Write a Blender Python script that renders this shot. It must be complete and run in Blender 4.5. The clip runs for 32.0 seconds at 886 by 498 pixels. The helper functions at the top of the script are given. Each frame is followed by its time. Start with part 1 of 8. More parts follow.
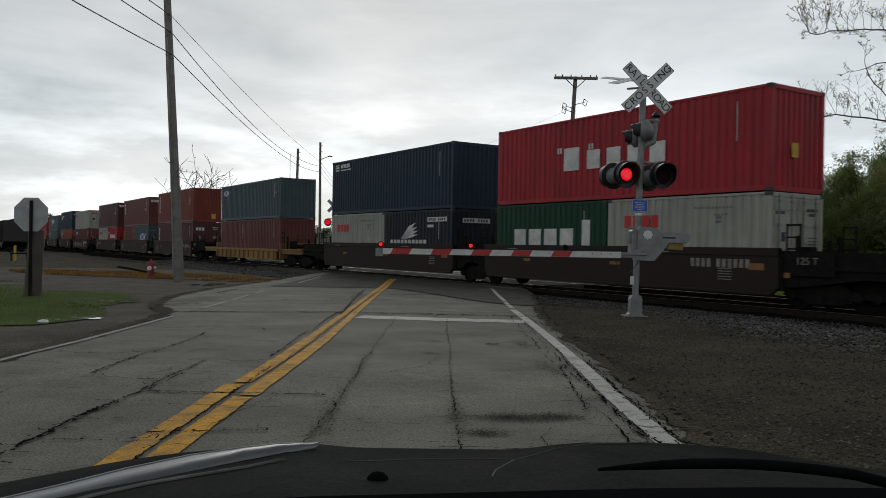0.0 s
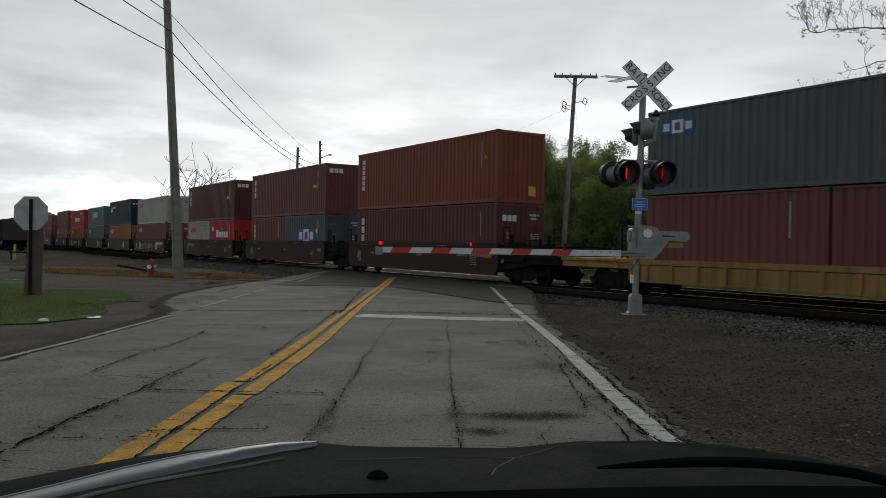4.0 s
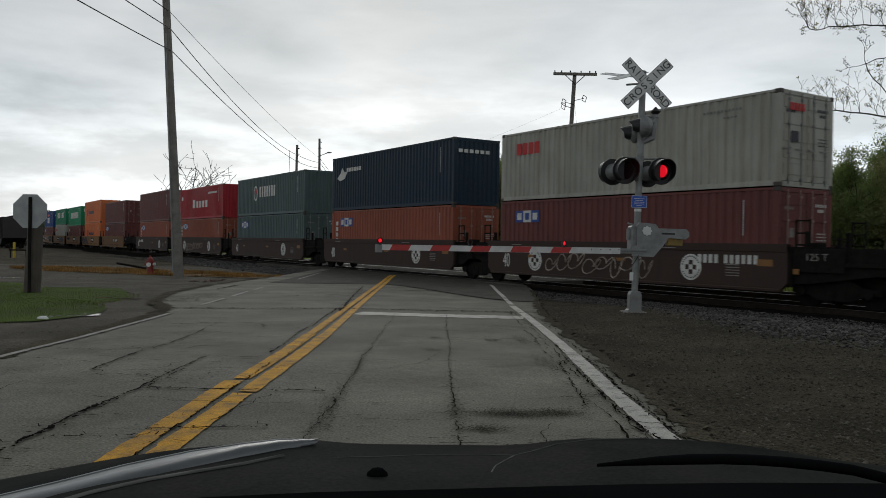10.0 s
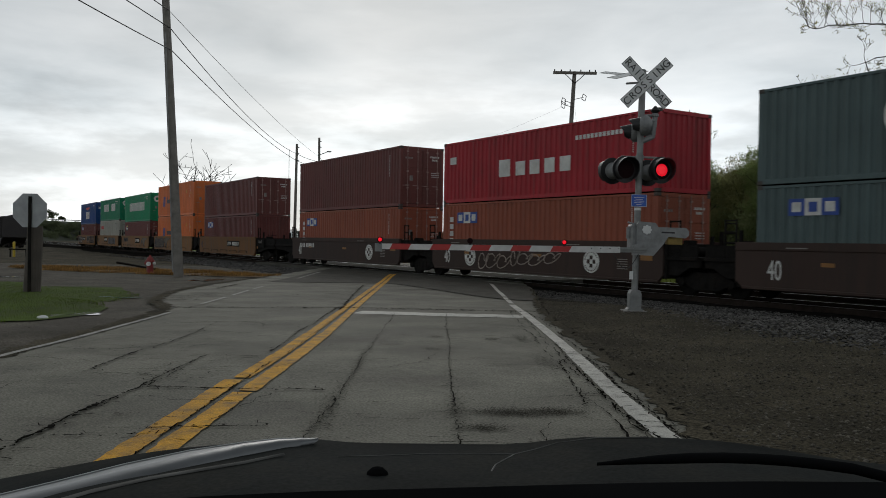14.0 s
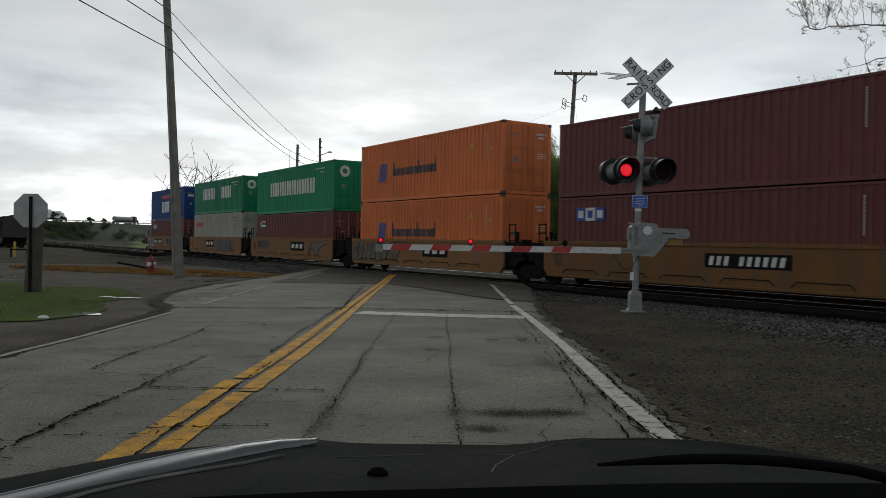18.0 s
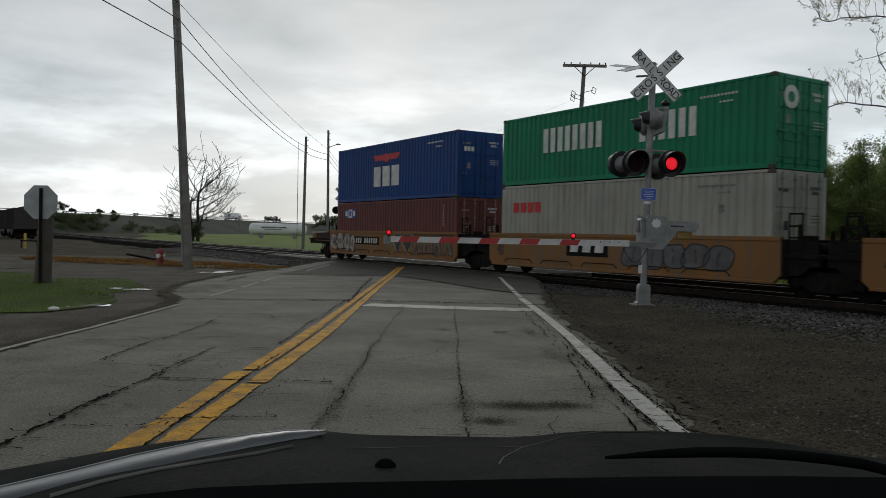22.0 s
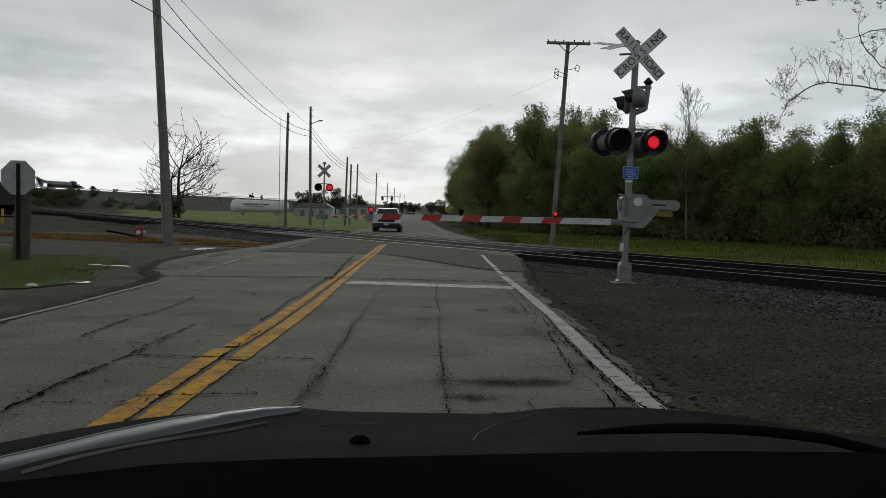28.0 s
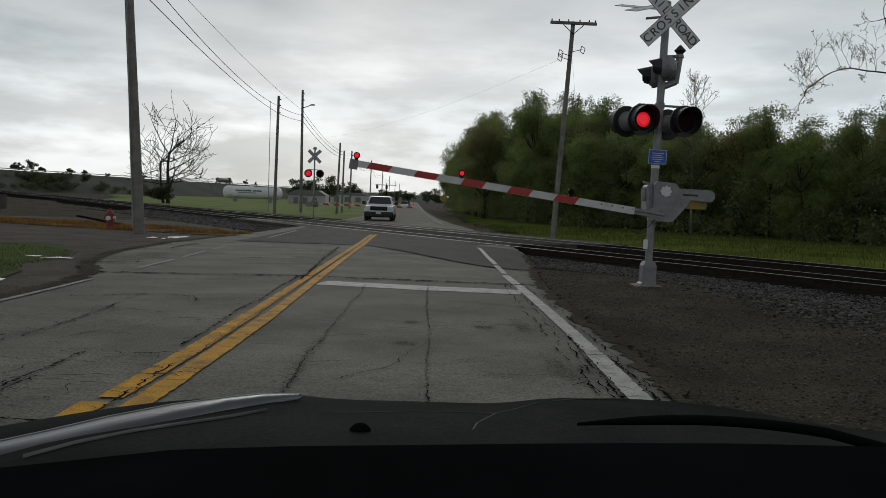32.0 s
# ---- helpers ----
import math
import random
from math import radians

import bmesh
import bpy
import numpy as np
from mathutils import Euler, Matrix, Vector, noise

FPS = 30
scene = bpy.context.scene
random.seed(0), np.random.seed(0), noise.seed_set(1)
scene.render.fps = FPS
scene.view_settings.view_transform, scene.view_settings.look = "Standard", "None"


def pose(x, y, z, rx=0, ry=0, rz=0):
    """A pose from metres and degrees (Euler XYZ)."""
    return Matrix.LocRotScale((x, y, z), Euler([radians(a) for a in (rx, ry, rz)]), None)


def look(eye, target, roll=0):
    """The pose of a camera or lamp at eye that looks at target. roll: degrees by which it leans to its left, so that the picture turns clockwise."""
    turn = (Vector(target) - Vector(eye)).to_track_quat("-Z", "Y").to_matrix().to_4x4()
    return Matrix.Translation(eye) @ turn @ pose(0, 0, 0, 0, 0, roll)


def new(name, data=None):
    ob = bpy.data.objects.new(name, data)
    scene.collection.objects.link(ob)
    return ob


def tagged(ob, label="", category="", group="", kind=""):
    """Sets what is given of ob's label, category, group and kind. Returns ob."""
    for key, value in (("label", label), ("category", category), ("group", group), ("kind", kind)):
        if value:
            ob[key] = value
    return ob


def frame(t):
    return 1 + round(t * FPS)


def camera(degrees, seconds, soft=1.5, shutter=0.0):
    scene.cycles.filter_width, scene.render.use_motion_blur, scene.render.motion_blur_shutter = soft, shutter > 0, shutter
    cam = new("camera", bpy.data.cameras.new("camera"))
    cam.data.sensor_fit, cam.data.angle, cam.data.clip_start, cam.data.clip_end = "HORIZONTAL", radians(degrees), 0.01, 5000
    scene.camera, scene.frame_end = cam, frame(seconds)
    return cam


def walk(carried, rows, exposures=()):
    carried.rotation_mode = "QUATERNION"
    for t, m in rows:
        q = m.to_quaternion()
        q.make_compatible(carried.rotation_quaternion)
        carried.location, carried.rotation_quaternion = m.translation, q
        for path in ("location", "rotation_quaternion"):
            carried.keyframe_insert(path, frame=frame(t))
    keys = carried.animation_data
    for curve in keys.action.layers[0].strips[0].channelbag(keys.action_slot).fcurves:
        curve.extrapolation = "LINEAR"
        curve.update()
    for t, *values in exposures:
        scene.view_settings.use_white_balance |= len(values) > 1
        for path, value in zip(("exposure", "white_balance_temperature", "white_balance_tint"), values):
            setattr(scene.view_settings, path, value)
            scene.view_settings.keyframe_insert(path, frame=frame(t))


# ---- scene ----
cam = camera(57.8, 32.0, soft=0.75, shutter=0.2)
# seconds, x, y, z, heading (clockwise from the road), pitch, roll
PATH = [
    (0.0, 0.00, 0.00, 1.40, 0.95, -0.21, 0.97),
    (0.5, 0.00, 0.00, 1.40, 0.95, -0.22, 1.00),
    (1.0, 0.00, 0.00, 1.40, 0.97, -0.20, 0.99),
    (1.5, 0.00, 0.00, 1.40, 0.99, -0.28, 0.97),
    (2.0, 0.00, 0.00, 1.40, 0.97, -0.37, 0.96),
    (2.5, 0.00, 0.00, 1.40, 0.97, -0.26, 1.01),
    (3.0, 0.00, 0.00, 1.40, 0.98, -0.26, 0.96),
    (3.5, 0.00, 0.00, 1.40, 0.96, -0.28, 0.94),
    (5.5, 0.00, 0.00, 1.40, 0.96, -0.37, 0.97),
    (6.0, 0.00, 0.00, 1.40, 0.96, -0.32, 0.96),
    (6.5, 0.00, 0.00, 1.40, 1.00, -0.30, 0.92),
    (7.0, 0.00, 0.00, 1.40, 1.05, -0.37, 0.89),
    (7.5, 0.00, 0.00, 1.40, 1.10, -0.45, 0.91),
    (8.0, 0.00, 0.00, 1.40, 1.06, -0.54, 0.87),
    (8.5, 0.00, 0.00, 1.40, 1.02, -0.46, 0.93),
    (9.0, 0.00, 0.00, 1.40, 1.01, -0.43, 0.88),
    (9.5, 0.00, 0.00, 1.40, 0.98, -0.41, 0.88),
    (10.0, 0.00, 0.00, 1.40, 1.00, -0.48, 0.91),
    (10.5, 0.00, 0.00, 1.40, 1.00, -0.54, 0.89),
    (11.0, 0.00, 0.00, 1.40, 0.99, -0.50, 0.93),
    (11.5, 0.00, 0.00, 1.40, 0.99, -0.50, 0.94),
    (12.0, 0.00, 0.00, 1.40, 1.03, -0.47, 0.92),
    (12.5, 0.00, 0.00, 1.40, 1.00, -0.48, 0.91),
    (13.0, 0.00, 0.00, 1.40, 1.02, -0.60, 0.91),
    (13.5, 0.00, 0.00, 1.40, 1.04, -0.59, 0.91),
    (14.0, 0.00, 0.00, 1.40, 1.01, -0.55, 0.87),
    (14.5, 0.00, 0.00, 1.40, 1.00, -0.50, 0.89),
    (16.5, 0.00, 0.00, 1.40, 0.99, -0.61, 0.84),
    (17.0, 0.00, 0.00, 1.40, 0.97, -0.56, 0.87),
    (17.5, 0.00, 0.00, 1.40, 0.99, -0.53, 0.89),
    (18.0, 0.00, 0.00, 1.40, 0.97, -0.51, 0.94),
    (18.5, 0.00, 0.00, 1.40, 0.96, -0.61, 0.89),
    (19.0, 0.00, 0.00, 1.40, 0.93, -0.67, 0.83),
    (19.5, 0.00, 0.00, 1.40, 0.93, -0.55, 0.88),
    (20.0, 0.00, 0.00, 1.40, 0.93, -0.55, 0.87),
    (20.5, 0.00, 0.00, 1.40, 0.93, -0.52, 0.91),
    (21.0, 0.00, 0.00, 1.40, 0.93, -0.66, 0.88),
    (21.5, 0.00, 0.00, 1.40, 0.96, -0.81, 0.85),
    (22.0, 0.00, 0.00, 1.40, 0.40, -1.06, 1.07),
    (22.5, 0.00, 0.00, 1.40, -1.33, 1.10, 0.37),
    (23.0, 0.00, 0.00, 1.40, 0.62, 0.63, 1.07),
    (23.5, 0.00, 0.00, 1.40, 1.65, -0.13, 1.23),
    (24.0, 0.00, 0.00, 1.40, 2.09, -1.62, 1.78),
    (24.5, 0.00, 0.00, 1.40, 2.40, -1.93, 2.57),
    (25.0, 0.00, 0.00, 1.40, 2.24, -2.67, 2.82),
    (25.5, 0.00, 0.00, 1.40, 1.93, -3.01, 2.68),
    (27.5, 0.00, 0.00, 1.40, 1.61, -2.58, 1.25),
    (28.0, 0.01, 0.00, 1.40, 1.66, -2.63, 1.32),
    (28.5, 0.01, 0.06, 1.40, 1.75, -2.66, 1.57),
    (29.0, 0.02, 0.24, 1.40, 1.32, -2.82, 0.92),
    (29.5, 0.03, 0.51, 1.40, 1.04, -2.80, 0.86),
    (30.0, 0.03, 0.87, 1.40, 0.87, -2.95, 1.16),
    (30.5, 0.04, 1.27, 1.39, 0.93, -3.06, 2.03),
    (31.0, 0.06, 1.68, 1.39, 1.17, -3.28, 1.77),
    (31.5, 0.08, 2.01, 1.39, 1.63, -3.08, 1.75),
    (32.0, 0.10, 2.33, 1.38, 2.06, -3.38, 2.11),
]
walk(cam, [(t, pose(x, y, z, 90 + p, 0, -h) @ pose(0, 0, 0, 0, 0, r)) for t, x, y, z, h, p, r in PATH],
     exposures=[(0, 0.0), (21.5, 0.0), (23.2, -0.29), (24.2, -0.27), (25.0, -0.21), (28, -0.26), (31, -0.27), (32, -0.23)])

# ---- world, sun, exposure ----
world = bpy.data.worlds.new("overcast_sky")
scene.world = world
world.use_nodes = True
WN, WL = world.node_tree.nodes, world.node_tree.links
WN.clear()
w_out = WN.new("ShaderNodeOutputWorld")
w_bg = WN.new("ShaderNodeBackground")
w_sky = WN.new("ShaderNodeTexSky")
w_sky.sky_type, w_sky.sun_disc = "NISHITA", False
w_sky.sun_elevation, w_sky.sun_rotation = radians(24), radians(-4)
w_co = WN.new("ShaderNodeTexCoord")
w_map = WN.new("ShaderNodeMapping")
w_map.inputs["Scale"].default_value = (1.0, 1.0, 4.5)
w_big = WN.new("ShaderNodeTexNoise")
w_big.inputs["Scale"].default_value, w_big.inputs["Detail"].default_value = 2.3, 7.0
w_big.inputs["Roughness"].default_value, w_big.inputs["Distortion"].default_value = 0.52, 0.35
w_ramp = WN.new("ShaderNodeValToRGB")
w_ramp.color_ramp.elements[0].position, w_ramp.color_ramp.elements[0].color = 0.34, (0.475, 0.525, 0.555, 1)
w_ramp.color_ramp.elements[1].position, w_ramp.color_ramp.elements[1].color = 0.66, (0.735, 0.765, 0.78, 1)
# the cloud layer is thin and bright low over the horizon
w_sep = WN.new("ShaderNodeSeparateXYZ")
w_hor = WN.new("ShaderNodeMapRange")
w_hor.interpolation_type = "SMOOTHSTEP"
w_hor.inputs["From Min"].default_value, w_hor.inputs["From Max"].default_value = 0.03, 0.30
w_hor.inputs["To Min"].default_value, w_hor.inputs["To Max"].default_value = 1.20, 0.83
# the unseen sky overhead is dimmed so that less light reaches the ground
w_top = WN.new("ShaderNodeMapRange")
w_top.interpolation_type = "SMOOTHSTEP"
w_top.inputs["From Min"].default_value, w_top.inputs["From Max"].default_value = 0.35, 0.85
w_top.inputs["To Min"].default_value, w_top.inputs["To Max"].default_value = 1.0, 0.45
w_both = WN.new("ShaderNodeMath")
w_both.operation = "MULTIPLY"
w_mul = WN.new("ShaderNodeMix")
w_mul.data_type, w_mul.blend_type = "RGBA", "MULTIPLY"
w_mul.inputs["Factor"].default_value = 1.0
w_mix = WN.new("ShaderNodeMix")
w_mix.data_type = "RGBA"
w_mix.inputs["Factor"].default_value = 0.94
w_gain = WN.new("ShaderNodeVectorMath")
w_gain.operation = "SCALE"
w_gain.inputs["Scale"].default_value = 0.10
w_bg.inputs["Strength"].default_value = 1.0
WL.new(w_co.outputs["Generated"], w_map.inputs["Vector"])
WL.new(w_map.outputs["Vector"], w_big.inputs["Vector"])
WL.new(w_big.outputs["Fac"], w_ramp.inputs["Fac"])
WL.new(w_co.outputs["Generated"], w_sep.inputs["Vector"])
WL.new(w_sep.outputs["Z"], w_hor.inputs["Value"])
WL.new(w_ramp.outputs["Color"], w_mul.inputs["A"])
WL.new(w_sep.outputs["Z"], w_top.inputs["Value"])
# brighter breaks in the cloud, low over the horizon
w_map2 = WN.new("ShaderNodeMapping")
w_map2.inputs["Scale"].default_value = (1.0, 1.0, 3.6)
w_map2.inputs["Location"].default_value = (0.35, 0.2, 0.0)
w_brk = WN.new("ShaderNodeTexNoise")
w_brk.inputs["Scale"].default_value, w_brk.inputs["Detail"].default_value, w_brk.inputs["Roughness"].default_value = 5.5, 8.0, 0.55
w_lit = WN.new("ShaderNodeMapRange")
w_lit.interpolation_type = "SMOOTHSTEP"
w_lit.inputs["From Min"].default_value, w_lit.inputs["From Max"].default_value = 0.42, 0.62
w_lit.inputs["To Min"].default_value, w_lit.inputs["To Max"].default_value = -0.08, 0.36
w_low = WN.new("ShaderNodeMapRange")
w_low.interpolation_type = "SMOOTHSTEP"
w_low.inputs["From Min"].default_value, w_low.inputs["From Max"].default_value = 0.06, 0.24
w_low.inputs["To Min"].default_value, w_low.inputs["To Max"].default_value = 1.0, 0.12
w_add = WN.new("ShaderNodeMath")
w_add.operation = "MULTIPLY"
w_one = WN.new("ShaderNodeMath")
w_one.operation = "ADD"
w_one.inputs[1].default_value = 1.0
w_hb = WN.new("ShaderNodeMath")
w_hb.operation = "MULTIPLY"
WL.new(w_co.outputs["Generated"], w_map2.inputs["Vector"])
WL.new(w_map2.outputs["Vector"], w_brk.inputs["Vector"])
WL.new(w_brk.outputs["Fac"], w_lit.inputs["Value"])
WL.new(w_sep.outputs["Z"], w_low.inputs["Value"])
WL.new(w_lit.outputs["Result"], w_add.inputs[0])
WL.new(w_low.outputs["Result"], w_add.inputs[1])
WL.new(w_add.outputs["Value"], w_one.inputs[0])
WL.new(w_hor.outputs["Result"], w_hb.inputs[0])
WL.new(w_one.outputs["Value"], w_hb.inputs[1])
WL.new(w_hb.outputs["Value"], w_both.inputs[0])
WL.new(w_top.outputs["Result"], w_both.inputs[1])
# the cloud is brighter towards the hidden sun
w_dot = WN.new("ShaderNodeVectorMath")
w_dot.operation = "DOT_PRODUCT"
w_dot.inputs[1].default_value = (0.55, 0.75, 0.35)
w_side = WN.new("ShaderNodeMapRange")
w_side.inputs["From Min"].default_value, w_side.inputs["From Max"].default_value = 0.30, 1.0
w_side.inputs["To Min"].default_value, w_side.inputs["To Max"].default_value = 0.90, 1.20
w_all = WN.new("ShaderNodeMath")
w_all.operation = "MULTIPLY"
WL.new(w_co.outputs["Generated"], w_dot.inputs[0])
WL.new(w_dot.outputs["Value"], w_side.inputs["Value"])
WL.new(w_both.outputs["Value"], w_all.inputs[0])
WL.new(w_side.outputs["Result"], w_all.inputs[1])
WL.new(w_all.outputs["Value"], w_mul.inputs["B"])
WL.new(w_sky.outputs["Color"], w_gain.inputs[0])
WL.new(w_gain.outputs["Vector"], w_mix.inputs["A"])
WL.new(w_mul.outputs["Result"], w_mix.inputs["B"])
WL.new(w_mix.outputs["Result"], w_bg.inputs["Color"])
WL.new(w_bg.outputs["Background"], w_out.inputs["Surface"])
sun_data = bpy.data.lights.new("sun", "SUN")
sun_data.energy, sun_data.angle, sun_data.color = 0.5, radians(25), (1.0, 0.96, 0.9)
sun_lamp = new("sun", sun_data)
sun_lamp.matrix_world = look((0, 0, 60), (4, -80, 24))
scene.view_settings.exposure = 0.0

# ---- materials ----
def mat(name, color, rough=0.6, metal=0.0, var=0.25, scale=6.0, bump=0.15, bump_scale=60.0, dirt=None, dirt_amount=0.4, rand=0.0, spec=0.5, dirt_scale=1.3, grain=0.0, grain_scale=90.0, streak=None):
    """A painted, mineral or metal surface: grain and stains at two scales, fine relief."""
    m = bpy.data.materials.new(name)
    m.use_nodes = True
    n, l = m.node_tree.nodes, m.node_tree.links
    b = n["Principled BSDF"]
    b.inputs["Metallic"].default_value = metal
    b.inputs["Specular IOR Level"].default_value = spec
    tc = n.new("ShaderNodeTexCoord")
    n1 = n.new("ShaderNodeTexNoise")
    n1.inputs["Scale"].default_value, n1.inputs["Detail"].default_value = scale, 6
    l.new(tc.outputs["Object"], n1.inputs["Vector"])
    mr = n.new("ShaderNodeMapRange")
    mr.inputs["From Min"].default_value, mr.inputs["From Max"].default_value = 0.3, 0.7
    mr.inputs["To Min"].default_value, mr.inputs["To Max"].default_value = 1 - var, 1 + var
    l.new(n1.outputs["Fac"], mr.inputs["Value"])
    hsv = n.new("ShaderNodeHueSaturation")
    hsv.inputs["Color"].default_value = (*color, 1)
    val = mr.outputs["Result"]
    if rand:
        oi = n.new("ShaderNodeObjectInfo")
        r2 = n.new("ShaderNodeMapRange")
        r2.inputs["To Min"].default_value, r2.inputs["To Max"].default_value = 1 - rand, 1 + rand
        l.new(oi.outputs["Random"], r2.inputs["Value"])
        mm = n.new("ShaderNodeMath")
        mm.operation = "MULTIPLY"
        l.new(val, mm.inputs[0]), l.new(r2.outputs["Result"], mm.inputs[1])
        val = mm.outputs["Value"]
    l.new(val, hsv.inputs["Value"])
    out = hsv.outputs["Color"]
    if dirt:
        n2 = n.new("ShaderNodeTexNoise")
        n2.inputs["Scale"].default_value, n2.inputs["Detail"].default_value = dirt_scale, 9
        n2.inputs["Roughness"].default_value = 0.68
        if streak:
            mp = n.new("ShaderNodeMapping")
            mp.inputs["Scale"].default_value = streak
            l.new(tc.outputs["Object"], mp.inputs["Vector"])
            l.new(mp.outputs["Vector"], n2.inputs["Vector"])
        else:
            l.new(tc.outputs["Object"], n2.inputs["Vector"])
        r3 = n.new("ShaderNodeMapRange")
        r3.inputs["From Min"].default_value, r3.inputs["From Max"].default_value = 0.48, 0.72
        r3.inputs["To Max"].default_value = dirt_amount
        l.new(n2.outputs["Fac"], r3.inputs["Value"])
        mx = n.new("ShaderNodeMix")
        mx.data_type = "RGBA"
        mx.inputs["B"].default_value = (*dirt, 1)
        l.new(r3.outputs["Result"], mx.inputs["Factor"]), l.new(out, mx.inputs["A"])
        out = mx.outputs["Result"]
    if grain:
        n4 = n.new("ShaderNodeTexNoise")
        n4.inputs["Scale"].default_value, n4.inputs["Detail"].default_value = grain_scale, 3
        l.new(tc.outputs["Object"], n4.inputs["Vector"])
        r4 = n.new("ShaderNodeMapRange")
        r4.inputs["From Min"].default_value, r4.inputs["From Max"].default_value = 0.3, 0.7
        r4.inputs["To Min"].default_value, r4.inputs["To Max"].default_value = 1 - grain, 1 + grain
        l.new(n4.outputs["Fac"], r4.inputs["Value"])
        h4 = n.new("ShaderNodeHueSaturation")
        l.new(r4.outputs["Result"], h4.inputs["Value"]), l.new(out, h4.inputs["Color"])
        out = h4.outputs["Color"]
    l.new(out, b.inputs["Base Color"])
    n3 = n.new("ShaderNodeTexNoise")
    n3.inputs["Scale"].default_value, n3.inputs["Detail"].default_value = bump_scale, 4
    l.new(tc.outputs["Object"], n3.inputs["Vector"])
    rr = n.new("ShaderNodeMapRange")
    rr.inputs["To Min"].default_value, rr.inputs["To Max"].default_value = max(0.02, rough - 0.12), min(1, rough + 0.12)
    l.new(n1.outputs["Fac"], rr.inputs["Value"]), l.new(rr.outputs["Result"], b.inputs["Roughness"])
    if bump:
        bp = n.new("ShaderNodeBump")
        bp.inputs["Strength"].default_value, bp.inputs["Distance"].default_value = bump, 0.02
        l.new(n3.outputs["Fac"], bp.inputs["Height"]), l.new(bp.outputs["Normal"], b.inputs["Normal"])
    return m


def glow(name, color, strength):
    m = bpy.data.materials.new(name)
    m.use_nodes = True
    b = m.node_tree.nodes["Principled BSDF"]
    b.inputs["Base Color"].default_value = (*color, 1)
    b.inputs["Roughness"].default_value = 0.2
    b.inputs["Emission Color"].default_value = (*color, 1)
    b.inputs["Emission Strength"].default_value = strength
    return m


def island(m, low, high):
    """Lets the brightness vary from piece to piece of a joined mesh."""
    n, l = m.node_tree.nodes, m.node_tree.links
    g = n.new("ShaderNodeNewGeometry")
    r = n.new("ShaderNodeMapRange")
    r.inputs["To Min"].default_value, r.inputs["To Max"].default_value = low, high
    b = n["Principled BSDF"]
    src = b.inputs["Base Color"].links[0].from_socket
    h = n.new("ShaderNodeHueSaturation")
    l.new(g.outputs["Random Per Island"], r.inputs["Value"]), l.new(r.outputs["Result"], h.inputs["Value"])
    l.new(src, h.inputs["Color"]), l.new(h.outputs["Color"], b.inputs["Base Color"])
    return m


ASPHALT = mat("asphalt", (0.163, 0.159, 0.130), 0.82, var=0.34, scale=0.8, bump=0.2, bump_scale=70, dirt=(0.082, 0.077, 0.063), dirt_amount=0.85, dirt_scale=0.7, spec=0.12, grain=0.40, grain_scale=60)
ASPHALT_NEW = mat("asphalt_new", (0.078, 0.075, 0.064), 0.75, var=0.2, scale=1.2, bump=0.6, bump_scale=45, dirt=(0.046, 0.044, 0.038), dirt_amount=0.9, spec=0.04, grain=0.4, grain_scale=40)
CRACK = mat("crack", (0.013, 0.0125, 0.011), 1.0, var=0.5, scale=30, bump=0.0, spec=0.0)
YELLOW = mat("yellow_paint", (0.57, 0.29, 0.018), 0.75, var=0.22, scale=4, bump=0.4, dirt=(0.14, 0.10, 0.05), dirt_amount=1.0, dirt_scale=5, spec=0.15, grain=0.3)
WHITE_LINE = mat("white_paint", (0.42, 0.415, 0.37), 0.65, var=0.2, scale=4, bump=0.4, dirt=(0.09, 0.09, 0.085), dirt_amount=0.85, dirt_scale=8, spec=0.3, grain=0.25)
FADED_LINE = mat("faded_paint", (0.28, 0.275, 0.25), 0.7, var=0.2, scale=4, bump=0.4, dirt=(0.08, 0.08, 0.075), dirt_amount=0.95, dirt_scale=5, spec=0.3, grain=0.3)
DIRT = mat("gravel_dirt", (0.068, 0.060, 0.042), 0.95, var=0.45, scale=0.7, bump=0.8, bump_scale=40, grain=0.62, grain_scale=48, dirt=(0.037, 0.034, 0.026), dirt_amount=0.9, dirt_scale=0.55, spec=0.03)
DRIVE_GRAVEL = mat("drive_gravel", (0.092, 0.083, 0.067), 0.95, var=0.3, scale=0.9, bump=0.8, bump_scale=40, grain=0.7, grain_scale=48, dirt=(0.042, 0.036, 0.026), dirt_amount=1.0, dirt_scale=0.35, spec=0.1)
GRAVEL = island(mat("gravel_stone", (0.058, 0.053, 0.043), 0.9, var=0.3, scale=3, bump=0.3, spec=0.1), 0.8, 2.6)
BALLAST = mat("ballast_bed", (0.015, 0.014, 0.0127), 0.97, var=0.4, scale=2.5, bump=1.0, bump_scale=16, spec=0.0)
STONE = island(mat("ballast_stone", (0.050, 0.048, 0.045), 0.9, var=0.3, scale=3, bump=0.3, spec=0.10), 0.2, 3.2)
GRASS_GROUND = mat("lawn_ground", (0.052, 0.085, 0.011), 0.95, var=0.35, scale=0.7, bump=0.8, bump_scale=40, dirt=(0.06, 0.055, 0.025), dirt_amount=0.6, dirt_scale=0.4, spec=0.1)
FIELD = mat("field_grass", (0.125, 0.180, 0.030), 0.95, var=0.3, scale=0.15, bump=0.8, bump_scale=8, dirt=(0.13, 0.135, 0.05), dirt_amount=0.5, dirt_scale=0.06, spec=0.1)
GRASS_BLADE = island(mat("grass_blade", (0.085, 0.130, 0.011), 0.8, var=0.3, scale=2, bump=0, spec=0.2), 0.7, 1.35)
STRAW = island(mat("dry_grass_blade", (0.29, 0.165, 0.052), 0.85, var=0.5, scale=0.9, bump=0, spec=0.1), 0.3, 1.5)
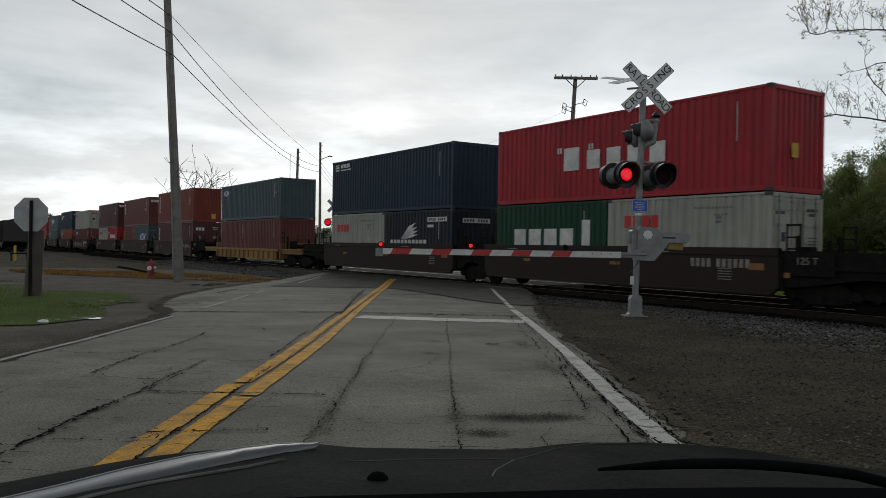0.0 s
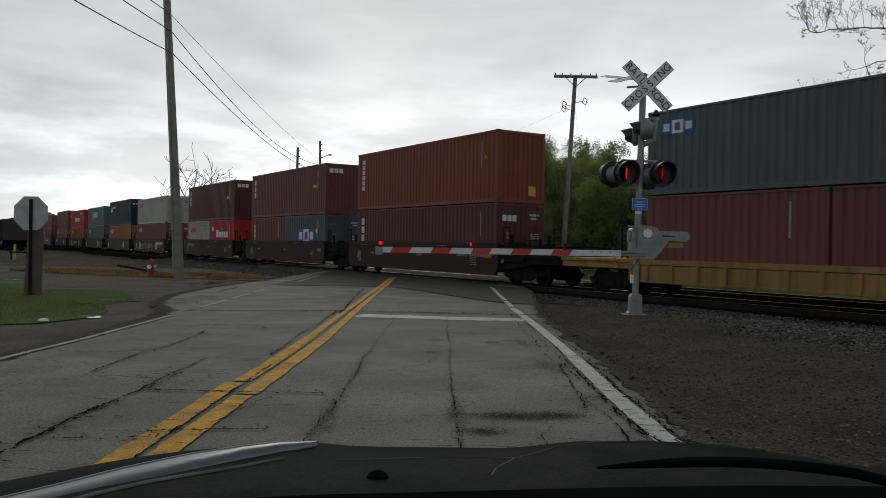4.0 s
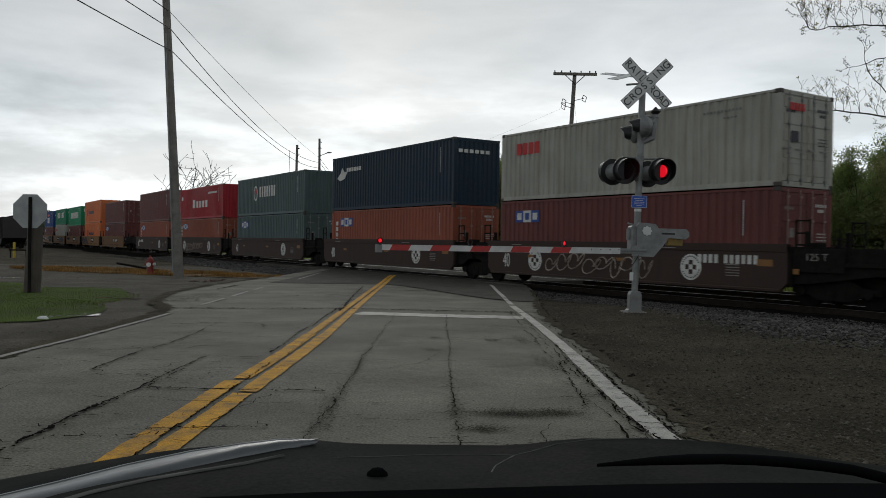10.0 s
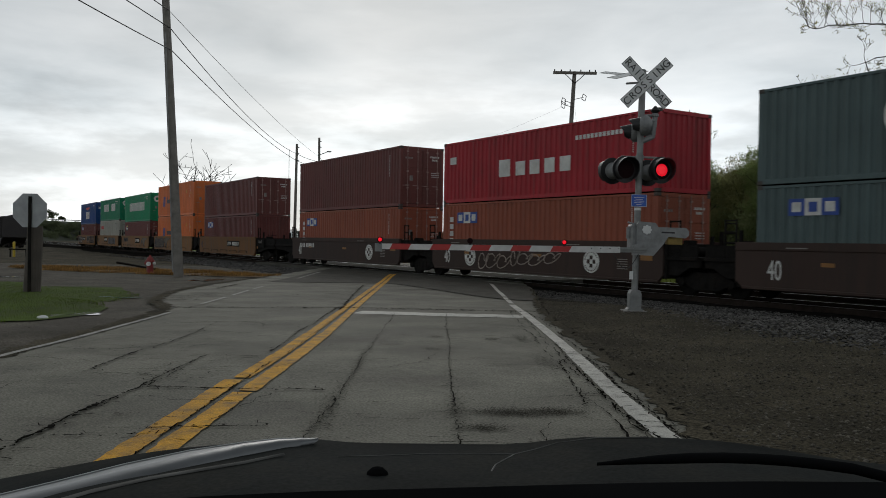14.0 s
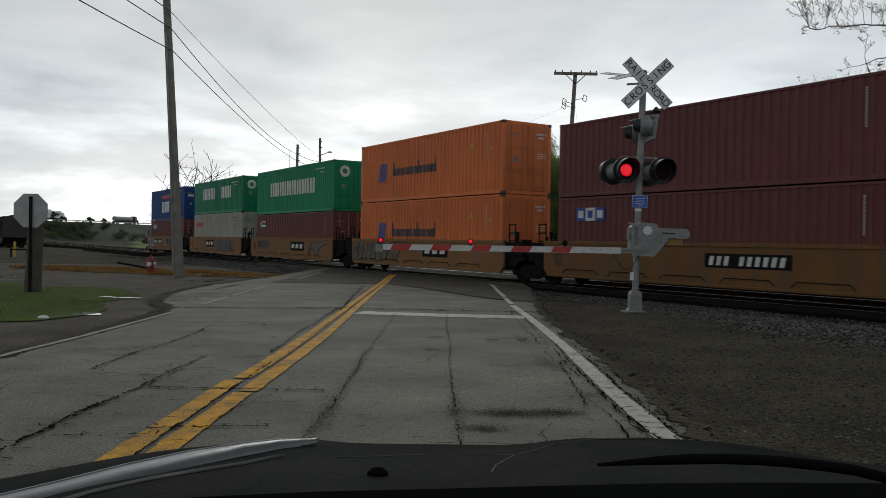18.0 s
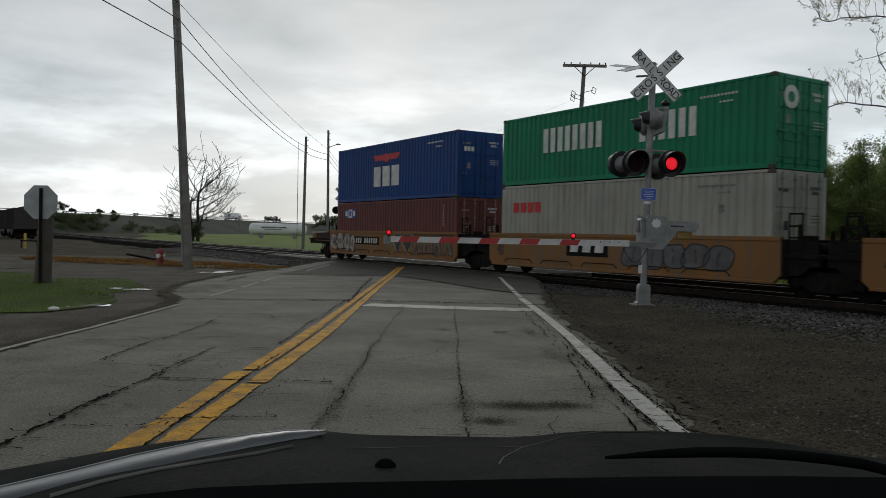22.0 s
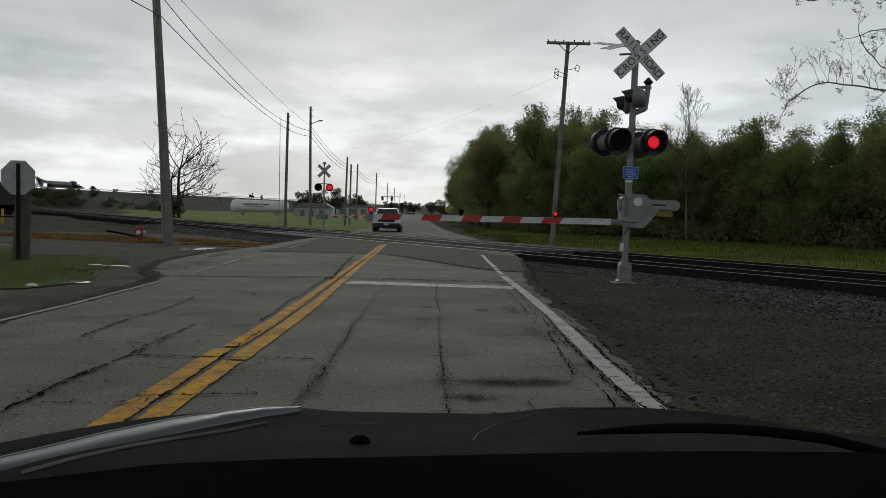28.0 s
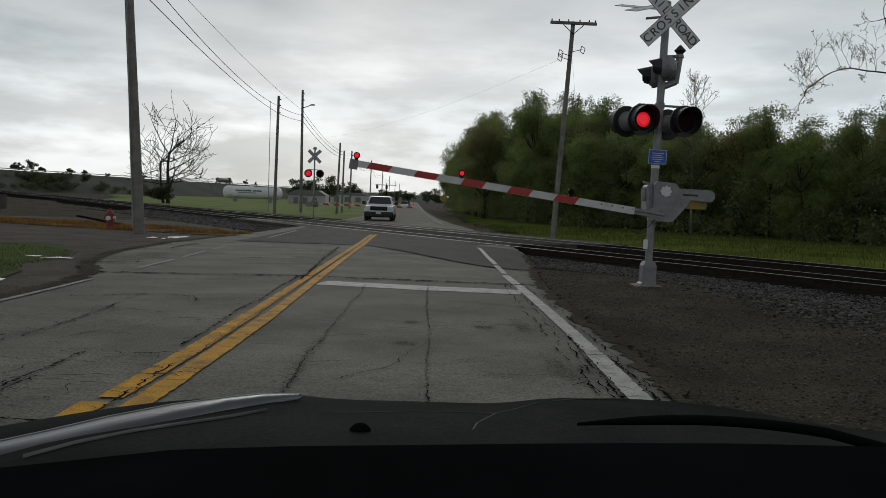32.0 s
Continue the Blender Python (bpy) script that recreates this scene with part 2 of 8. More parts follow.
STRAW_GROUND = mat("dry_grass_ground", (0.125, 0.080, 0.036), 0.95, var=0.3, scale=2, bump=0.8, bump_scale=40, spec=0.1)
STEEL_RAIL = mat("rail_steel", (0.030, 0.023, 0.019), 0.85, var=0.3, bump=0.2, spec=0.08)
RAIL_HEAD = mat("rail_head", (0.42, 0.42, 0.42), 0.32, metal=1.0, var=0.1, bump=0.05)
TIE = mat("tie_wood", (0.019, 0.016, 0.014), 0.95, var=0.3, scale=5, bump=0.5, rand=0.3, spec=0.03)
CONCRETE = mat("concrete", (0.24, 0.235, 0.22), 0.85, var=0.2, scale=2, bump=0.4, dirt=(0.1, 0.095, 0.085), dirt_amount=0.6)
POLE_WOOD = mat("pole_wood", (0.19, 0.178, 0.158), 0.85, var=0.25, scale=3, bump=0.6, bump_scale=25, dirt=(0.07, 0.062, 0.055), dirt_amount=0.7, dirt_scale=2)
OLD_WOOD = mat("weathered_post", (0.085, 0.072, 0.06), 0.9, var=0.3, scale=5, bump=0.8, bump_scale=18, dirt=(0.03, 0.026, 0.022), dirt_amount=0.8, dirt_scale=2.5)
GALV = mat("galvanised_steel", (0.235, 0.24, 0.235), 0.55, metal=0.35, var=0.25, scale=5, bump=0.15, dirt=(0.10, 0.10, 0.095), dirt_amount=0.7)
ALU = mat("grey_aluminium", (0.215, 0.22, 0.22), 0.5, metal=0.25, var=0.2, scale=5, bump=0.15, dirt=(0.11, 0.11, 0.105), dirt_amount=0.7, dirt_scale=4)
BLACK = mat("black_paint", (0.012, 0.012, 0.013), 0.5, var=0.3, bump=0.1)
DARK_STEEL = mat("dark_steel", (0.013, 0.012, 0.011), 0.9, var=0.4, scale=4, bump=0.3, dirt=(0.036, 0.027, 0.021), dirt_amount=0.5, spec=0.08)
SIGN_WHITE = mat("sign_white", (0.62, 0.63, 0.62), 0.45, var=0.08, scale=6, bump=0.03)
SIGN_BLACK = mat("sign_black", (0.012, 0.012, 0.012), 0.5, var=0.2, bump=0.0)
SIGN_BLUE = mat("sign_blue", (0.02, 0.09, 0.42), 0.45, var=0.1, bump=0.02)
SIGN_BACK = mat("sign_back", (0.33, 0.34, 0.35), 0.5, metal=0.2, var=0.12, bump=0.05, dirt=(0.2, 0.2, 0.2), dirt_amount=0.4)
GATE_RED = mat("gate_red", (0.38, 0.022, 0.02), 0.45, var=0.12, bump=0.02)
GATE_WHITE = mat("gate_white", (0.55, 0.55, 0.54), 0.45, var=0.12, bump=0.02, dirt=(0.3, 0.3, 0.29), dirt_amount=0.4)
LAMP_ON = glow("lamp_lit", (0.80, 0.008, 0.022), 0.72)
LAMP_OFF = mat("lamp_unlit", (0.014, 0.004, 0.005), 0.75, spec=0.1, var=0.1, bump=0)
LAMP_FAR = glow("lamp_far", (0.8, 0.02, 0.02), 0.5)
WIRE = mat("wire", (0.02, 0.02, 0.02), 0.6, var=0.1, bump=0)
BARK = mat("bark", (0.030, 0.026, 0.022), 0.9, var=0.3, scale=4, bump=0.6)
TWIG = mat("twig", (0.034, 0.028, 0.023), 0.9, var=0.3, bump=0)
PALE_BARK = mat("pale_bark", (0.20, 0.17, 0.14), 0.9, var=0.3, scale=4, bump=0.4)
def leafy(m):
    """Lets some light through thin leaves."""
    n, l = m.node_tree.nodes, m.node_tree.links
    t, x = n.new("ShaderNodeBsdfTranslucent"), n.new("ShaderNodeMixShader")
    b, o = n["Principled BSDF"], n["Material Output"]
    l.new(b.inputs["Base Color"].links[0].from_socket, t.inputs["Color"])
    x.inputs["Fac"].default_value = 0.52
    l.new(b.outputs["BSDF"], x.inputs[1]), l.new(t.outputs["BSDF"], x.inputs[2]), l.new(x.outputs["Shader"], o.inputs["Surface"])
    return m


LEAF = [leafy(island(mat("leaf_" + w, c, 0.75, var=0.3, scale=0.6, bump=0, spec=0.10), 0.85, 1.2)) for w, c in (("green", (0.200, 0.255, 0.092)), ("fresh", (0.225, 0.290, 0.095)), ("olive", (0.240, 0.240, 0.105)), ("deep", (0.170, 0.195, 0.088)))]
DARK_LEAF = leafy(island(mat("leaf_dark", (0.090, 0.108, 0.058), 0.8, var=0.3, scale=0.3, bump=0, spec=0.05), 0.8, 1.25))
HYDRANT_RED = mat("hydrant_red", (0.20, 0.02, 0.018), 0.55, var=0.25, bump=0.1)
TANK_WHITE = mat("tank_white", (0.72, 0.73, 0.73), 0.5, var=0.06, scale=1, bump=0.02)
YELLOW_POST = mat("bollard_yellow", (0.50, 0.36, 0.03), 0.5, var=0.15, bump=0.05)
WATER = mat("puddle_water", (0.03, 0.03, 0.028), 0.04, var=0.1, bump=0.02, bump_scale=6, spec=0.6)
RUST_CAR = mat("hopper_rust", (0.024, 0.020, 0.019), 0.75, var=0.3, scale=1, bump=0.2)
EMBANK = mat("embankment_grass", (0.066, 0.074, 0.058), 0.95, var=0.3, scale=0.05, bump=0.5, bump_scale=2, dirt=(0.085, 0.083, 0.064), dirt_amount=0.6, dirt_scale=0.03, spec=0.1)


# ---- mesh helpers ----
def part(name, bm, material, parent=None, label="", smooth=False):
    """Links a bmesh as one mesh object, under a thing or a part if one is given."""
    me = bpy.data.meshes.new(name)
    bm.to_mesh(me)
    bm.free()
    me.materials.append(material)
    if smooth:
        me.shade_smooth()
    ob = new(name, me)
    ob.parent = parent
    if label:
        ob["label"] = label
    return ob


def shared(name, me, parent, m=None):
    ob = new(name, me)
    ob.parent = parent
    if m is not None:
        ob.matrix_basis = m
    return ob


def box(bm, x0, x1, y0, y1, z0, z1, bevel=0.0):
    r = bmesh.ops.create_cube(bm, size=1, matrix=Matrix.LocRotScale(((x0 + x1) / 2, (y0 + y1) / 2, (z0 + z1) / 2), None, (x1 - x0, y1 - y0, z1 - z0)))
    if bevel:
        es = list({e for v in r["verts"] for e in v.link_edges})
        bmesh.ops.bevel(bm, geom=es, offset=bevel, segments=1, affect="EDGES")
    return bm


def rod(bm, a, b, ra, rb=None, n=10, caps=True):
    a, b = Vector(a), Vector(b)
    q = (b - a).to_track_quat("Z", "Y").to_matrix().to_4x4()
    bmesh.ops.create_cone(bm, cap_ends=caps, segments=n, radius1=ra, radius2=ra if rb is None else rb, depth=(b - a).length, matrix=Matrix.Translation((a + b) / 2) @ q)
    return bm


def ball(bm, c, r, sx=1, sy=1, sz=1, n=12):
    bmesh.ops.create_uvsphere(bm, u_segments=n, v_segments=max(6, n // 2), radius=r, matrix=Matrix.LocRotScale(c, None, (sx, sy, sz)))
    return bm


def prism(bm, pts, y0, y1):
    """A plate with outline pts (x, z), from y0 to y1."""
    a = [bm.verts.new((x, y0, z)) for x, z in pts]
    b = [bm.verts.new((x, y1, z)) for x, z in pts]
    bm.faces.new(a)
    bm.faces.new(b[::-1])
    for i in range(len(pts)):
        j = (i + 1) % len(pts)
        bm.faces.new((a[j], a[i], b[i], b[j]))
    bmesh.ops.recalc_face_normals(bm, faces=bm.faces)
    return bm


def B():
    return bmesh.new()


def mesh_of(name, verts, faces, material, smooth=False):
    me = bpy.data.meshes.new(name)
    me.from_pydata(verts, [], faces)
    me.materials.append(material)
    if smooth:
        me.shade_smooth()
    me.update()
    return me


def group_root(name, m, label, category, group="", kind=""):
    e = new(name)
    e.empty_display_size = 0.3
    e.matrix_basis = m
    return tagged(e, label, category, group, kind)


def wire_curve(name, pts, radius, material, parent=None):
    cu = bpy.data.curves.new(name, "CURVE")
    cu.dimensions, cu.bevel_depth, cu.bevel_resolution = "3D", radius, 1
    sp = cu.splines.new("POLY")
    sp.points.add(len(pts) - 1)
    for p, q in zip(sp.points, pts):
        p.co = (*q, 1)
    cu.materials.append(material)
    ob = new(name, cu)
    ob.parent = parent
    return ob


# ---- terrain ----
UX, UY = 0.5262, -0.8503     # along the track, towards the right
VX, VY = 0.8503, 0.5262      # across the track, away from the camera
RAIL_Z = -0.12
TRACK_V = (20.12, 24.35)
TRACK_ANGLE = math.degrees(math.atan2(UY, UX))


def uv(u, v):
    return (UX * u + VX * v, UY * u + VY * v)


def v_of(x, y):
    return VX * x + VY * y


def lerp_table(t, xs, ys):
    return float(np.interp(t, xs, ys))


def smooth(a, b, t):
    t = min(1, max(0, (t - a) / (b - a)))
    return t * t * (3 - 2 * t)


def road_z(x, y):
    z = lerp_table(y, [-60, -20, 0, 6.5, 10, 14, 20, 29, 37, 55, 75, 150, 400], [.30, .25, .215, .20, .18, .14, .06, -.06, -.11, -.12, -.2, -.5, -.6])
    v = v_of(x, y)
    k = smooth(15.5, 18.3, v) * (1 - smooth(26.3, 29.5, v))
    return z * (1 - k) + (RAIL_Z - 0.032) * k


def ground_z(x, y):
    v = v_of(x, y)
    near = lerp_table(y, [-60, -20, 0, 6.5, 10, 14, 20, 29, 37, 55, 75, 150, 400], [.26, .21, .175, .165, .145, .11, .03, -.09, -.14, -.16, -.24, -.55, -.65])
    far = lerp_table(y, [37, 75, 150, 400], [-.2, -.24, -.55, -.65])
    s = smooth(17, 27, v)
    z = near * (1 - s) + far * s
    k = smooth(12.5, 17.0, v) * (1 - smooth(27.5, 31.0, v))
    return z * (1 - k) + (RAIL_Z - 0.36) * k


def strip(name, ys, left, right, zf, lift, material, nx=6, thick=0.0):
    """A sheet between two edges x = left(y), right(y), following the terrain."""
    vs, fs = [], []
    for y in ys:
        a, b = left(y), right(y)
        for i in range(nx + 1):
            x = a + (b - a) * i / nx
            vs.append((x, y, zf(x, y) + lift))
    m = nx + 1
    for j in range(len(ys) - 1):
        for i in range(nx):
            fs.append((j * m + i, j * m + i + 1, (j + 1) * m + i + 1, (j + 1) * m + i))
    if thick:
        n0 = len(vs)
        for j in range(len(ys)):
            for i in (0, nx):
                x, y, z = vs[j * m + i]
                vs.append((x + (-0.03 if i == 0 else 0.03), y, z - thick))
        for j in range(len(ys) - 1):
            fs.append((j * m, (j + 1) * m, n0 + 2 * j + 2, n0 + 2 * j))
            fs.append((j * m + nx, n0 + 2 * j + 1, n0 + 2 * j + 3, (j + 1) * m + nx))
    return new(name, mesh_of(name, vs, fs, material, True))


def axis(*spans):
    out = []
    for a, b, s in spans:
        out += list(np.arange(a, b, s))
    return out + [spans[-1][1]]

# ---- ground, road, track ----
gx = axis((-2500, -400, 300), (-400, -60, 34), (-60, -20, 4), (-20, 32, 1.0), (32, 80, 6), (80, 400, 40), (400, 2500, 300))
gy = axis((-1600, -80, 190), (-80, -10, 7), (-10, 46, 1.0), (46, 100, 4), (100, 400, 30), (400, 4000, 400))
g_verts = [(x, y, ground_z(x, y) - (0.05 if abs(x + 1.3) < 5 else 0) + 0.008 * noise.noise((x * 0.35, y * 0.35, 0)) * (abs(x + 1.3) > 6)) for y in gy for x in gx]
g_m = len(gx)
g_faces = [(j * g_m + i, j * g_m + i + 1, (j + 1) * g_m + i + 1, (j + 1) * g_m + i) for j in range(len(gy) - 1) for i in range(g_m - 1)]
tagged(new("ground", mesh_of("ground", g_verts, g_faces, DIRT, True)), "dark damp gravel and bare dirt beside the road", "ground", kind="structure")

ROAD_Y = [-60, 4, 8, 11, 14, 16.5, 19.5, 24, 28, 33, 45, 56, 75, 184, 900]
ROAD_L = [-4.34, -4.35, -4.35, -4.38, -4.62, -5.7, -6.3, -6.6, -6.5, -6.1, -5.7, -5.0, -4.7, -4.7, -4.7]
ROAD_R = [1.66, 1.70, 1.90, 1.98, 2.08, 2.3, 2.62, 3.1, 3.5, 3.7, 3.5, 2.7, 2.2, 1.8, 1.8]


def wob(y, k):
    return 0.08 * noise.noise((y * 0.9, k, 3)) + 0.06 * noise.noise((y * 3.1, k, 7)) + 0.03 * noise.noise((y * 9, k, 1))


def road_left(y):
    return lerp_table(y, ROAD_Y, ROAD_L) + wob(y, 1)


def road_right(y):
    return lerp_table(y, ROAD_Y, ROAD_R) + wob(y, 5)


road = tagged(strip("road", axis((-60, -6, 3), (-6, 30, 0.12), (30, 60, 0.4), (60, 120, 4), (120, 900, 30)), road_left, road_right, road_z, 0.012, ASPHALT, 24, 0.09),
              "worn grey asphalt two-lane road with cracks and patches", "road", kind="structure")


def ribbon(pts, width, zf, lift, out_v, out_f, jitter=0.0):
    """Adds a flat ribbon along pts (x, y) to the lists."""
    n0 = len(out_v)
    for i, (x, y) in enumerate(pts):
        a, b = pts[max(0, i - 1)], pts[min(len(pts) - 1, i + 1)]
        d = Vector((b[0] - a[0], b[1] - a[1])).normalized()
        w = width * (1 + jitter * random.uniform(-1, 1)) / 2
        for s in (-1, 1):
            px, py = x - d.y * w * s, y + d.x * w * s
            out_v.append((px, py, zf(px, py) + lift))
    for i in range(len(pts) - 1):
        k = n0 + 2 * i
        out_f.append((k, k + 2, k + 3, k + 1))


def line_points(a, b, step=0.25, wobble=0.0):
    n = max(1, int(math.dist(a, b) / step))
    return [(a[0] + (b[0] - a[0]) * i / n + random.uniform(-wobble, wobble), a[1] + (b[1] - a[1]) * i / n + random.uniform(-wobble, wobble)) for i in range(n + 1)]


def poly_points(pts, step=0.25, wobble=0.0):
    out = []
    for a, b in zip(pts, pts[1:]):
        out += line_points(a, b, step, wobble)[:-1]
    return out + [pts[-1]]


def marking(name, lines, width, material, label, lift=0.0225):
    vs, fs = [], []
    for pts in lines:
        ribbon(poly_points(pts, 0.06 if pts[-1][1] < 60 else 1.0, 0.005), width, road_z, lift, vs, fs, 0.07)
    ob = new(name, mesh_of(name, vs, fs, material))
    return tagged(ob, label, "road marking", kind="structure")


marking("road_line_yellow", [[(-1.45, -40), (-1.45, 4.6), (-1.41, 6.16)], [(-1.385, 6.22), (-1.33, 8.4), (-1.30, 10.3)]], 0.15, YELLOW, "worn yellow no-passing line along the road's middle")
marking("road_line_yellow", [[(-1.66, -40), (-1.65, 4.5), (-1.61, 6.72)], [(-1.57, 6.82), (-1.52, 8.4), (-1.50, 10.3)]], 0.15, YELLOW, "worn yellow no-passing line along the road's middle")
marking("road_line_yellow", [[(-1.30, 10.32), (-1.33, 13.6), (-1.385, 18), (-1.45, 26), (-1.545, 36.6)]], 0.125, YELLOW, "worn yellow no-passing line running up to the rails")
marking("road_line_yellow", [[(-1.50, 10.32), (-1.51, 13.6), (-1.555, 18.8), (-1.62, 27), (-1.705, 36.4)]], 0.125, YELLOW, "worn yellow no-passing line running up to the rails")
marking("edge_line_white", [[(1.42, -40), (1.47, 4.85), (1.49, 6.3), (1.57, 8.6)]], 0.155, WHITE_LINE, "worn white edge line, cracked along its side")
marking("edge_line_white", [[(1.57, 8.62), (1.62, 10.5), (1.67, 13), (1.71, 16.3)]], 0.135, WHITE_LINE, "worn white edge line, cracked along its side")
marking("edge_line_white", [[(1.74, 16.7), (1.81, 18.9)], [(1.84, 19.3), (1.94, 22.5), (2.17, 28.2)]], 0.105, WHITE_LINE, "worn white edge line near the rails")
marking("edge_line_white", [[(-4.2, -40), (-4.18, 8.4), (-4.13, 9.6), (-4.17, 11.5), (-4.23, 13.3)], [(-4.30, 15.3), (-4.40, 17.5)], [(-4.45, 18.3), (-4.60, 20.6)], [(-4.63, 21.4), (-4.72, 23)], [(-4.80, 29.5), (-4.98, 37)], [(-4.5, 56), (-4.45, 200)]], 0.078, FADED_LINE, "faded white edge line broken by a side drive")
marking("edge_line_white", [[(1.9, 54), (1.5, 90), (1.3, 300)]], 0.10, FADED_LINE, "faded white edge line beyond the tracks")
FADED_YELLOW = mat("faded_yellow", (0.24, 0.15, 0.04), 0.8, var=0.2, scale=4, bump=0.3, dirt=(0.11, 0.09, 0.06), dirt_amount=0.9, dirt_scale=2, spec=0.1)
marking("road_line_yellow", [[(-1.45, 54), (-1.45, 420)]], 0.11, FADED_YELLOW, "faded yellow line along the road beyond the tracks")
marking("road_line_yellow", [[(-1.68, 54), (-1.68, 420)]], 0.10, FADED_YELLOW, "faded yellow line along the road beyond the tracks")
marking("stop_line", [[(-1.22, 13.85), (0.2, 13.55), (1.60, 13.38)]], 0.62, WHITE_LINE, "worn white stop line across the lane", 0.017)

# loose dirt washed over the asphalt's crumbling edge
random.seed(71)
d_v, d_f = [], []
for lane in range(3):     # the far side's crumbling edge, by the drive
    ribbon([(road_left(y) + .02 + .07 * lane + .09 * noise.noise((y * 1.7, lane, 9)), y) for y in np.arange(2, 31, .05)], .13, road_z, .0152 + .002 * lane, d_v, d_f, .95)
for lane in range(2):
    ribbon([(road_right(y) - .02 - .05 * lane + .05 * noise.noise((y * 2.3, lane, 4)), y) for y in np.arange(-2, 24, .05)], .10, road_z, .016 + .002 * lane, d_v, d_f, .95 if lane else .6)
tagged(new("shoulder_dirt", mesh_of("shoulder_dirt", d_v, d_f, DIRT)), "loose dark dirt washed over the road's edge", "dirt", kind="stuff")

ASPHALT_PIT = mat("asphalt_pit", (0.070, 0.067, 0.056), 0.95, var=0.3, bump=0.0, spec=0.0)
# the newer, darker patch in front of the rails, and the apron towards the signal
def patch_edge(x):
    return 26.2 - 8.4 * smooth(0.45, 0.94, (x + 5.2) / 7.9) + 0.25 * noise.noise((x, 2, 1))


patch_v, patch_f = [], []
for row in np.linspace(0, 1, 70):
    for x in np.linspace(-5.2, 3.5, 50):
        y0, y1 = patch_edge(x), (18.2 - VX * x) / VY
        y = y0 + (y1 - y0) * row
        x = min(x, road_right(y) - .05)
        patch_v.append((x, y, road_z(x, y) + 0.021))
patch_f = [(j * 50 + i, j * 50 + i + 1, (j + 1) * 50 + i + 1, (j + 1) * 50 + i) for j in range(69) for i in range(49)]
tagged(new("asphalt_patch", mesh_of("asphalt_patch", patch_v, patch_f, ASPHALT_NEW, True)), "dark newer asphalt patch leading up to the rails", "road patch", kind="structure")

# cracks and sealed seams in the asphalt: each runs from a to b and wanders on the way
def meander(a, b, seed, wander=0.05, bow=0.0):
    n = max(2, int(math.dist(a, b) / 0.3))
    d = Vector((b[0] - a[0], b[1] - a[1])).normalized()
    out = []
    for i in range(n + 1):
        t = i / n
        o = wander * (noise.noise((t * n * .35, seed, 0)) + .5 * noise.noise((t * n * 1.1, seed, 5))) * min(1, 6 * t, 6 * (1 - t)) + bow * 4 * t * (1 - t)
        out.append((a[0] + (b[0] - a[0]) * t - d.y * o, a[1] + (b[1] - a[1]) * t + d.x * o))
    return out


# (start, end, width, wander, bow)
ALONG = (((-2.33, 3.2), (-2.33, 5.3), .075, .03, 0), ((-2.33, 5.3), (-2.25, 6.3), .07, .02, 0), ((-2.25, 6.3), (-2.25, 8.1), .05, .03, 0), ((-2.22, 6.4), (-2.21, 7.3), .03, .02, 0),
         ((-3.0, 7.2), (-3.02, 8.45), .05, .02, 0), ((-2.96, 8.7), (-3.0, 10.8), .04, .03, -.04), ((-1.59, 3.4), (-1.51, 7.8), .03, .012, 0), ((-1.46, 7.8), (-1.47, 24), .016, .015, 0),
         ((-1.66, 8.5), (-1.68, 11.3), .045, .03, 0), ((-1.64, 11.4), (-1.68, 14.8), .05, .03, 0), ((-1.55, 14.2), (-1.70, 17.2), .08, .05, 0), ((-1.70, 17.2), (-2.0, 24.6), .07, .05, 0),
         ((-.70, 3.8), (-.66, 7.8), .026, .05, 0), ((-.66, 7.8), (-.56, 13.6), .020, .05, 0), ((.18, 3.6), (.21, 7), .026, .03, 0), ((.21, 7), (.31, 13.7), .02, .03, 0), ((-5.6, 21.4), (-5.7, 23.9), .12, .05, 0),
         ((1.44, 4.6), (1.36, 5.7), .04, .03, 0), ((1.36, 5.7), (1.42, 7.2), .045, .03, 0), ((1.40, 7.2), (1.52, 9.5), .04, .03, 0), ((1.18, 5.9), (1.32, 8.0), .03, .04, 0), ((1.56, 4.6), (1.60, 6.9), .05, .025, 0), ((1.62, 6.9), (1.66, 8.6), .04, .03, 0))
ACROSS = (((-2.2, 6.36), (-1.55, 6.31), .055, .02, 0), ((-1.55, 6.31), (-.82, 6.3), .06, .03, 0), ((-2.2, 4.76), (-1.66, 4.82), .035, .03, -.03), ((-1.72, 4.97), (-1.0, 5.06), .04, .03, 0),
          ((-3.9, 8.56), (-3.42, 8.52), .04, .02, 0), ((-3.35, 8.5), (-3.1, 8.7), .03, .02, 0), ((-3.65, 11.3), (-3.0, 11.75), .05, .05, 0), ((-2.75, 11.8), (-2.25, 11.25), .05, .05, .1),
          ((-2.5, 7.0), (-2.1, 6.75), .03, .03, 0), ((-1.95, 8.1), (-1.6, 8.2), .03, .02, 0), ((-2.1, 9.9), (-1.6, 9.9), .035, .03, 0), ((-5.4, 16.0), (-4.7, 16.7), .12, .05, .1), ((-5.6, 17.2), (-4.9, 17.0), .08, .05, 0), ((-3.4, 18.6), (-2.2, 19.0), .09, .2, 0), ((-3.0, 17.0), (-2.0, 17.4), .06, .15, 0))
CRACKS = [(meander(a, b, k * 3.7, wn, bw), w) for k, (a, b, w, wn, bw) in enumerate(ALONG + ACROSS)]
CRACKS.append((meander((-4.5, 14.3), (-1.66, 14.85), 71, .08), .15))          # the seam across the road beyond the stop line
CRACKS.append((meander((-1.66, 14.85), (1.95, 14.5), 74, .08), .16))
CRACKS.append(([(x, patch_edge(x)) for x in np.linspace(-5.1, 2.3, 40)], .12))      # seam of the newer patch
random.seed(5)
c_v, c_f = [], []
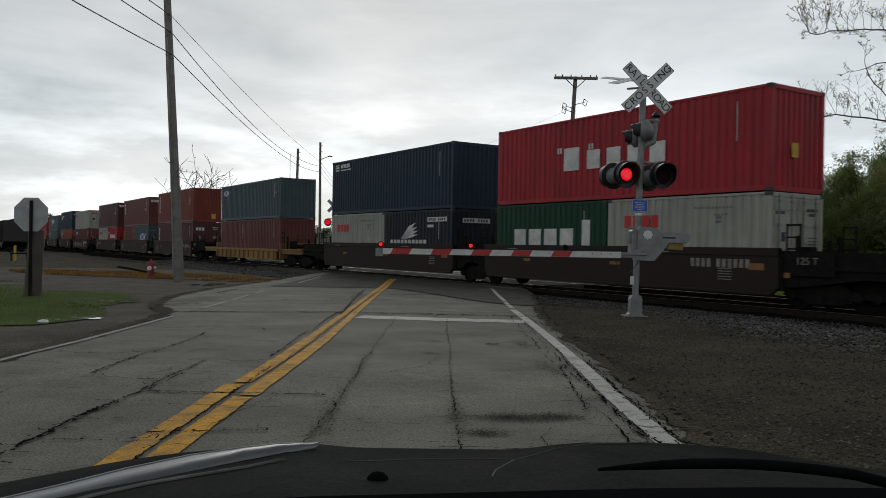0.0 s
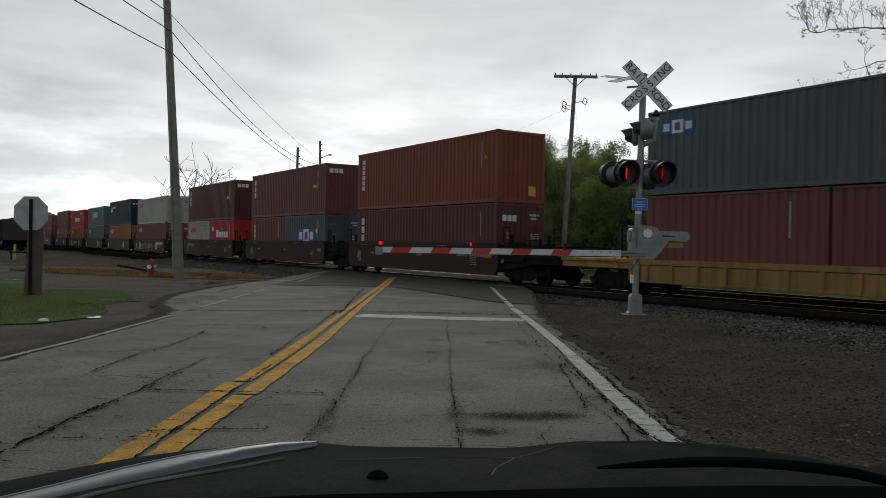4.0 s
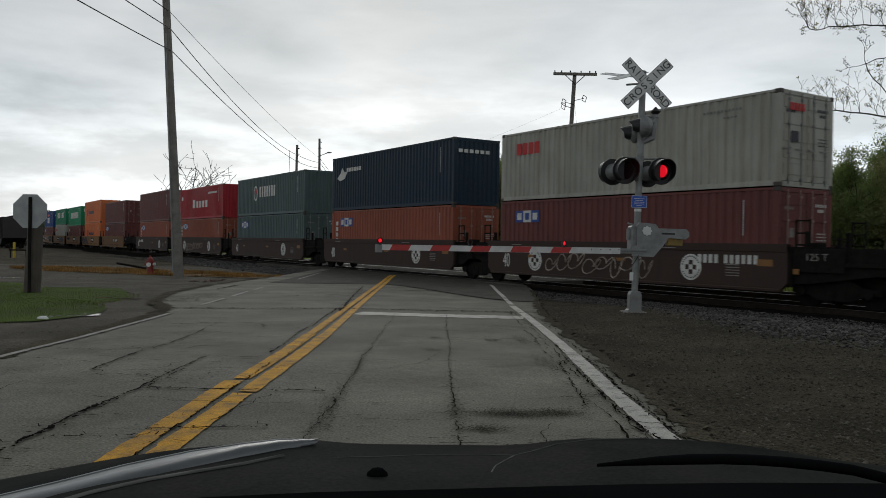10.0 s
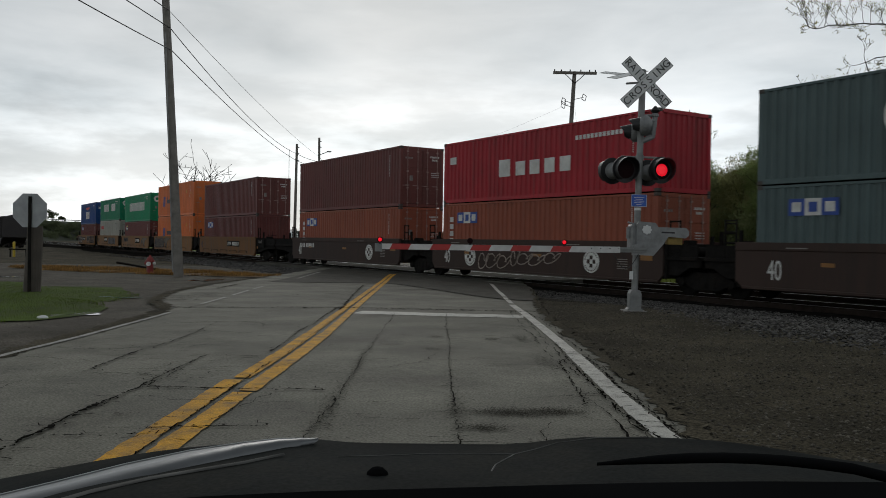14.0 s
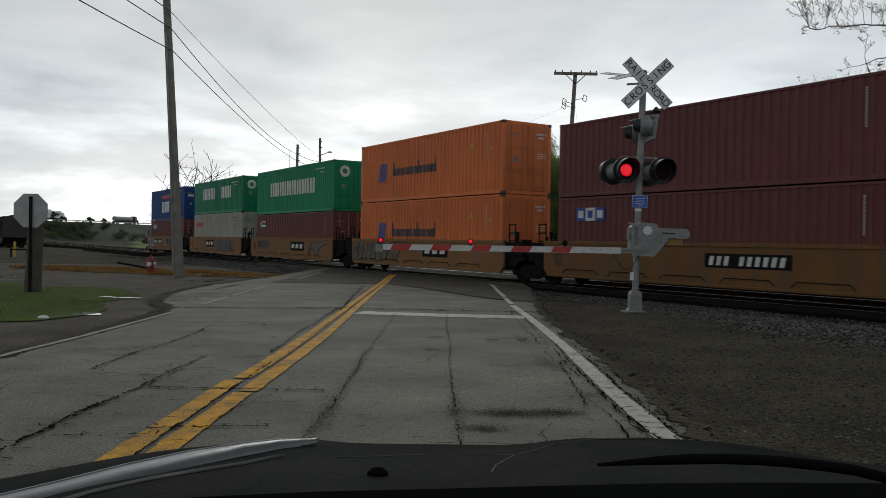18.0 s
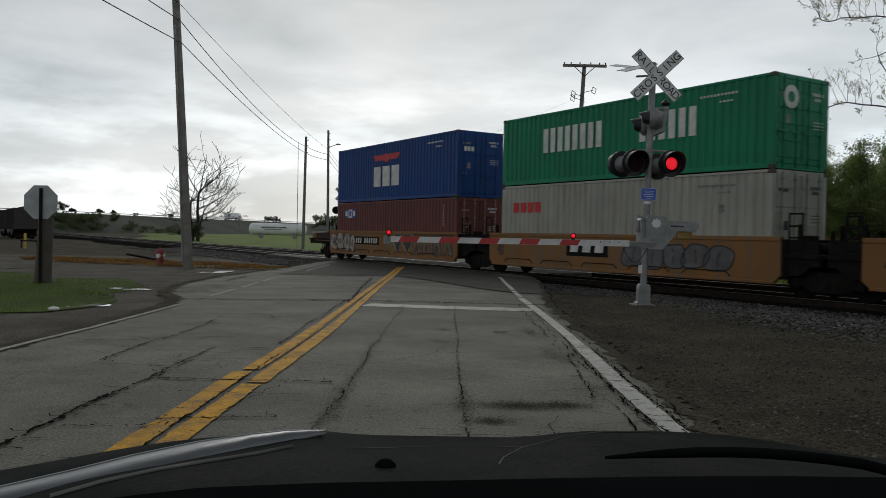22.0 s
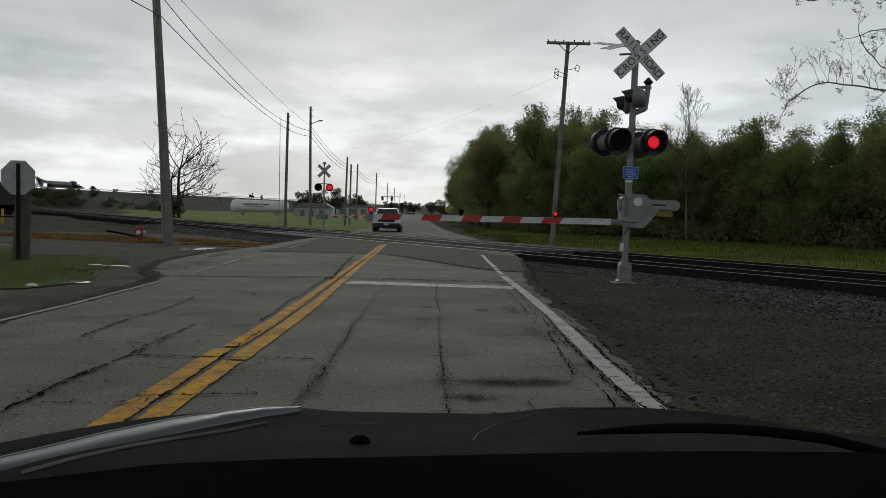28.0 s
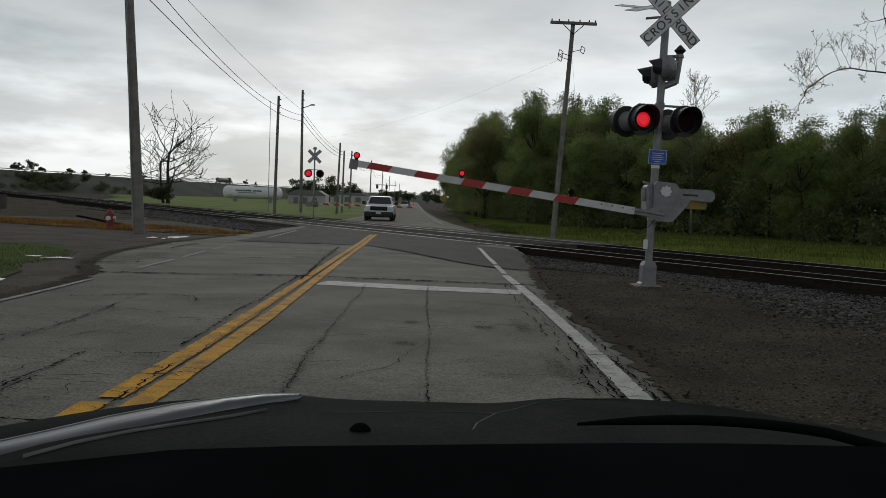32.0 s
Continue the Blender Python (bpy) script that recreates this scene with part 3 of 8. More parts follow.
for pts, w in CRACKS:
    line = poly_points(pts, 0.045, 0.013)
    for i0 in range(0, len(line) - 2, 9):     # broken into jagged lengths of uneven width
        ribbon(line[i0:i0 + random.randint(7, 11)], w * random.uniform(.14, .38), road_z, 0.024, c_v, c_f, 0.95)
    for q in line[::2]:                        # crumbled edges
        for _ in range(2):
            x, y = q[0] + random.gauss(0, w * .38), q[1] + random.gauss(0, w * .5)
            a, r = random.uniform(0, math.tau), random.uniform(.09, .28) * w ** .8
            k = len(c_v)
            for j in range(3):
                px, py = x + r * math.cos(a + j * 2.1) * random.uniform(.4, 1.2), y + r * math.sin(a + j * 2.1) * random.uniform(.4, 1.6)
                c_v.append((px, py, road_z(px, py) + .0245))
            c_f.append((k, k + 1, k + 2))
    for q in poly_points(pts, 0.5, 0.03):
        a = random.uniform(0, math.tau)
        ribbon([(q[0], q[1]), (q[0] + .05 * math.cos(a), q[1] + .05 * math.sin(a)), (q[0] + .1 * math.cos(a + .5), q[1] + .1 * math.sin(a + .5)), (q[0] + .17 * math.cos(a + .2), q[1] + .17 * math.sin(a + .2))], w * .14, road_z, 0.024, c_v, c_f, 0.8)
for _ in range(110):
    x, y = random.uniform(-4, 1.6), 3.5 + 22 * random.random() ** 1.6
    a = random.choice((0.1, 0.0, 3.0, 3.1, 1.5)) + random.uniform(-0.3, 0.3)
    n_seg = random.randint(6, 22)
    pts = [(x, y)]
    for _ in range(n_seg):
        b = a + random.uniform(-0.6, 0.6)
        pts.append((pts[-1][0] + 0.05 * math.cos(b), pts[-1][1] + 0.05 * math.sin(b)))
    ribbon(pts, random.uniform(0.003, 0.007), road_z, 0.024, c_v, c_f, 0.8)
for side, x_off in ((-1, -.13), (1, .13), (-1, -.24)):      # block cracks along the white edge line
    y = 3.6
    while y < 14.2:
        x = lerp_table(y, [4.8, 6.5, 13.4], [1.47, 1.50, 1.68]) + x_off + random.uniform(-.03, .03)
        seg = [(x, y)]
        for _ in range(random.randint(3, 7)):
            seg.append((seg[-1][0] + random.uniform(-.02, .024), seg[-1][1] + random.uniform(.04, .10)))
        ribbon(seg, random.uniform(.005, .012), road_z, .024, c_v, c_f, .9)
        if random.random() < .7:
            q = random.choice(seg)
            d = side * random.uniform(.07, .2)
            ribbon([q, (q[0] + d * .4, q[1] + random.uniform(-.05, .05)), (q[0] + d, q[1] + random.uniform(-.1, .1))], random.uniform(.004, .008), road_z, .024, c_v, c_f, .9)
        y = seg[-1][1] + random.uniform(-.08, .25)
tagged(new("road_cracks", mesh_of("road_cracks", c_v, c_f, CRACK)), "dark branching cracks in the asphalt", "crack", kind="stuff")
# dark pitted spots where the surface has worn away
s_v, s_f = [], []
for x, y, rx, ry, n in ((0.64, 5.55, 0.30, 0.13, 1500), (0.92, 5.6, 0.18, 0.10, 500), (0.38, 5.08, 0.11, 0.09, 420), (0.79, 9.92, 0.10, 0.12, 200), (1.18, 9.97, 0.10, 0.4, 420), (1.18, 8.0, 0.10, 0.5, 420), (0.09, 10.1, 0.10, 0.08, 160), (0.05, 8.9, 0.09, 0.08, 140), (0.2, 5.6, 0.07, 0.5, 420), (-0.68, 5.6, 0.07, 0.9, 700), (-0.66, 8, 0.05, 1.2, 400), (-1.9, 21, 0.5, 2.0, 500), (-0.2, 22, 0.8, 1.6, 400), (-5.2, 18.0, 0.5, 1.2, 400)):
    for _ in range(n):
        px, py = x + random.gauss(0, rx * .6), y + random.gauss(0, ry * .6)
        a, r = random.uniform(0, math.tau), random.uniform(.004, .013) * (1 if y < 12 else 2.6)
        k = len(s_v)
        for j in range(3):
            qx, qy = px + r * math.cos(a + j * 2.1) * random.uniform(.5, 1.2), py + r * math.sin(a + j * 2.1) * random.uniform(.5, 1.2)
            s_v.append((qx, qy, road_z(qx, qy) + 0.0235))
        s_f.append((k, k + 1, k + 2))
for _ in range(150):
    x, y, w = random.uniform(-4, 1.4), 4.2 + 10 * random.random() ** 1.3, random.uniform(.03, .13)
    for _ in range(random.randint(6, 22)):
        px, py, r = x + random.gauss(0, w), y + random.gauss(0, w * .16), random.uniform(.004, .011)
        k = len(s_v)
        for j in range(3):
            a = j * 2.1 + random.uniform(0, .6)
            s_v.append((px + 1.5 * r * math.cos(a), py + r * math.sin(a), road_z(px, py) + 0.0235))
        s_f.append((k, k + 1, k + 2))
tagged(new("road_stain", mesh_of("road_stain", s_v, s_f, ASPHALT_PIT)), "dark pitted spots in the lane's asphalt", "stain", kind="stuff")

# ---- railway: ballast, ties, rails, crossing panels ----
TRACK = pose(0, 0, 0, 0, 0, TRACK_ANGLE)
b_v, b_f = [], []
profile = [(15.6, -0.50), (16.6, -0.43), (17.9, -0.34), (18.6, -0.29), (21.7, -0.29), (22.2, -0.36), (22.8, -0.29), (25.9, -0.29), (26.6, -0.34), (28.4, -0.66)]
bus = axis((-700, -90, 20), (-90, -24, 1.5), (-24, 12, 0.5), (12, 160, 6))
for u in bus:
    for v, z in profile:
        dz = 0.04 * noise.noise((u * 0.8, v, 0)) + 0.05 * noise.noise((u * 0.25, v * 0.5, 4))
        on_road = -54 < u < -24
        b_v.append((u, v, z + dz - (0.14 if on_road else 0)))
bm_n = len(profile)
b_f = [(j * bm_n + i, (j + 1) * bm_n + i, (j + 1) * bm_n + i + 1, j * bm_n + i + 1) for j in range(len(bus) - 1) for i in range(bm_n - 1)]
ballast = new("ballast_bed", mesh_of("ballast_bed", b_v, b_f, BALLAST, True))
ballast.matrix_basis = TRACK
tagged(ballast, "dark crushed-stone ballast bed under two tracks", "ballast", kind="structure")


def rail_meshes(u0, u1):
    web, head = B(), B()
    box(web, u0, u1, -0.07, 0.07, -0.18, -0.165)
    box(web, u0, u1, -0.012, 0.012, -0.165, -0.045)
    box(web, u0, u1, -0.036, 0.036, -0.045, -0.006)
    box(head, u0, u1, -0.03, 0.03, -0.006, 0.0, 0.002)
    return web, head


track_root = group_root("railway_track", TRACK, "two straight steel tracks on dark ballast crossing the road at a slant", "railway track", kind="structure")
for vc in TRACK_V:
    for dv in (-0.7525, 0.7525):
        web, head = rail_meshes(-700, 160)
        r_ob = part("rail", web, STEEL_RAIL, track_root)
        h_ob = part("rail_head", head, RAIL_HEAD, r_ob, "shiny worn running surface")
        r_ob.location = (0, vc + dv, RAIL_Z)
tie_bm = box(B(), -0.115, 0.115, -1.3, 1.3, -0.36, -0.18, 0.012)
tie_me = bpy.data.meshes.new("tie")
tie_bm.to_mesh(tie_me)
tie_bm.free()
tie_me.materials.append(TIE)
for vc in TRACK_V:
    for i in range(110):
        u = 14 - i * 0.52
        shared("tie", tie_me, track_root, pose(u + random.uniform(-.03, .03), vc + random.uniform(-.04, .04), RAIL_Z, 0, 0, random.uniform(-1, 1)))
ft_bm = B()
for vc in TRACK_V:
    for i in range(330):
        box(ft_bm, -43.3 - i * 0.52 - 0.115, -43.3 - i * 0.52 + 0.115, vc - 1.3, vc + 1.3, RAIL_Z - 0.36, RAIL_Z - 0.18) if i % 2 == 0 or i < 200 else None
tagged(part("far_ties", ft_bm, TIE, track_root), kind="stuff")
# crossing panels of asphalt and timber between the rails, with flangeways
PANEL = mat("crossing_panel", (0.072, 0.070, 0.061), 0.95, var=0.3, scale=2, bump=0.5, dirt=(0.026, 0.025, 0.022), dirt_amount=0.8, spec=0.01)
FLANGE_TIMBER = mat("flange_timber", (0.10, 0.097, 0.086), 0.9, var=0.25, scale=3, bump=0.4, dirt=(0.05, 0.05, 0.045), dirt_amount=0.7, spec=0.05)
crossing = group_root("level_crossing", TRACK, "asphalt and timber panels between the rails at the road", "level crossing", kind="structure")
for vc in TRACK_V:
    bm = box(B(), -50.5, -25.5, vc - 0.64, vc + 0.64, RAIL_Z - 0.2, RAIL_Z - 0.008, 0.01)
    part("crossing_panel", bm, PANEL, crossing)
    for dv in (-0.63, 0.63):
        part("flange_timber", box(B(), -50.5, -25.5, vc + dv * 0.93 - 0.05, vc + dv * 0.93 + 0.05, RAIL_Z - 0.2, RAIL_Z + 0.004, 0.008), FLANGE_TIMBER, crossing, "pale worn flangeway timber")
bm = box(B(), -50.5, -25.5, TRACK_V[0] + 0.80, TRACK_V[1] - 0.80, RAIL_Z - 0.2, RAIL_Z - 0.006, 0.01)
part("crossing_panel", bm, PANEL, crossing)
for v0, v1 in ((TRACK_V[0] - 2.0, TRACK_V[0] - 0.80), (TRACK_V[1] + 0.80, TRACK_V[1] + 2.0)):
    part("crossing_panel", box(B(), -50.5, -25.5, v0, v1, RAIL_Z - 0.2, RAIL_Z - 0.006, 0.01), ASPHALT_NEW, crossing, "dark asphalt along the outer rail")

# ---- the train ----
def paint(name, color, dirt=(0.05, 0.035, 0.028), amount=0.35, rough=0.5):
    return mat(name, color, rough, var=0.16, scale=0.6, bump=0.06, bump_scale=30, dirt=dirt, dirt_amount=amount * 1.5, dirt_scale=1.6, spec=0.22, streak=(2.2, 1.0, 0.16), rand=0.06)


PAINT = {
    "red": paint("box_red", (0.37, 0.026, 0.036)), "navy": paint("box_navy", (0.012, 0.030, 0.051), (0.02, 0.025, 0.035)), "slate": paint("box_slate", (0.064, 0.094, 0.108)),
    "maroon": paint("box_maroon", (0.145, 0.046, 0.041), (0.075, 0.040, 0.034)), "brick": paint("box_brick", (0.21, 0.045, 0.030), (0.09, 0.03, 0.024)), "dark_maroon": paint("box_dark_maroon", (0.095, 0.031, 0.031)),
    "grey": paint("box_grey", (0.36, 0.357, 0.312), (0.23, 0.19, 0.14), 0.5), "green": paint("box_green", (0.006, 0.245, 0.112), (0.02, 0.14, 0.07)), "dark_green": paint("box_dark_green", (0.008, 0.20, 0.10), (0.02, 0.11, 0.065)),
    "orange": paint("box_orange", (0.64, 0.170, 0.050), (0.34, 0.11, 0.05)), "rust_orange": paint("box_rust_orange", (0.285, 0.080, 0.045), (0.16, 0.06, 0.04)), "blue": paint("box_blue", (0.008, 0.050, 0.195), (0.015, 0.04, 0.12)),
    "teal": paint("box_teal", (0.090, 0.127, 0.126), (0.06, 0.075, 0.07)), "forest": paint("box_forest", (0.006, 0.050, 0.026), (0.02, 0.04, 0.025)), "midnight": paint("box_midnight", (0.012, 0.017, 0.027)),
}
CASTING = mat("corner_casting", (0.05, 0.042, 0.036), 0.7, var=0.3, bump=0.2)
UNDER = mat("underframe", (0.014, 0.013, 0.012), 0.9, var=0.3, bump=0.3, spec=0.06)
MARK = {
    "white": mat("mark_white", (0.60, 0.60, 0.57), 0.6, var=0.15, scale=3, bump=0.05, dirt=(0.3, 0.27, 0.24), dirt_amount=0.5), "red": mat("mark_red", (0.48, 0.02, 0.02), 0.6, var=0.15, bump=0.05),
    "dark": mat("mark_dark", (0.02, 0.022, 0.035), 0.6, var=0.15, bump=0.05), "blue": mat("mark_blue", (0.02, 0.06, 0.27), 0.6, var=0.15, bump=0.05),
    "dull": mat("mark_dull_yellow", (0.27, 0.125, 0.03), 0.7, var=0.2, bump=0.05, dirt=(0.10, 0.06, 0.035), dirt_amount=0.6, dirt_scale=3), "faint": mat("mark_faint", (0.24, 0.225, 0.205), 0.7, var=0.25, scale=5, bump=0.05, dirt=(0.08, 0.06, 0.05), dirt_amount=0.7, dirt_scale=6), "yellow": mat("mark_yellow", (0.55, 0.33, 0.03), 0.6, var=0.15, bump=0.05), "grey": mat("mark_grey", (0.16, 0.165, 0.155), 0.7, var=0.2, bump=0.05),
}
WELL = {
    "brown": paint("well_brown", (0.050, 0.032, 0.026), (0.036, 0.028, 0.024), 0.6, 0.7), "tan": paint("well_tan", (0.225, 0.108, 0.037), (0.145, 0.118, 0.090), 0.75, 0.7),
    # darker copy of tan: dimming at the windscreen's right is put into the paint
    "tan_dim": paint("well_tan_dim", (0.165, 0.078, 0.027), (0.10, 0.075, 0.052), 0.75, 0.7),
    "yellow": paint("well_yellow", (0.26, 0.15, 0.05), (0.10, 0.06, 0.03), 0.5, 0.65), "oxide": paint("well_oxide", (0.040, 0.0165, 0.0135), (0.027, 0.0175, 0.0145), 0.7, 0.7),
    "umber": paint("well_umber", (0.026, 0.016, 0.013), (0.022, 0.016, 0.014), 0.6, 0.7),
}
W2 = 1.219
LOCK = {"grey": GALV, "maroon": mat("maroon_lock_bar", (0.30, 0.20, 0.18), 0.6), "rust_orange": mat("rust_lock_bar", (0.30, 0.19, 0.16), 0.6), "teal": GALV, "orange": mat("orange_lock_bar", (0.42, 0.16, 0.07), 0.6)}
box_cache = {}


def corrugated(length, z0, z1, along_x, n, depth, sign):
    """A sheet with trapezoid ribs, length along x (or y), its outer face at 0 towards sign."""
    vs, fs = [], []
    pitch = length / n
    pos = []
    for i in range(n):
        a = -length / 2 + i * pitch
        pos += [(a, 0), (a + pitch * 0.34, 0), (a + pitch * 0.48, depth), (a + pitch * 0.86, depth)]
    pos.append((length / 2, 0))
    for p, d in pos:
        for z in (z0, z1):
            vs.append((p, -sign * d, z) if along_x else (-sign * d, p, z))
    for i in range(len(pos) - 1):
        fs.append((2 * i, 2 * i + 2, 2 * i + 3, 2 * i + 1))
    return vs, fs


def box_meshes(length, height, color):
    """The shared meshes of one kind of shipping container; origin at the middle of its floor."""
    key = (length, height, color)
    if key in box_cache:
        return box_cache[key]
    p = PAINT[color]
    L2 = length / 2
    out = {}
    fr = B()
    for s in (-1, 1):
        box(fr, -L2 + .16, L2 - .16, s * W2 - s * .075 if s > 0 else -W2 + .005, s * W2 - .005 if s > 0 else -W2 + .075, 0.02, 0.16, 0.006)
        box(fr, -L2 + .16, L2 - .16, W2 - .065 if s > 0 else -W2 + .005, W2 - .005 if s > 0 else -W2 + .065, height - .085, height - .012, 0.006)
        for e in (-1, 1):
            box(fr, min(e * L2, e * (L2 - .16)) + .004, max(e * L2, e * (L2 - .16)) - .004, W2 - .14 if s > 0 else -W2 + .004, W2 - .004 if s > 0 else -W2 + .14, .11, height - .11, 0.008)
    for e in (-1, 1):
        box(fr, min(e * L2, e * (L2 - .1)), max(e * L2, e * (L2 - .1)), -W2 + .16, W2 - .16, .01, .15)
        box(fr, min(e * L2, e * (L2 - .1)), max(e * L2, e * (L2 - .1)), -W2 + .16, W2 - .16, height - .13, height - .01)
    me = bpy.data.meshes.new("frame")
    fr.to_mesh(me)
    fr.free()
    me.materials.append(p)
    out["frame"] = me
    n = 42 if length > 8 else 20
    for s, nm in ((-1, "near"), (1, "far")):
        vs, fs = corrugated(length - .30, .15, height - .07, True, n, .046, s)
        out["side_" + nm] = mesh_of("side_panel", [(x, y + s * (W2 - .014), z) for x, y, z in vs], fs, p)
    vs, fs = corrugated(2 * W2 - .26, .15, height - .12, False, 9, .045, 1)
    out["end"] = mesh_of("end_panel", [(x - .018, y, z) for x, y, z in vs], fs, p)
    vs, fs = [], []
    nr = 40 if length > 8 else 20
    for i in range(nr * 2 + 1):
        x = -L2 + .12 + (length - .24) * i / (nr * 2)
        z = height - .02 - (.02 if i % 2 else 0)
        vs += [(x, -W2 + .06, z), (x, W2 - .06, z)]
    fs = [(2 * i, 2 * i + 1, 2 * i + 3, 2 * i + 2) for i in range(nr * 2)]
    out["roof"] = mesh_of("roof_panel", vs, fs, p)
    c = B()
    box(c, -.089, .089, -.081, .081, -.059, .059, 0.012)
    cm = bpy.data.meshes.new("corner_casting")
    c.to_mesh(cm)
    c.free()
    cm.materials.append(CASTING)
    out["casting"] = cm
    fl = box(B(), -L2 + .1, L2 - .1, -W2 + .08, W2 - .08, .05, .14)
    for i in range(12 if length > 8 else 6):
        x = -L2 + .5 + i * (length - 1) / (11 if length > 8 else 5)
        box(fl, x - .03, x + .03, -W2 + .08, W2 - .08, .005, .05)
    fm = bpy.data.meshes.new("floor")
    fl.to_mesh(fm)
    fl.free()
    fm.materials.append(UNDER)
    out["floor"] = fm
    d = box(B(), -.03, .02, -.545, .545, .16, height - .14, 0.006)
    for k in range(5):
        z = .32 + k * (height - .62) / 4.4
        box(d, .018, .034, -.5, .5, z, z + (height - .62) / 4.4 - .14, 0.012)
    dm = bpy.data.meshes.new("door")
    d.to_mesh(dm)
    d.free()
    dm.materials.append(p)
    out["door"] = dm
    for k, rows_ in (("marks_right", ((-.12, .40, height - .50, 7), (-.02, .34, height - .64, 5), (-.05, .40, height - 1.25, 8), (-.05, .40, height - 1.34, 8), (-.05, .40, height - 1.43, 6))), ("marks_left", ((-.40, .02, height - .60, 4), (-.38, -.12, 1.02, 2)))):
        lb = B()
        for y0, y1, z0, n_ in rows_:
            for q in range(n_):
                w_ = (y1 - y0) / n_
                box(lb, .0345, .0375, y0 + q * w_, y0 + (q + .66) * w_, z0, z0 + (.085 if z0 > height - .9 else .035))
        if k == "marks_left":
            box(lb, .0345, .0375, -.16, .02, 1.25, 1.50)
        mk_ = bpy.data.meshes.new("code_mark")
        lb.to_mesh(mk_)
        lb.free()
        mk_.materials.append(MARK["dark"] if color == "grey" else MARK["faint"] if k == "marks_left" else MARK["white"])
        out[k] = mk_
    b = rod(B(), (0, 0, .06), (0, 0, height - .06), .017, n=8)
    for z in (.2, .9, 1.7, height - .25):
        box(b, -.02, .03, -.05, .05, z - .03, z + .03)
    box(b, .01, .04, -.28, .02, 1.0, 1.03)
    bm_ = bpy.data.meshes.new("lock_bar")
    b.to_mesh(bm_)
    b.free()
    bm_.materials.append(LOCK[color] if color in LOCK else p)
    out["bar"] = bm_
    box_cache[key] = out
    return out


def shipping_container(length, height, color, label, doors=False):
    root = group_root("shipping_container", Matrix(), label, "container", "containers on the train")
    M = box_meshes(length, height, color)
    L2 = length / 2
    for k, nm in (("frame", "frame"), ("side_near", "side_panel"), ("side_far", "side_panel"), ("roof", "roof_panel"), ("floor", "floor")):
        shared(nm, M[k], root)
    ends = [(1, doors), (-1, not doors)]
    for e, is_door in ends:
        turn = pose(e * L2, 0, 0, 0, 0, 0 if e > 0 else 180)
        if is_door:
            for s in (-1, 1):
                dr = shared("door", M["door"], root, turn @ pose(-.025, s * .553, 0))
                tagged(shared("code_mark", M["marks_right" if s > 0 else "marks_left"], dr), kind="stuff")
                for yy in (-.28, .28):
                    shared("lock_bar", M["bar"], dr, pose(.045, yy, 0))
        else:
            shared("end_panel", M["end"], root, turn)
    for e in (-1, 1):
        for s in (-1, 1):
            for z in (.059, height - .059):
                shared("corner_casting", M["casting"], root, pose(e * (L2 - .085), s * (W2 - .077), z))
    return root


def plates(root, name, rects, material, at="side", L2=6.1, label=""):
    """Thin painted marks: rects (x0, x1, z0, z1) on the near side or (y0, y1, z0, z1) on the leading end."""
    joined = name in ("code_mark", "stencil_mark")
    first = None
    bm = B()
    for a0, a1, z0, z1 in rects:
        if at == "side":
            box(bm, a0, a1, -W2 + .004, -W2 + .014, z0, z1)
        else:
            box(bm, L2 + .036, L2 + .044, a0, a1, z0, z1)
        if not joined:
            ob = part(name, bm, MARK[material], root, label)
            first = first or ob
            bm = B()
    if joined:
        first = tagged(part(name, bm, MARK[material], root, label), kind="stuff")
    else:
        bm.free()
    return first


def word(x0, x1, z0, z1, n, gap=0.25, first=1.0):
    """n blocks side by side in place of letters."""
    gap = max(gap, .22)
    w = (x1 - x0) / (n + first - 1)
    out, x = [], x0
    for i in range(n):
        k = first if i == 0 else 1.0
        out.append((x, x + w * k * (1 - gap), z0, z0 + (z1 - z0) * (1.25 if i == 0 and first > 1 else 1)))
        x += w * k
    return out


def column(x0, x1, z0, z1, n, gap=0.3):
    h = (z1 - z0) / n
    return [(x0, x1, z0 + i * h, z0 + (i + 1 - gap) * h) for i in range(n)]


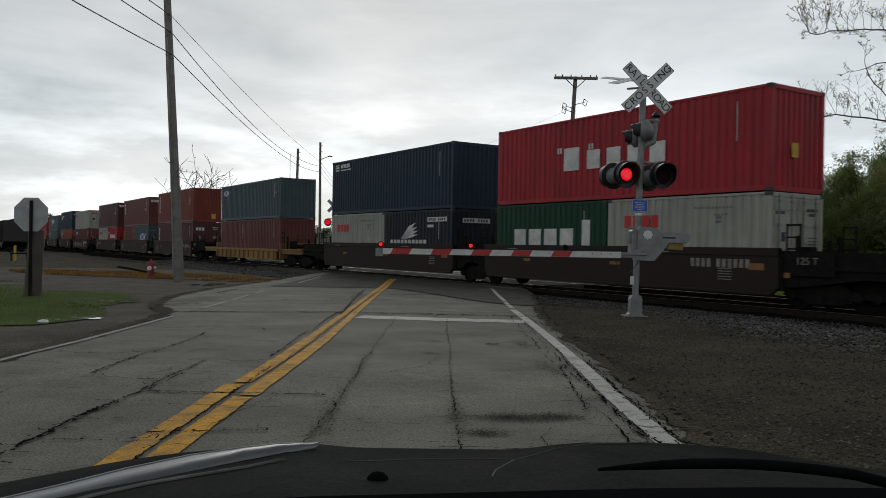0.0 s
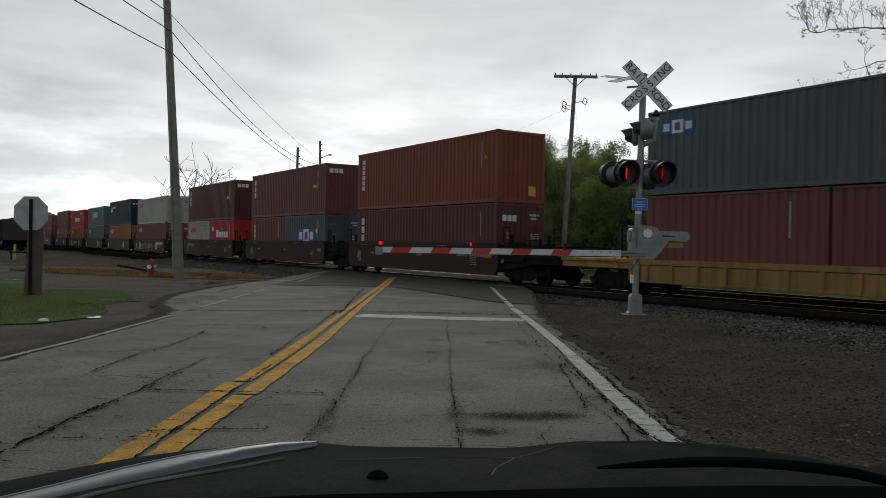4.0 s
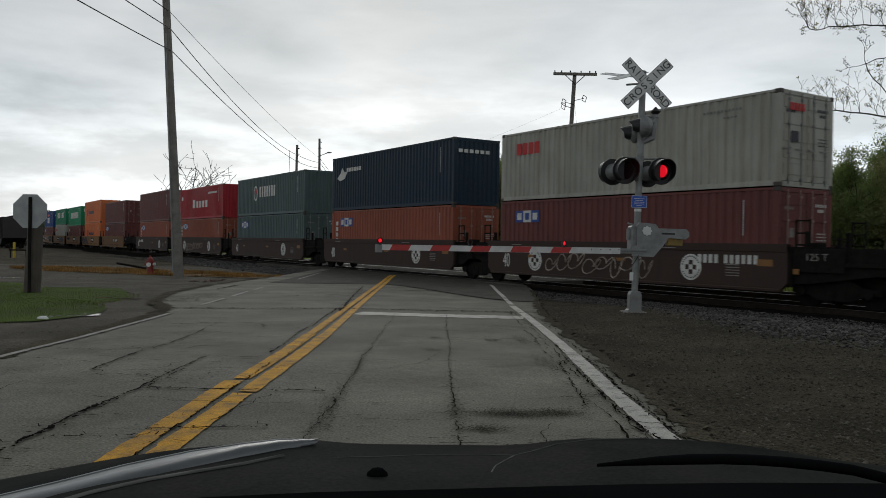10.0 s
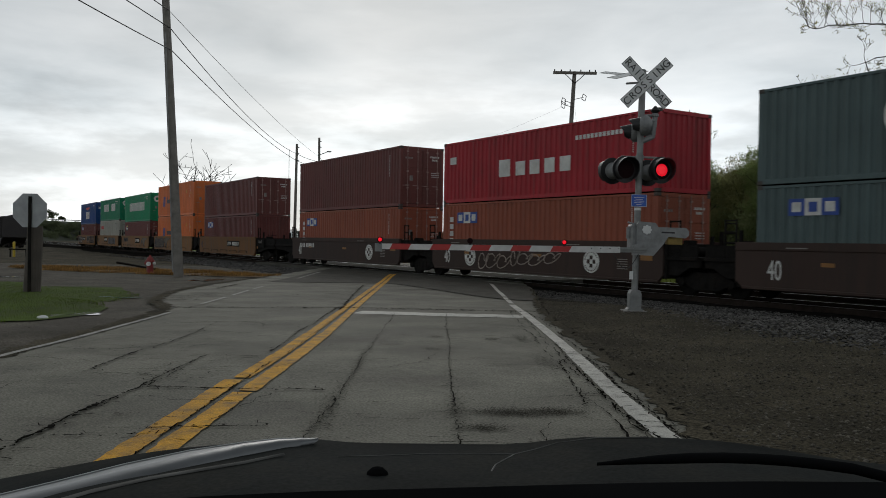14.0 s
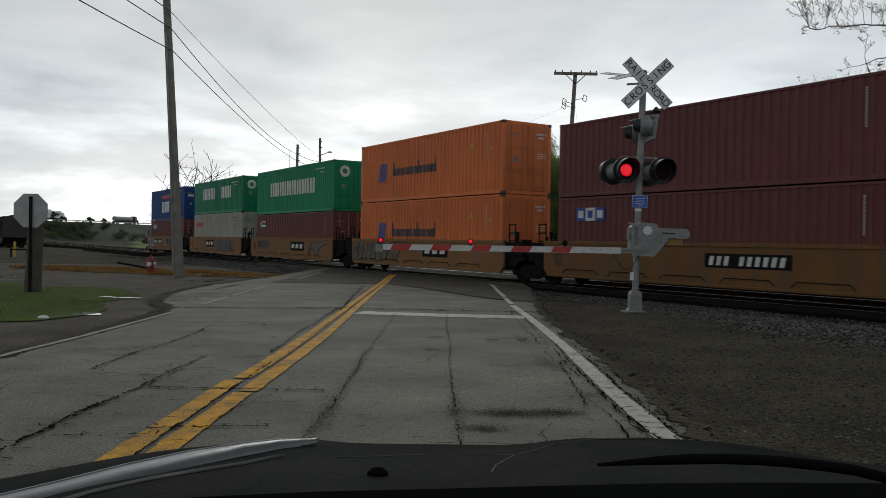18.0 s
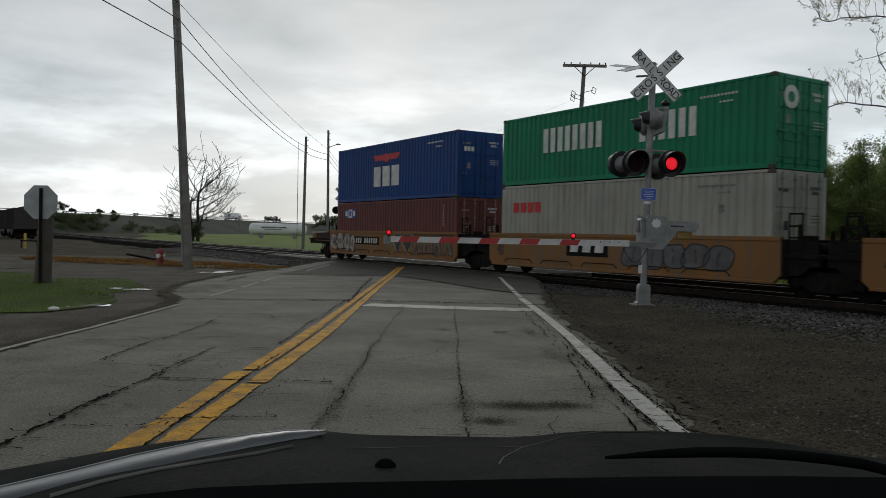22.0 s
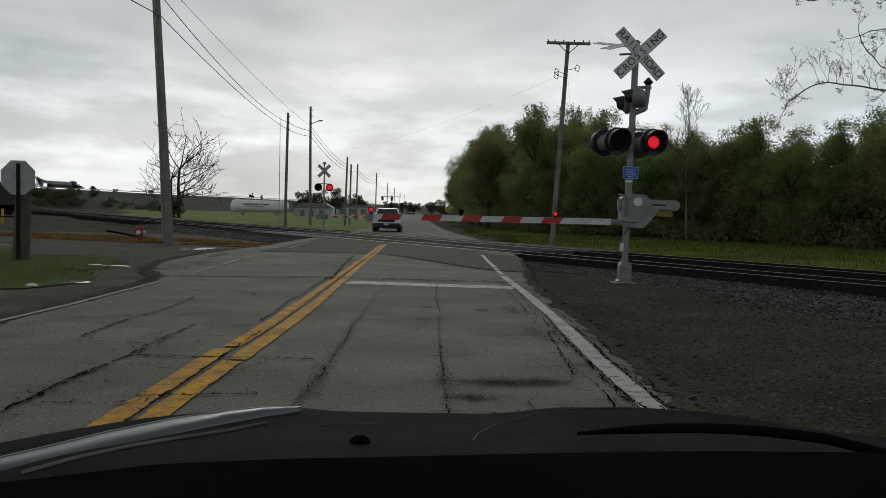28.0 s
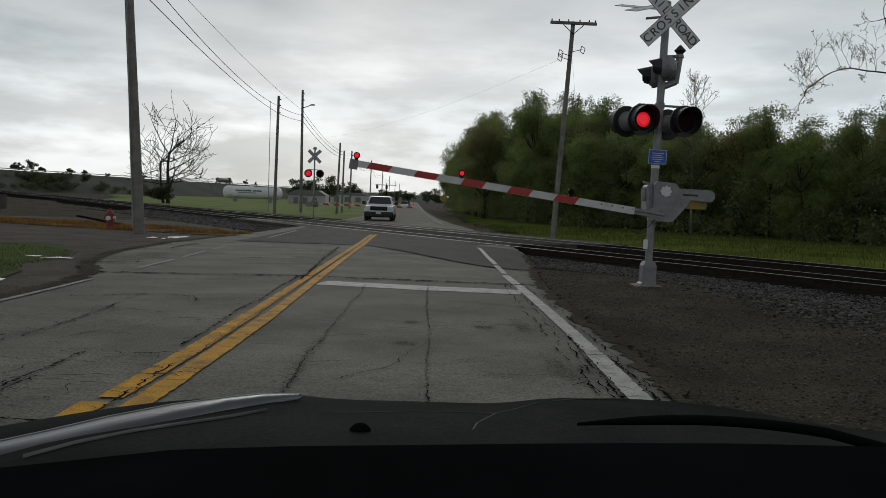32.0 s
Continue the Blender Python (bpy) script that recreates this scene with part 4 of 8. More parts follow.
# U: leading end along the train at the start; upper and lower load: (length, height, colour, marks, doors at the leading end)
HC, ST = 2.896, 2.591
F40, F20 = 12.192, 6.058
TRAIN = [
    (6.4, "umber", [(F40, HC, "maroon", "", False)], [(F40, HC, "maroon", "", False)], 0),
    (-13.33, "umber", [(F40, HC, "red", "big_word_side", False)], [(F20, ST, "forest", "low_word", False), (F20, ST, "grey", "red_word", True)], 1),
    (-28.75, "umber", [(F40, HC, "navy", "small_word", False)], [(F20, ST, "grey", "red_word", False), (F20, ST, "midnight", "wing", False)], 0),
    (-48.75, "yellow", [(F40, ST, "slate", "placard_small", False)], [(F20, ST, "maroon", "", False), (F20, ST, "maroon", "", False)], 3),
    (-68.8, "oxide", [(F40, HC, "brick", "tall_word", False)], [(F40, 2.68, "dark_maroon", "tall_short", True)], 1),
    (-85.07, "oxide", [(F40, HC, "maroon", "tall_short_end", False)], [(F20, ST, "maroon", "tall_yellow", False), (F20, ST, "slate", "placard_big", True)], 0),
    (-101.12, "oxide", [(F40, HC, "dark_maroon", "tall_short_end", False)], [(F20, ST, "grey", "red_word", False), (F20, ST, "red", "mid_word", False)], 2),
    (-121.15, "brown", [(F40, ST, "grey", "red_word_end", True)], [(F40, ST, "maroon", "placard_low", True)], 1),
    (-136.73, "brown", [(F40, HC, "navy", "horse_word", False)], [(F40, ST, "rust_orange", "placard_tall", True)], 0),
    (-152.85, "brown", [(F40, ST, "teal", "white_word", False)], [(F40, ST, "teal", "placard_low", True)], 0),
    (-168.54, "brown", [(F40, ST, "red", "mid_word_up", False)], [(F40, ST, "rust_orange", "placard_tall", True)], 0),
    (-184.55, "brown", [(F40, HC, "maroon", "", True)], [(F40, ST, "rust_orange", "placard_tall", True)], 2),
    (-204.25, "tan", [(F40, ST, "maroon", "", True)], [(F40, ST, "maroon", "placard_low", False)], 1),
    (-219.76, "tan", [(F40, HC, "orange", "dark_word", True)], [(F40, HC, "orange", "dark_word", True)], 0),
    (-235.31, "tan", [(F40, 2.85, "green", "wide_word", True)], [(F40, ST, "maroon", "box_word", True)], 0),
    (-250.61, "tan", [(F40, ST, "dark_green", "wide_broken", True)], [(F40, HC, "grey", "red_word", True)], 0),
    (-266.11, "tan", [(F40, HC, "blue", "eagle", True)], [(F40, ST, "maroon", "placard_low", True)], 2),
]
COLOUR_WORD = {"red": "bright red", "navy": "dark navy blue", "slate": "slate grey-blue", "maroon": "maroon", "brick": "brick red", "dark_maroon": "dark maroon", "grey": "pale weathered grey",
               "green": "bright green", "dark_green": "green", "forest": "dark green", "orange": "bright orange", "rust_orange": "faded rust-orange", "blue": "royal blue", "teal": "grey-teal", "midnight": "near-black blue"}


def add_marks(root, kind, length, height, color):
    L = length / 2
    P = lambda *a, **k: plates(root, *a, **k)
    # identity code rows near the leading top corner, on every container
    tone = "grey" if color == "grey" else "white"
    if color in ("green", "dark_green", "grey", "blue"):
        P("code_mark", word(L - 2.5, L - 1.15, height - .42, height - .355, 11, .5) + word(L - 1.8, L - 1.3, height - .62, height - .565, 4, .5), tone)
    else:
        P("code_mark", column(L - 1.10, L - 1.065, height * .50, height * .88, 15, .35), tone)
    if length > 8 and color in ("orange", "brick", "slate"):
        tri = B()
        prism(tri, [(L - .89, height * .62), (L - .71, height * .62), (L - .8, height * .62 + .16)], -W2 + .004, -W2 + .014)
        part("warning_mark", tri, MARK["yellow"], root)
    if kind == "big_word_side":
        P("brand_mark", word(-2.2, 2.75, 1.08, 1.72, 5, .34, 1.25), "white", label="white block lettering, plain bars")
        P("quote_mark", [(-2.55, -2.47, 1.72, 1.92), (-2.41, -2.33, 1.72, 1.92), (-.95, -.87, 1.74, 1.94), (-.81, -.73, 1.74, 1.94)], "white")
        P("end_mark", [(-.35, -.05, .95, 1.35)], "yellow", "end", L)
    elif kind == "low_word":
        P("brand_mark", word(-1.9, 1.6, .98, 1.66, 4, .18), "white")
        P("stencil_mark", [(1.85, 2.25, 1.05, 1.95)], "white")
    elif kind == "red_word":
        w = 1.5 if length < 8 else 1.75
        P("brand_mark", word(-L + .75, -L + .75 + w, height * .64, height * .64 + .38, 4, .14), "red", label="red block lettering, plain bars")
        P("stencil_mark", column(L - 1.75, L - 1.55, 1.75, 2.0, 2), "grey")
    elif kind == "red_word_end":
        P("brand_mark", word(-L + .95, -L + 2.35, 1.72, 2.15, 4, .14), "red", label="red block lettering, plain bars")
        P("brand_mark", word(-.85, -.15, 2.05, 2.25, 4, .14), "red", "end", L)
        P("stencil_mark", [(-.75, -.45, 1.2, 1.5)], "dark", "end", L)
    elif kind == "small_word":
        P("logo_bars", [(-L + .4, -L + .85, 2.36, 2.46), (-L + .4, -L + .85, 2.5, 2.6), (-L + .4, -L + .85, 2.64, 2.70)], "white")
        P("brand_mark", word(-L + 1.05, -L + 2.2, 2.5, 2.7, 3, .12) + [(-L + 1.05, -L + 2.3, 2.36, 2.42)], "white")
    elif kind == "wing":
        bm = B()
        for tx, tz in ((-.05, 2.02), (.12, 1.84), (.2, 1.66), (.2, 1.48)):
            mx, mz = -1.25 + (tx + 1.25) * .55, 1.30 + (tz - 1.30) * .72
            prism(bm, [(-1.35, 1.27), (-1.1, 1.27), (mx + .12, mz - .08), (tx, tz), (mx - .06, mz + .06), (-1.3, 1.36)], -W2 + .004, -W2 + .014)
        part("wing_mark", bm, MARK["white"], root, "white swept wing shape")
        P("brand_mark", word(-2.4, 1.0, 1.02, 1.24, 10, .3), "white")
        P("code_plate", [(1.0, 2.6, 2.05, 2.25), (1.0, 1.5, 1.8, 1.92)], "white")
        P("code_plate", [(-.7, .75, 2.0, 2.2)], "white", "end", L)
        for k in range(9):
            if k != 4:
                part("code_bar", box(B(), 1.1 + .16 * k, 1.2 + .16 * k, -W2 + .001, -W2 + .004, 2.09, 2.21), MARK["dark"], root)
                part("code_bar", box(B(), L + .044, L + .047, -.62 + .145 * k, -.53 + .145 * k, 2.04, 2.16), MARK["dark"], root)
    elif kind in ("placard_small", "placard_low", "placard_tall", "placard_big"):
        x0, z0, s = {"placard_small": (-L + .55, height - .75, .42), "placard_low": (-L + .95, height - .82, .46), "placard_tall": (-L + 1.1, height - .85, .48), "placard_big": (-L + 2.15, .98, .82)}[kind]
        P("placard", [(x0, x0 + s, z0, z0 + s * .95), (x0 + 2 * s, x0 + 3 * s, z0, z0 + s * .95)], "blue", label="blue and white sign of three squares")
        P("placard", [(x0 + s, x0 + 2 * s, z0, z0 + s * .95)], "white")
        for k in (0, 2):
            part("placard_letter", box(B(), x0 + (k + .22) * s, x0 + (k + .78) * s, -W2 - .002, -W2 + .003, z0 + s * .2, z0 + s * .75), MARK["white"], root)
        part("placard_letter", box(B(), x0 + 1.25 * s, x0 + 1.75 * s, -W2 - .002, -W2 + .003, z0 + s * .2, z0 + s * .75), MARK["blue"], root)
        if kind == "placard_tall":
            P("brand_mark", column(-L + .55, -L + .8, .9, 2.1, 4), "white")
        if kind == "placard_big":
            for dx, dz, tone2 in ((2.75, .55, "white"), (3.05, .85, "red")):
                bm = B()
                prism(bm, [(x0 + dx - .16, 1.1 + dz), (x0 + dx, .94 + dz), (x0 + dx + .16, 1.1 + dz), (x0 + dx, 1.26 + dz)], -W2 + .004, -W2 + .014)
                part("hazard_diamond", bm, MARK[tone2], root)
    elif kind in ("tall_word", "tall_short", "tall_short_end", "tall_yellow"):
        n, z0, z1, tone2 = {"tall_word": (6, 1.0, 2.6, "white"), "tall_short": (3, 1.1, 2.35, "white"), "tall_short_end": (3, 1.35, 2.6, "white"), "tall_yellow": (4, .9, 2.2, "yellow")}[kind]
        P("brand_mark", column(-L + .5, -L + .78, z0, z1, n, .22), tone2, label="upright row of letters, plain bars")
        if kind == "tall_short_end":
            P("brand_mark", word(-1.0, -.1, 2.35, 2.6, 3, .15), "white", "end", L)
            P("warning_plate", [(L - 1.75, L - 1.2, 1.55, 1.72)], "yellow")
        if kind == "tall_short":
            P("brand_mark", word(-.95, -.2, 1.95, 2.2, 3, .15), "white", "end", L)
        if kind == "tall_word":
            P("end_mark", [(.35, .7, .3, .7)], "yellow", "end", L)
    elif kind in ("mid_word", "mid_word_up"):
        if kind == "mid_word":
            P("brand_mark", word(-1.3, 1.7, 1.25, 1.68, 5, .22, 1.5), "white", label="white block lettering, plain bars")
            P("stencil_mark", [(-2.35, -1.9, 1.75, 2.05)], "white")
        else:
            P("brand_mark", word(-2.1, 2.35, .92, 1.45, 5, .34, 1.25), "white", label="white block lettering, plain bars")
            P("stencil_mark", [(-L + .5, -L + .95, 1.65, 1.95)], "white")
            P("stencil_mark", word(2.3, 4.6, 1.95, 2.1, 12, .3), "white")
    elif kind == "horse_word":
        bm = B()
        prism(bm, [(-L + .6, 1.75), (-L + 1.0, 1.6), (-L + 1.5, 1.7), (-L + 1.9, 2.1), (-L + 1.5, 2.05), (-L + 1.2, 2.3), (-L + 1.0, 2.0)], -W2 + .004, -W2 + .014)
        part("logo_mark", bm, MARK["white"], root, "white leaping emblem")
        P("brand_mark", word(-L + 1.75, -L + 3.5, 2.06, 2.26, 6, .25), "white")
        P("brand_mark", word(-1.0, .7, 2.25, 2.4, 6, .3), "white", "end", L)
    elif kind == "white_word":
        P("brand_mark", word(-1.6, 1.45, 1.22, 1.92, 7, .42), "white", label="white block lettering, plain bars")
        bm = B()
        for k, (r, tone2) in enumerate(((.42, "white"), (.33, "slate"))):
            pts = [(-2.35 + r * .85 * math.cos(a * math.tau / 20), 1.5 + r * 1.2 * math.sin(a * math.tau / 20)) for a in range(20)]
            part("emblem", prism(B(), pts, -W2 + .002 - k * .003, -W2 + .014), MARK["white"] if k == 0 else PAINT["teal"], root)
        part("emblem", prism(bm, [(-2.5, 1.5), (-2.2, 1.45), (-2.1, 1.7), (-2.35, 1.85)], -W2 - .004, -W2 + .01), MARK["red"], root)
    elif kind == "dark_word":
        bm = B()
        for k in range(2):
            prism(bm, [(-4.2 + k * .40, .95), (-3.93 + k * .40, .95), (-3.73 + k * .40, 1.85), (-4.0 + k * .40, 1.85)], -W2 + .004, -W2 + .014)
        part("logo_mark", bm, MARK["blue"], root, "two blue slanted strokes")
        P("brand_mark", word(-2.75, 1.25, 1.2, 1.55, 10, .22), "dark", label="dark lettering, plain bars")
        P("brand_mark", [(-2.75, -2.62, 1.2, 1.85), (-.38, -.28, 1.2, 1.85), (1.09, 1.17, 1.2, 1.85)], "dark")
        bm = B()
        prism(bm, [(L - 2.3, 1.95), (L - 2.0, 1.95), (L - 2.15, 2.2)], -W2 + .004, -W2 + .014)
        part("warning_mark", bm, MARK["yellow"], root)
    elif kind in ("wide_word", "wide_broken"):
        w = word(-3.6, 3.6, 1.12, 2.0, 18, .36)
        if kind == "wide_broken":
            w = w[:8] + w[12:]
        P("brand_mark", w, "white", label="white block lettering, plain bars")
        ring = B()
        pts = [(-.55 + .32 * math.cos(a * math.tau / 20), height - .62 + .32 * math.sin(a * math.tau / 20)) for a in range(20)]
        prism(ring, pts, 0, .01)
        ob = part("emblem", ring, MARK["white"], root, "white round emblem")
        ob.matrix_basis = pose(L + .035, 0, 0, 0, 0, 90)
        ob2 = part("emblem", prism(B(), [(-.55 + .15 * math.cos(a * math.tau / 16), height - .62 + .15 * math.sin(a * math.tau / 16)) for a in range(16)], -.006, .005), PAINT[color], root)
        ob2.matrix_basis = pose(L + .035, 0, 0, 0, 0, 90)
    elif kind == "box_word":
        P("sign_plate", [(-L + .65, -L + 1.75, height - .95, height - .35)], "dark", label="black sign plate")
        for a, b, c, d, tn in ((.72, .86, -.85, -.5, "white"), (.95, 1.68, -.82, -.68, "white"), (.95, 1.68, -.55, -.42, "yellow")):
            part("sign_bar", box(B(), -L + a, -L + b, -W2 - .002, -W2 + .003, height + c, height + d), MARK[tn], root)
    elif kind == "eagle":
        bm = B()
        prism(bm, [(-1.85, 2.30), (-.5, 2.31), (-.42, 2.38), (-.34, 2.31), (1.05, 2.32), (.72, 2.04), (-.1, 2.03), (-.25, 1.92), (-.55, 1.92), (-.68, 2.03), (-1.55, 2.02)], -W2 + .004, -W2 + .014)
        part("logo_mark", bm, MARK["red"], root, "red spread-wing shape")
        P("brand_mark", word(-1.75, 1.1, .72, 1.72, 3, .1), "white", label="large white block lettering, plain bars")
        P("brand_mark", word(-.9, -.35, 2.0, 2.2, 3, .15), "white", "end", L)


def text_mesh(body, size):
    cu = bpy.data.curves.new("text", "FONT")
    cu.body, cu.size, cu.extrude = body, size, 0.004
    cu.align_x = "CENTER"
    cu.align_y = "CENTER"
    ob = bpy.data.objects.new("text", cu)
    scene.collection.objects.link(ob)
    me = bpy.data.meshes.new_from_object(ob.evaluated_get(bpy.context.evaluated_depsgraph_get()))
    bpy.data.objects.remove(ob)
    bpy.data.curves.remove(cu)
    return me


MOVERS = []     # things that ride on the train, with their place along it
WHEEL_R = 0.42


def bogie_meshes():
    w = rod(B(), (0, -.77, 0), (0, -.64, 0), WHEEL_R - .02, n=24)
    rod(w, (0, -.66, 0), (0, -.63, 0), WHEEL_R + .01, n=24)
    rod(w, (0, .64, 0), (0, .77, 0), WHEEL_R - .02, n=24)
    rod(w, (0, .63, 0), (0, .66, 0), WHEEL_R + .01, n=24)
    rod(w, (0, -.95, 0), (0, .95, 0), .08, n=10)
    s = B()
    prism(s, [(-1.15, .38), (-1.15, .52), (-.7, .56), (-.42, .72), (.42, .72), (.7, .56), (1.15, .52), (1.15, .38), (.72, .34), (.4, .2), (-.4, .2), (-.72, .34)], -.06, .06)
    for x in (-.28, 0, .28):
        rod(s, (x, 0, .26), (x, 0, .6), .085, n=10)
    for x in (-.89, .89):
        rod(s, (x, -.13, WHEEL_R), (x, .1, WHEEL_R), .13, n=12)
    out = []
    for nm, bm in (("wheelset", w), ("side_frame", s)):
        me = bpy.data.meshes.new(nm)
        bm.to_mesh(me)
        bm.free()
        me.materials.append(DARK_STEEL)
        out.append(me)
    return out


WHEEL_ME, FRAME_ME = bogie_meshes()
FORTY_ME, TON_ME = text_mesh("40", 0.74), text_mesh("125 T", 0.26)
FORTY_ME.transform(Matrix.Diagonal((.58, 1, 1, 1)))
FORTY_ME.materials.append(MARK["white"])
TON_ME.materials.append(MARK["faint"])


def add_bogie(root, x):
    bg = new("bogie")
    bg.parent = root
    bg.location = (x, 0, 0)
    bm = box(B(), -.3, .3, -.95, .95, .42, .68, .03)
    box(bm, -.5, .5, -.4, .4, .62, .8, .03)
    rod(bm, (0, 0, .6), (0, 0, .95), .28, n=14)
    part("bolster", bm, DARK_STEEL, bg)
    for dx in (-.89, .89):
        shared("wheelset", WHEEL_ME, bg, pose(dx, 0, WHEEL_R))
    for s in (-1, 1):
        shared("side_frame", FRAME_ME, bg, pose(0, s * 1.0, 0))


SPRAY = {w: mat("spray_" + w, c, 0.7, var=0.35, scale=2.5, bump=0.05, dirt=(0.09, 0.055, 0.03), dirt_amount=0.7, dirt_scale=3) for w, c in (("pale", (0.34, 0.29, 0.25)), ("sage", (0.058, 0.080, 0.062)), ("khaki", (0.15, 0.11, 0.075)), ("grime", (0.135, 0.115, 0.088)), ("steel", (0.105, 0.105, 0.110)))}


def outline(pts, r, y=-1.469, closed=True):
    bm = B()
    for p, q in zip(pts, pts[1:] + (pts[:1] if closed else [])):
        rod(bm, (p[0], y, p[1]), (q[0], y, q[1]), r, n=4)
    return bm


def bubble_letters(root, x0, x1, z0, z1, n, fill, seed):
    """A row of fat leaning spray-painted letters with dark outlines."""
    rng = random.Random(seed)
    w = (x1 - x0) / n
    for k in range(n):
        cx, h, z = x0 + (k + .5) * w, (z1 - z0) * rng.uniform(.82, 1.0), (z0 + z1) / 2 + rng.uniform(-.04, .04)
        lean, ph = rng.uniform(.05, .22), rng.uniform(0, 6)
        pts = []
        for j in range(20):
            a = j * math.tau / 20
            ex, ez = abs(math.cos(a)) ** .6 * (1 if math.cos(a) > 0 else -1), abs(math.sin(a)) ** .7 * (1 if math.sin(a) > 0 else -1)
            pts.append((cx + w * .56 * ex * (1 + .15 * math.sin(2 * a + ph)) + lean * ez * h * .5, z + h * .5 * ez * (1 + .08 * math.cos(3 * a + ph))))
        part("graffiti", prism(B(), pts, -1.465 - .001 * (k % 3), -1.460), SPRAY[fill], root, "dull spray-painted bubble letter")
        tagged(part("graffiti", outline(pts, .018), MARK["dark"], root, "dark spray-painted outline"), kind="stuff")
        slot = [(cx + lean * q * h + rng.uniform(-.05, .05) * w, z + q * h) for q in (-.3, -.1, .12, .3)]
        tagged(part("graffiti", outline(slot, .014, -1.470, False), MARK["dark"], root, "dark spray-painted outline"), kind="stuff")


def swirl(root, cx, cz, w, h, fill):
    """A wide curling flourish that tapers to a point."""
    pts = [(cx - w * .5, cz - h * .45), (cx - w * .46, cz + h * .1), (cx - w * .3, cz + h * .42), (cx, cz + h * .5), (cx + w * .5, cz + h * .42), (cx + w * .2, cz + h * .22), (cx + w * .02, cz - h * .1), (cx - w * .1, cz - h * .5), (cx - w * .2, cz - h * .1), (cx - w * .34, cz + h * .1)]
    part("graffiti", prism(B(), pts, -1.465, -1.460), SPRAY[fill], root, "dull spray-painted flourish")
    tagged(part("graffiti", outline(pts, .018), MARK["dark"], root, "dark spray-painted outline"), kind="stuff")


def tan_art(root, style, ends):
    if style == 1:
        bubble_letters(root, -6.3, -2.9, .50, 1.46, 7, "grime", 5)
        swirl(root, -1.75, 1.0, 2.3, .95, "grime")
    elif style == 2:
        bubble_letters(root, -5.2, -3.2, .95, 1.42, 6, "grime", 9)
        swirl(root, 4.6, .95, 2.6, .9, "grime")
    elif style == 0 and not ends & 1:
        bubble_letters(root, .9, 5.0, .55, 1.40, 5, "steel", 12)


def spray_art(root):
    """Bubble letters, two cut diamonds, block letters and a tag sprayed along the last car's sill."""
    random.seed(46)
    for cx, w, h, z in ((-5.95, .78, .90, 1.0), (-5.15, .84, .96, 1.03), (-4.3, .80, .92, 1.0), (-3.62, .60, .84, .96)):
        pts = [(cx + w * .62 * math.cos(k * math.tau / 18) * (1 + .16 * math.cos(k * 1.9 + cx)), z + h * .5 * math.sin(k * math.tau / 18) * (1 + .10 * math.sin(k * 1.3 + cx))) for k in range(18)]
        y = -1.466 - .004 * random.random()
        part("graffiti", prism(B(), pts, y, -1.460), SPRAY["pale"], root, "pale spray-painted bubble letter")
        tagged(part("graffiti", outline(pts, .020), MARK["dark"], root, "dark spray-painted outline"), kind="stuff")
        tagged(part("graffiti", outline([(cx - .08, z - .12), (cx - .03, z + .14), (cx + .05, z + .16), (cx + .08, z - .10)], .016), MARK["dark"], root, "dark spray-painted outline"), kind="stuff")
    for x0, x1 in ((.85, 1.80), (1.72, 2.80)):
        w = x1 - x0
        pts = [(x0 + w * .2, 1.48), (x0 + w * .85, 1.50), (x1, 1.24), (x0 + w * .55, .58), (x0, 1.16)]
        part("graffiti", prism(B(), pts, -1.466, -1.460), SPRAY["sage"], root, "grey-green spray-painted diamond")
        tagged(part("graffiti", outline(pts, .020), SPRAY["pale"], root, "pale spray-painted outline"), kind="stuff")
        tip, belt = (x0 + w * .55, .60), [(x0 + w * f, 1.17 + .06 * f) for f in (.02, .28, .52, .76, .98)]
        net = outline(belt, .016, -1.471, False)
        for q in belt[1:-1]:
            rod(net, (q[0], -1.471, q[1]), (tip[0], -1.471, tip[1]), .016, n=4)
            rod(net, (q[0], -1.471, q[1]), (q[0] + .1, -1.471, 1.48), .016, n=4)
        tagged(part("graffiti", net, MARK["dark"], root, "dark spray-painted facet lines"), kind="stuff")
    for x in (2.86, 3.72, 4.62, 5.5):
        pts = [(x, .56), (x + .16, .58), (x + .30, .98), (x + .44, .60), (x + .74, .58), (x + .60, 1.05), (x + .72, 1.46), (x + .40, 1.48), (x + .30, 1.2), (x + .22, 1.48), (x - .04, 1.46)]
        bm = B()
        for quad in ((0, 1, 9, 10), (1, 2, 8, 9), (3, 4, 5, 2), (2, 5, 6, 8)):
            prism(bm, [pts[i] for i in quad], -1.466, -1.460)
        part("graffiti", bm, SPRAY["khaki"], root, "khaki spray-painted block letter")
        tagged(part("graffiti", outline(pts, .016), MARK["dark"], root, "dark spray-painted outline"), kind="stuff")
    for row in range(3):
        x = .05 + row * .12
        while x < .95:
            pts = [(x + random.uniform(0, .13), 1.38 - row * .22 + random.uniform(-.09, .06)) for _ in range(4)]
            tagged(part("graffiti", outline(pts, .010, -1.467, False), SPRAY["pale"], root, "thin pale spray-painted tag"), kind="stuff")
            x += .18


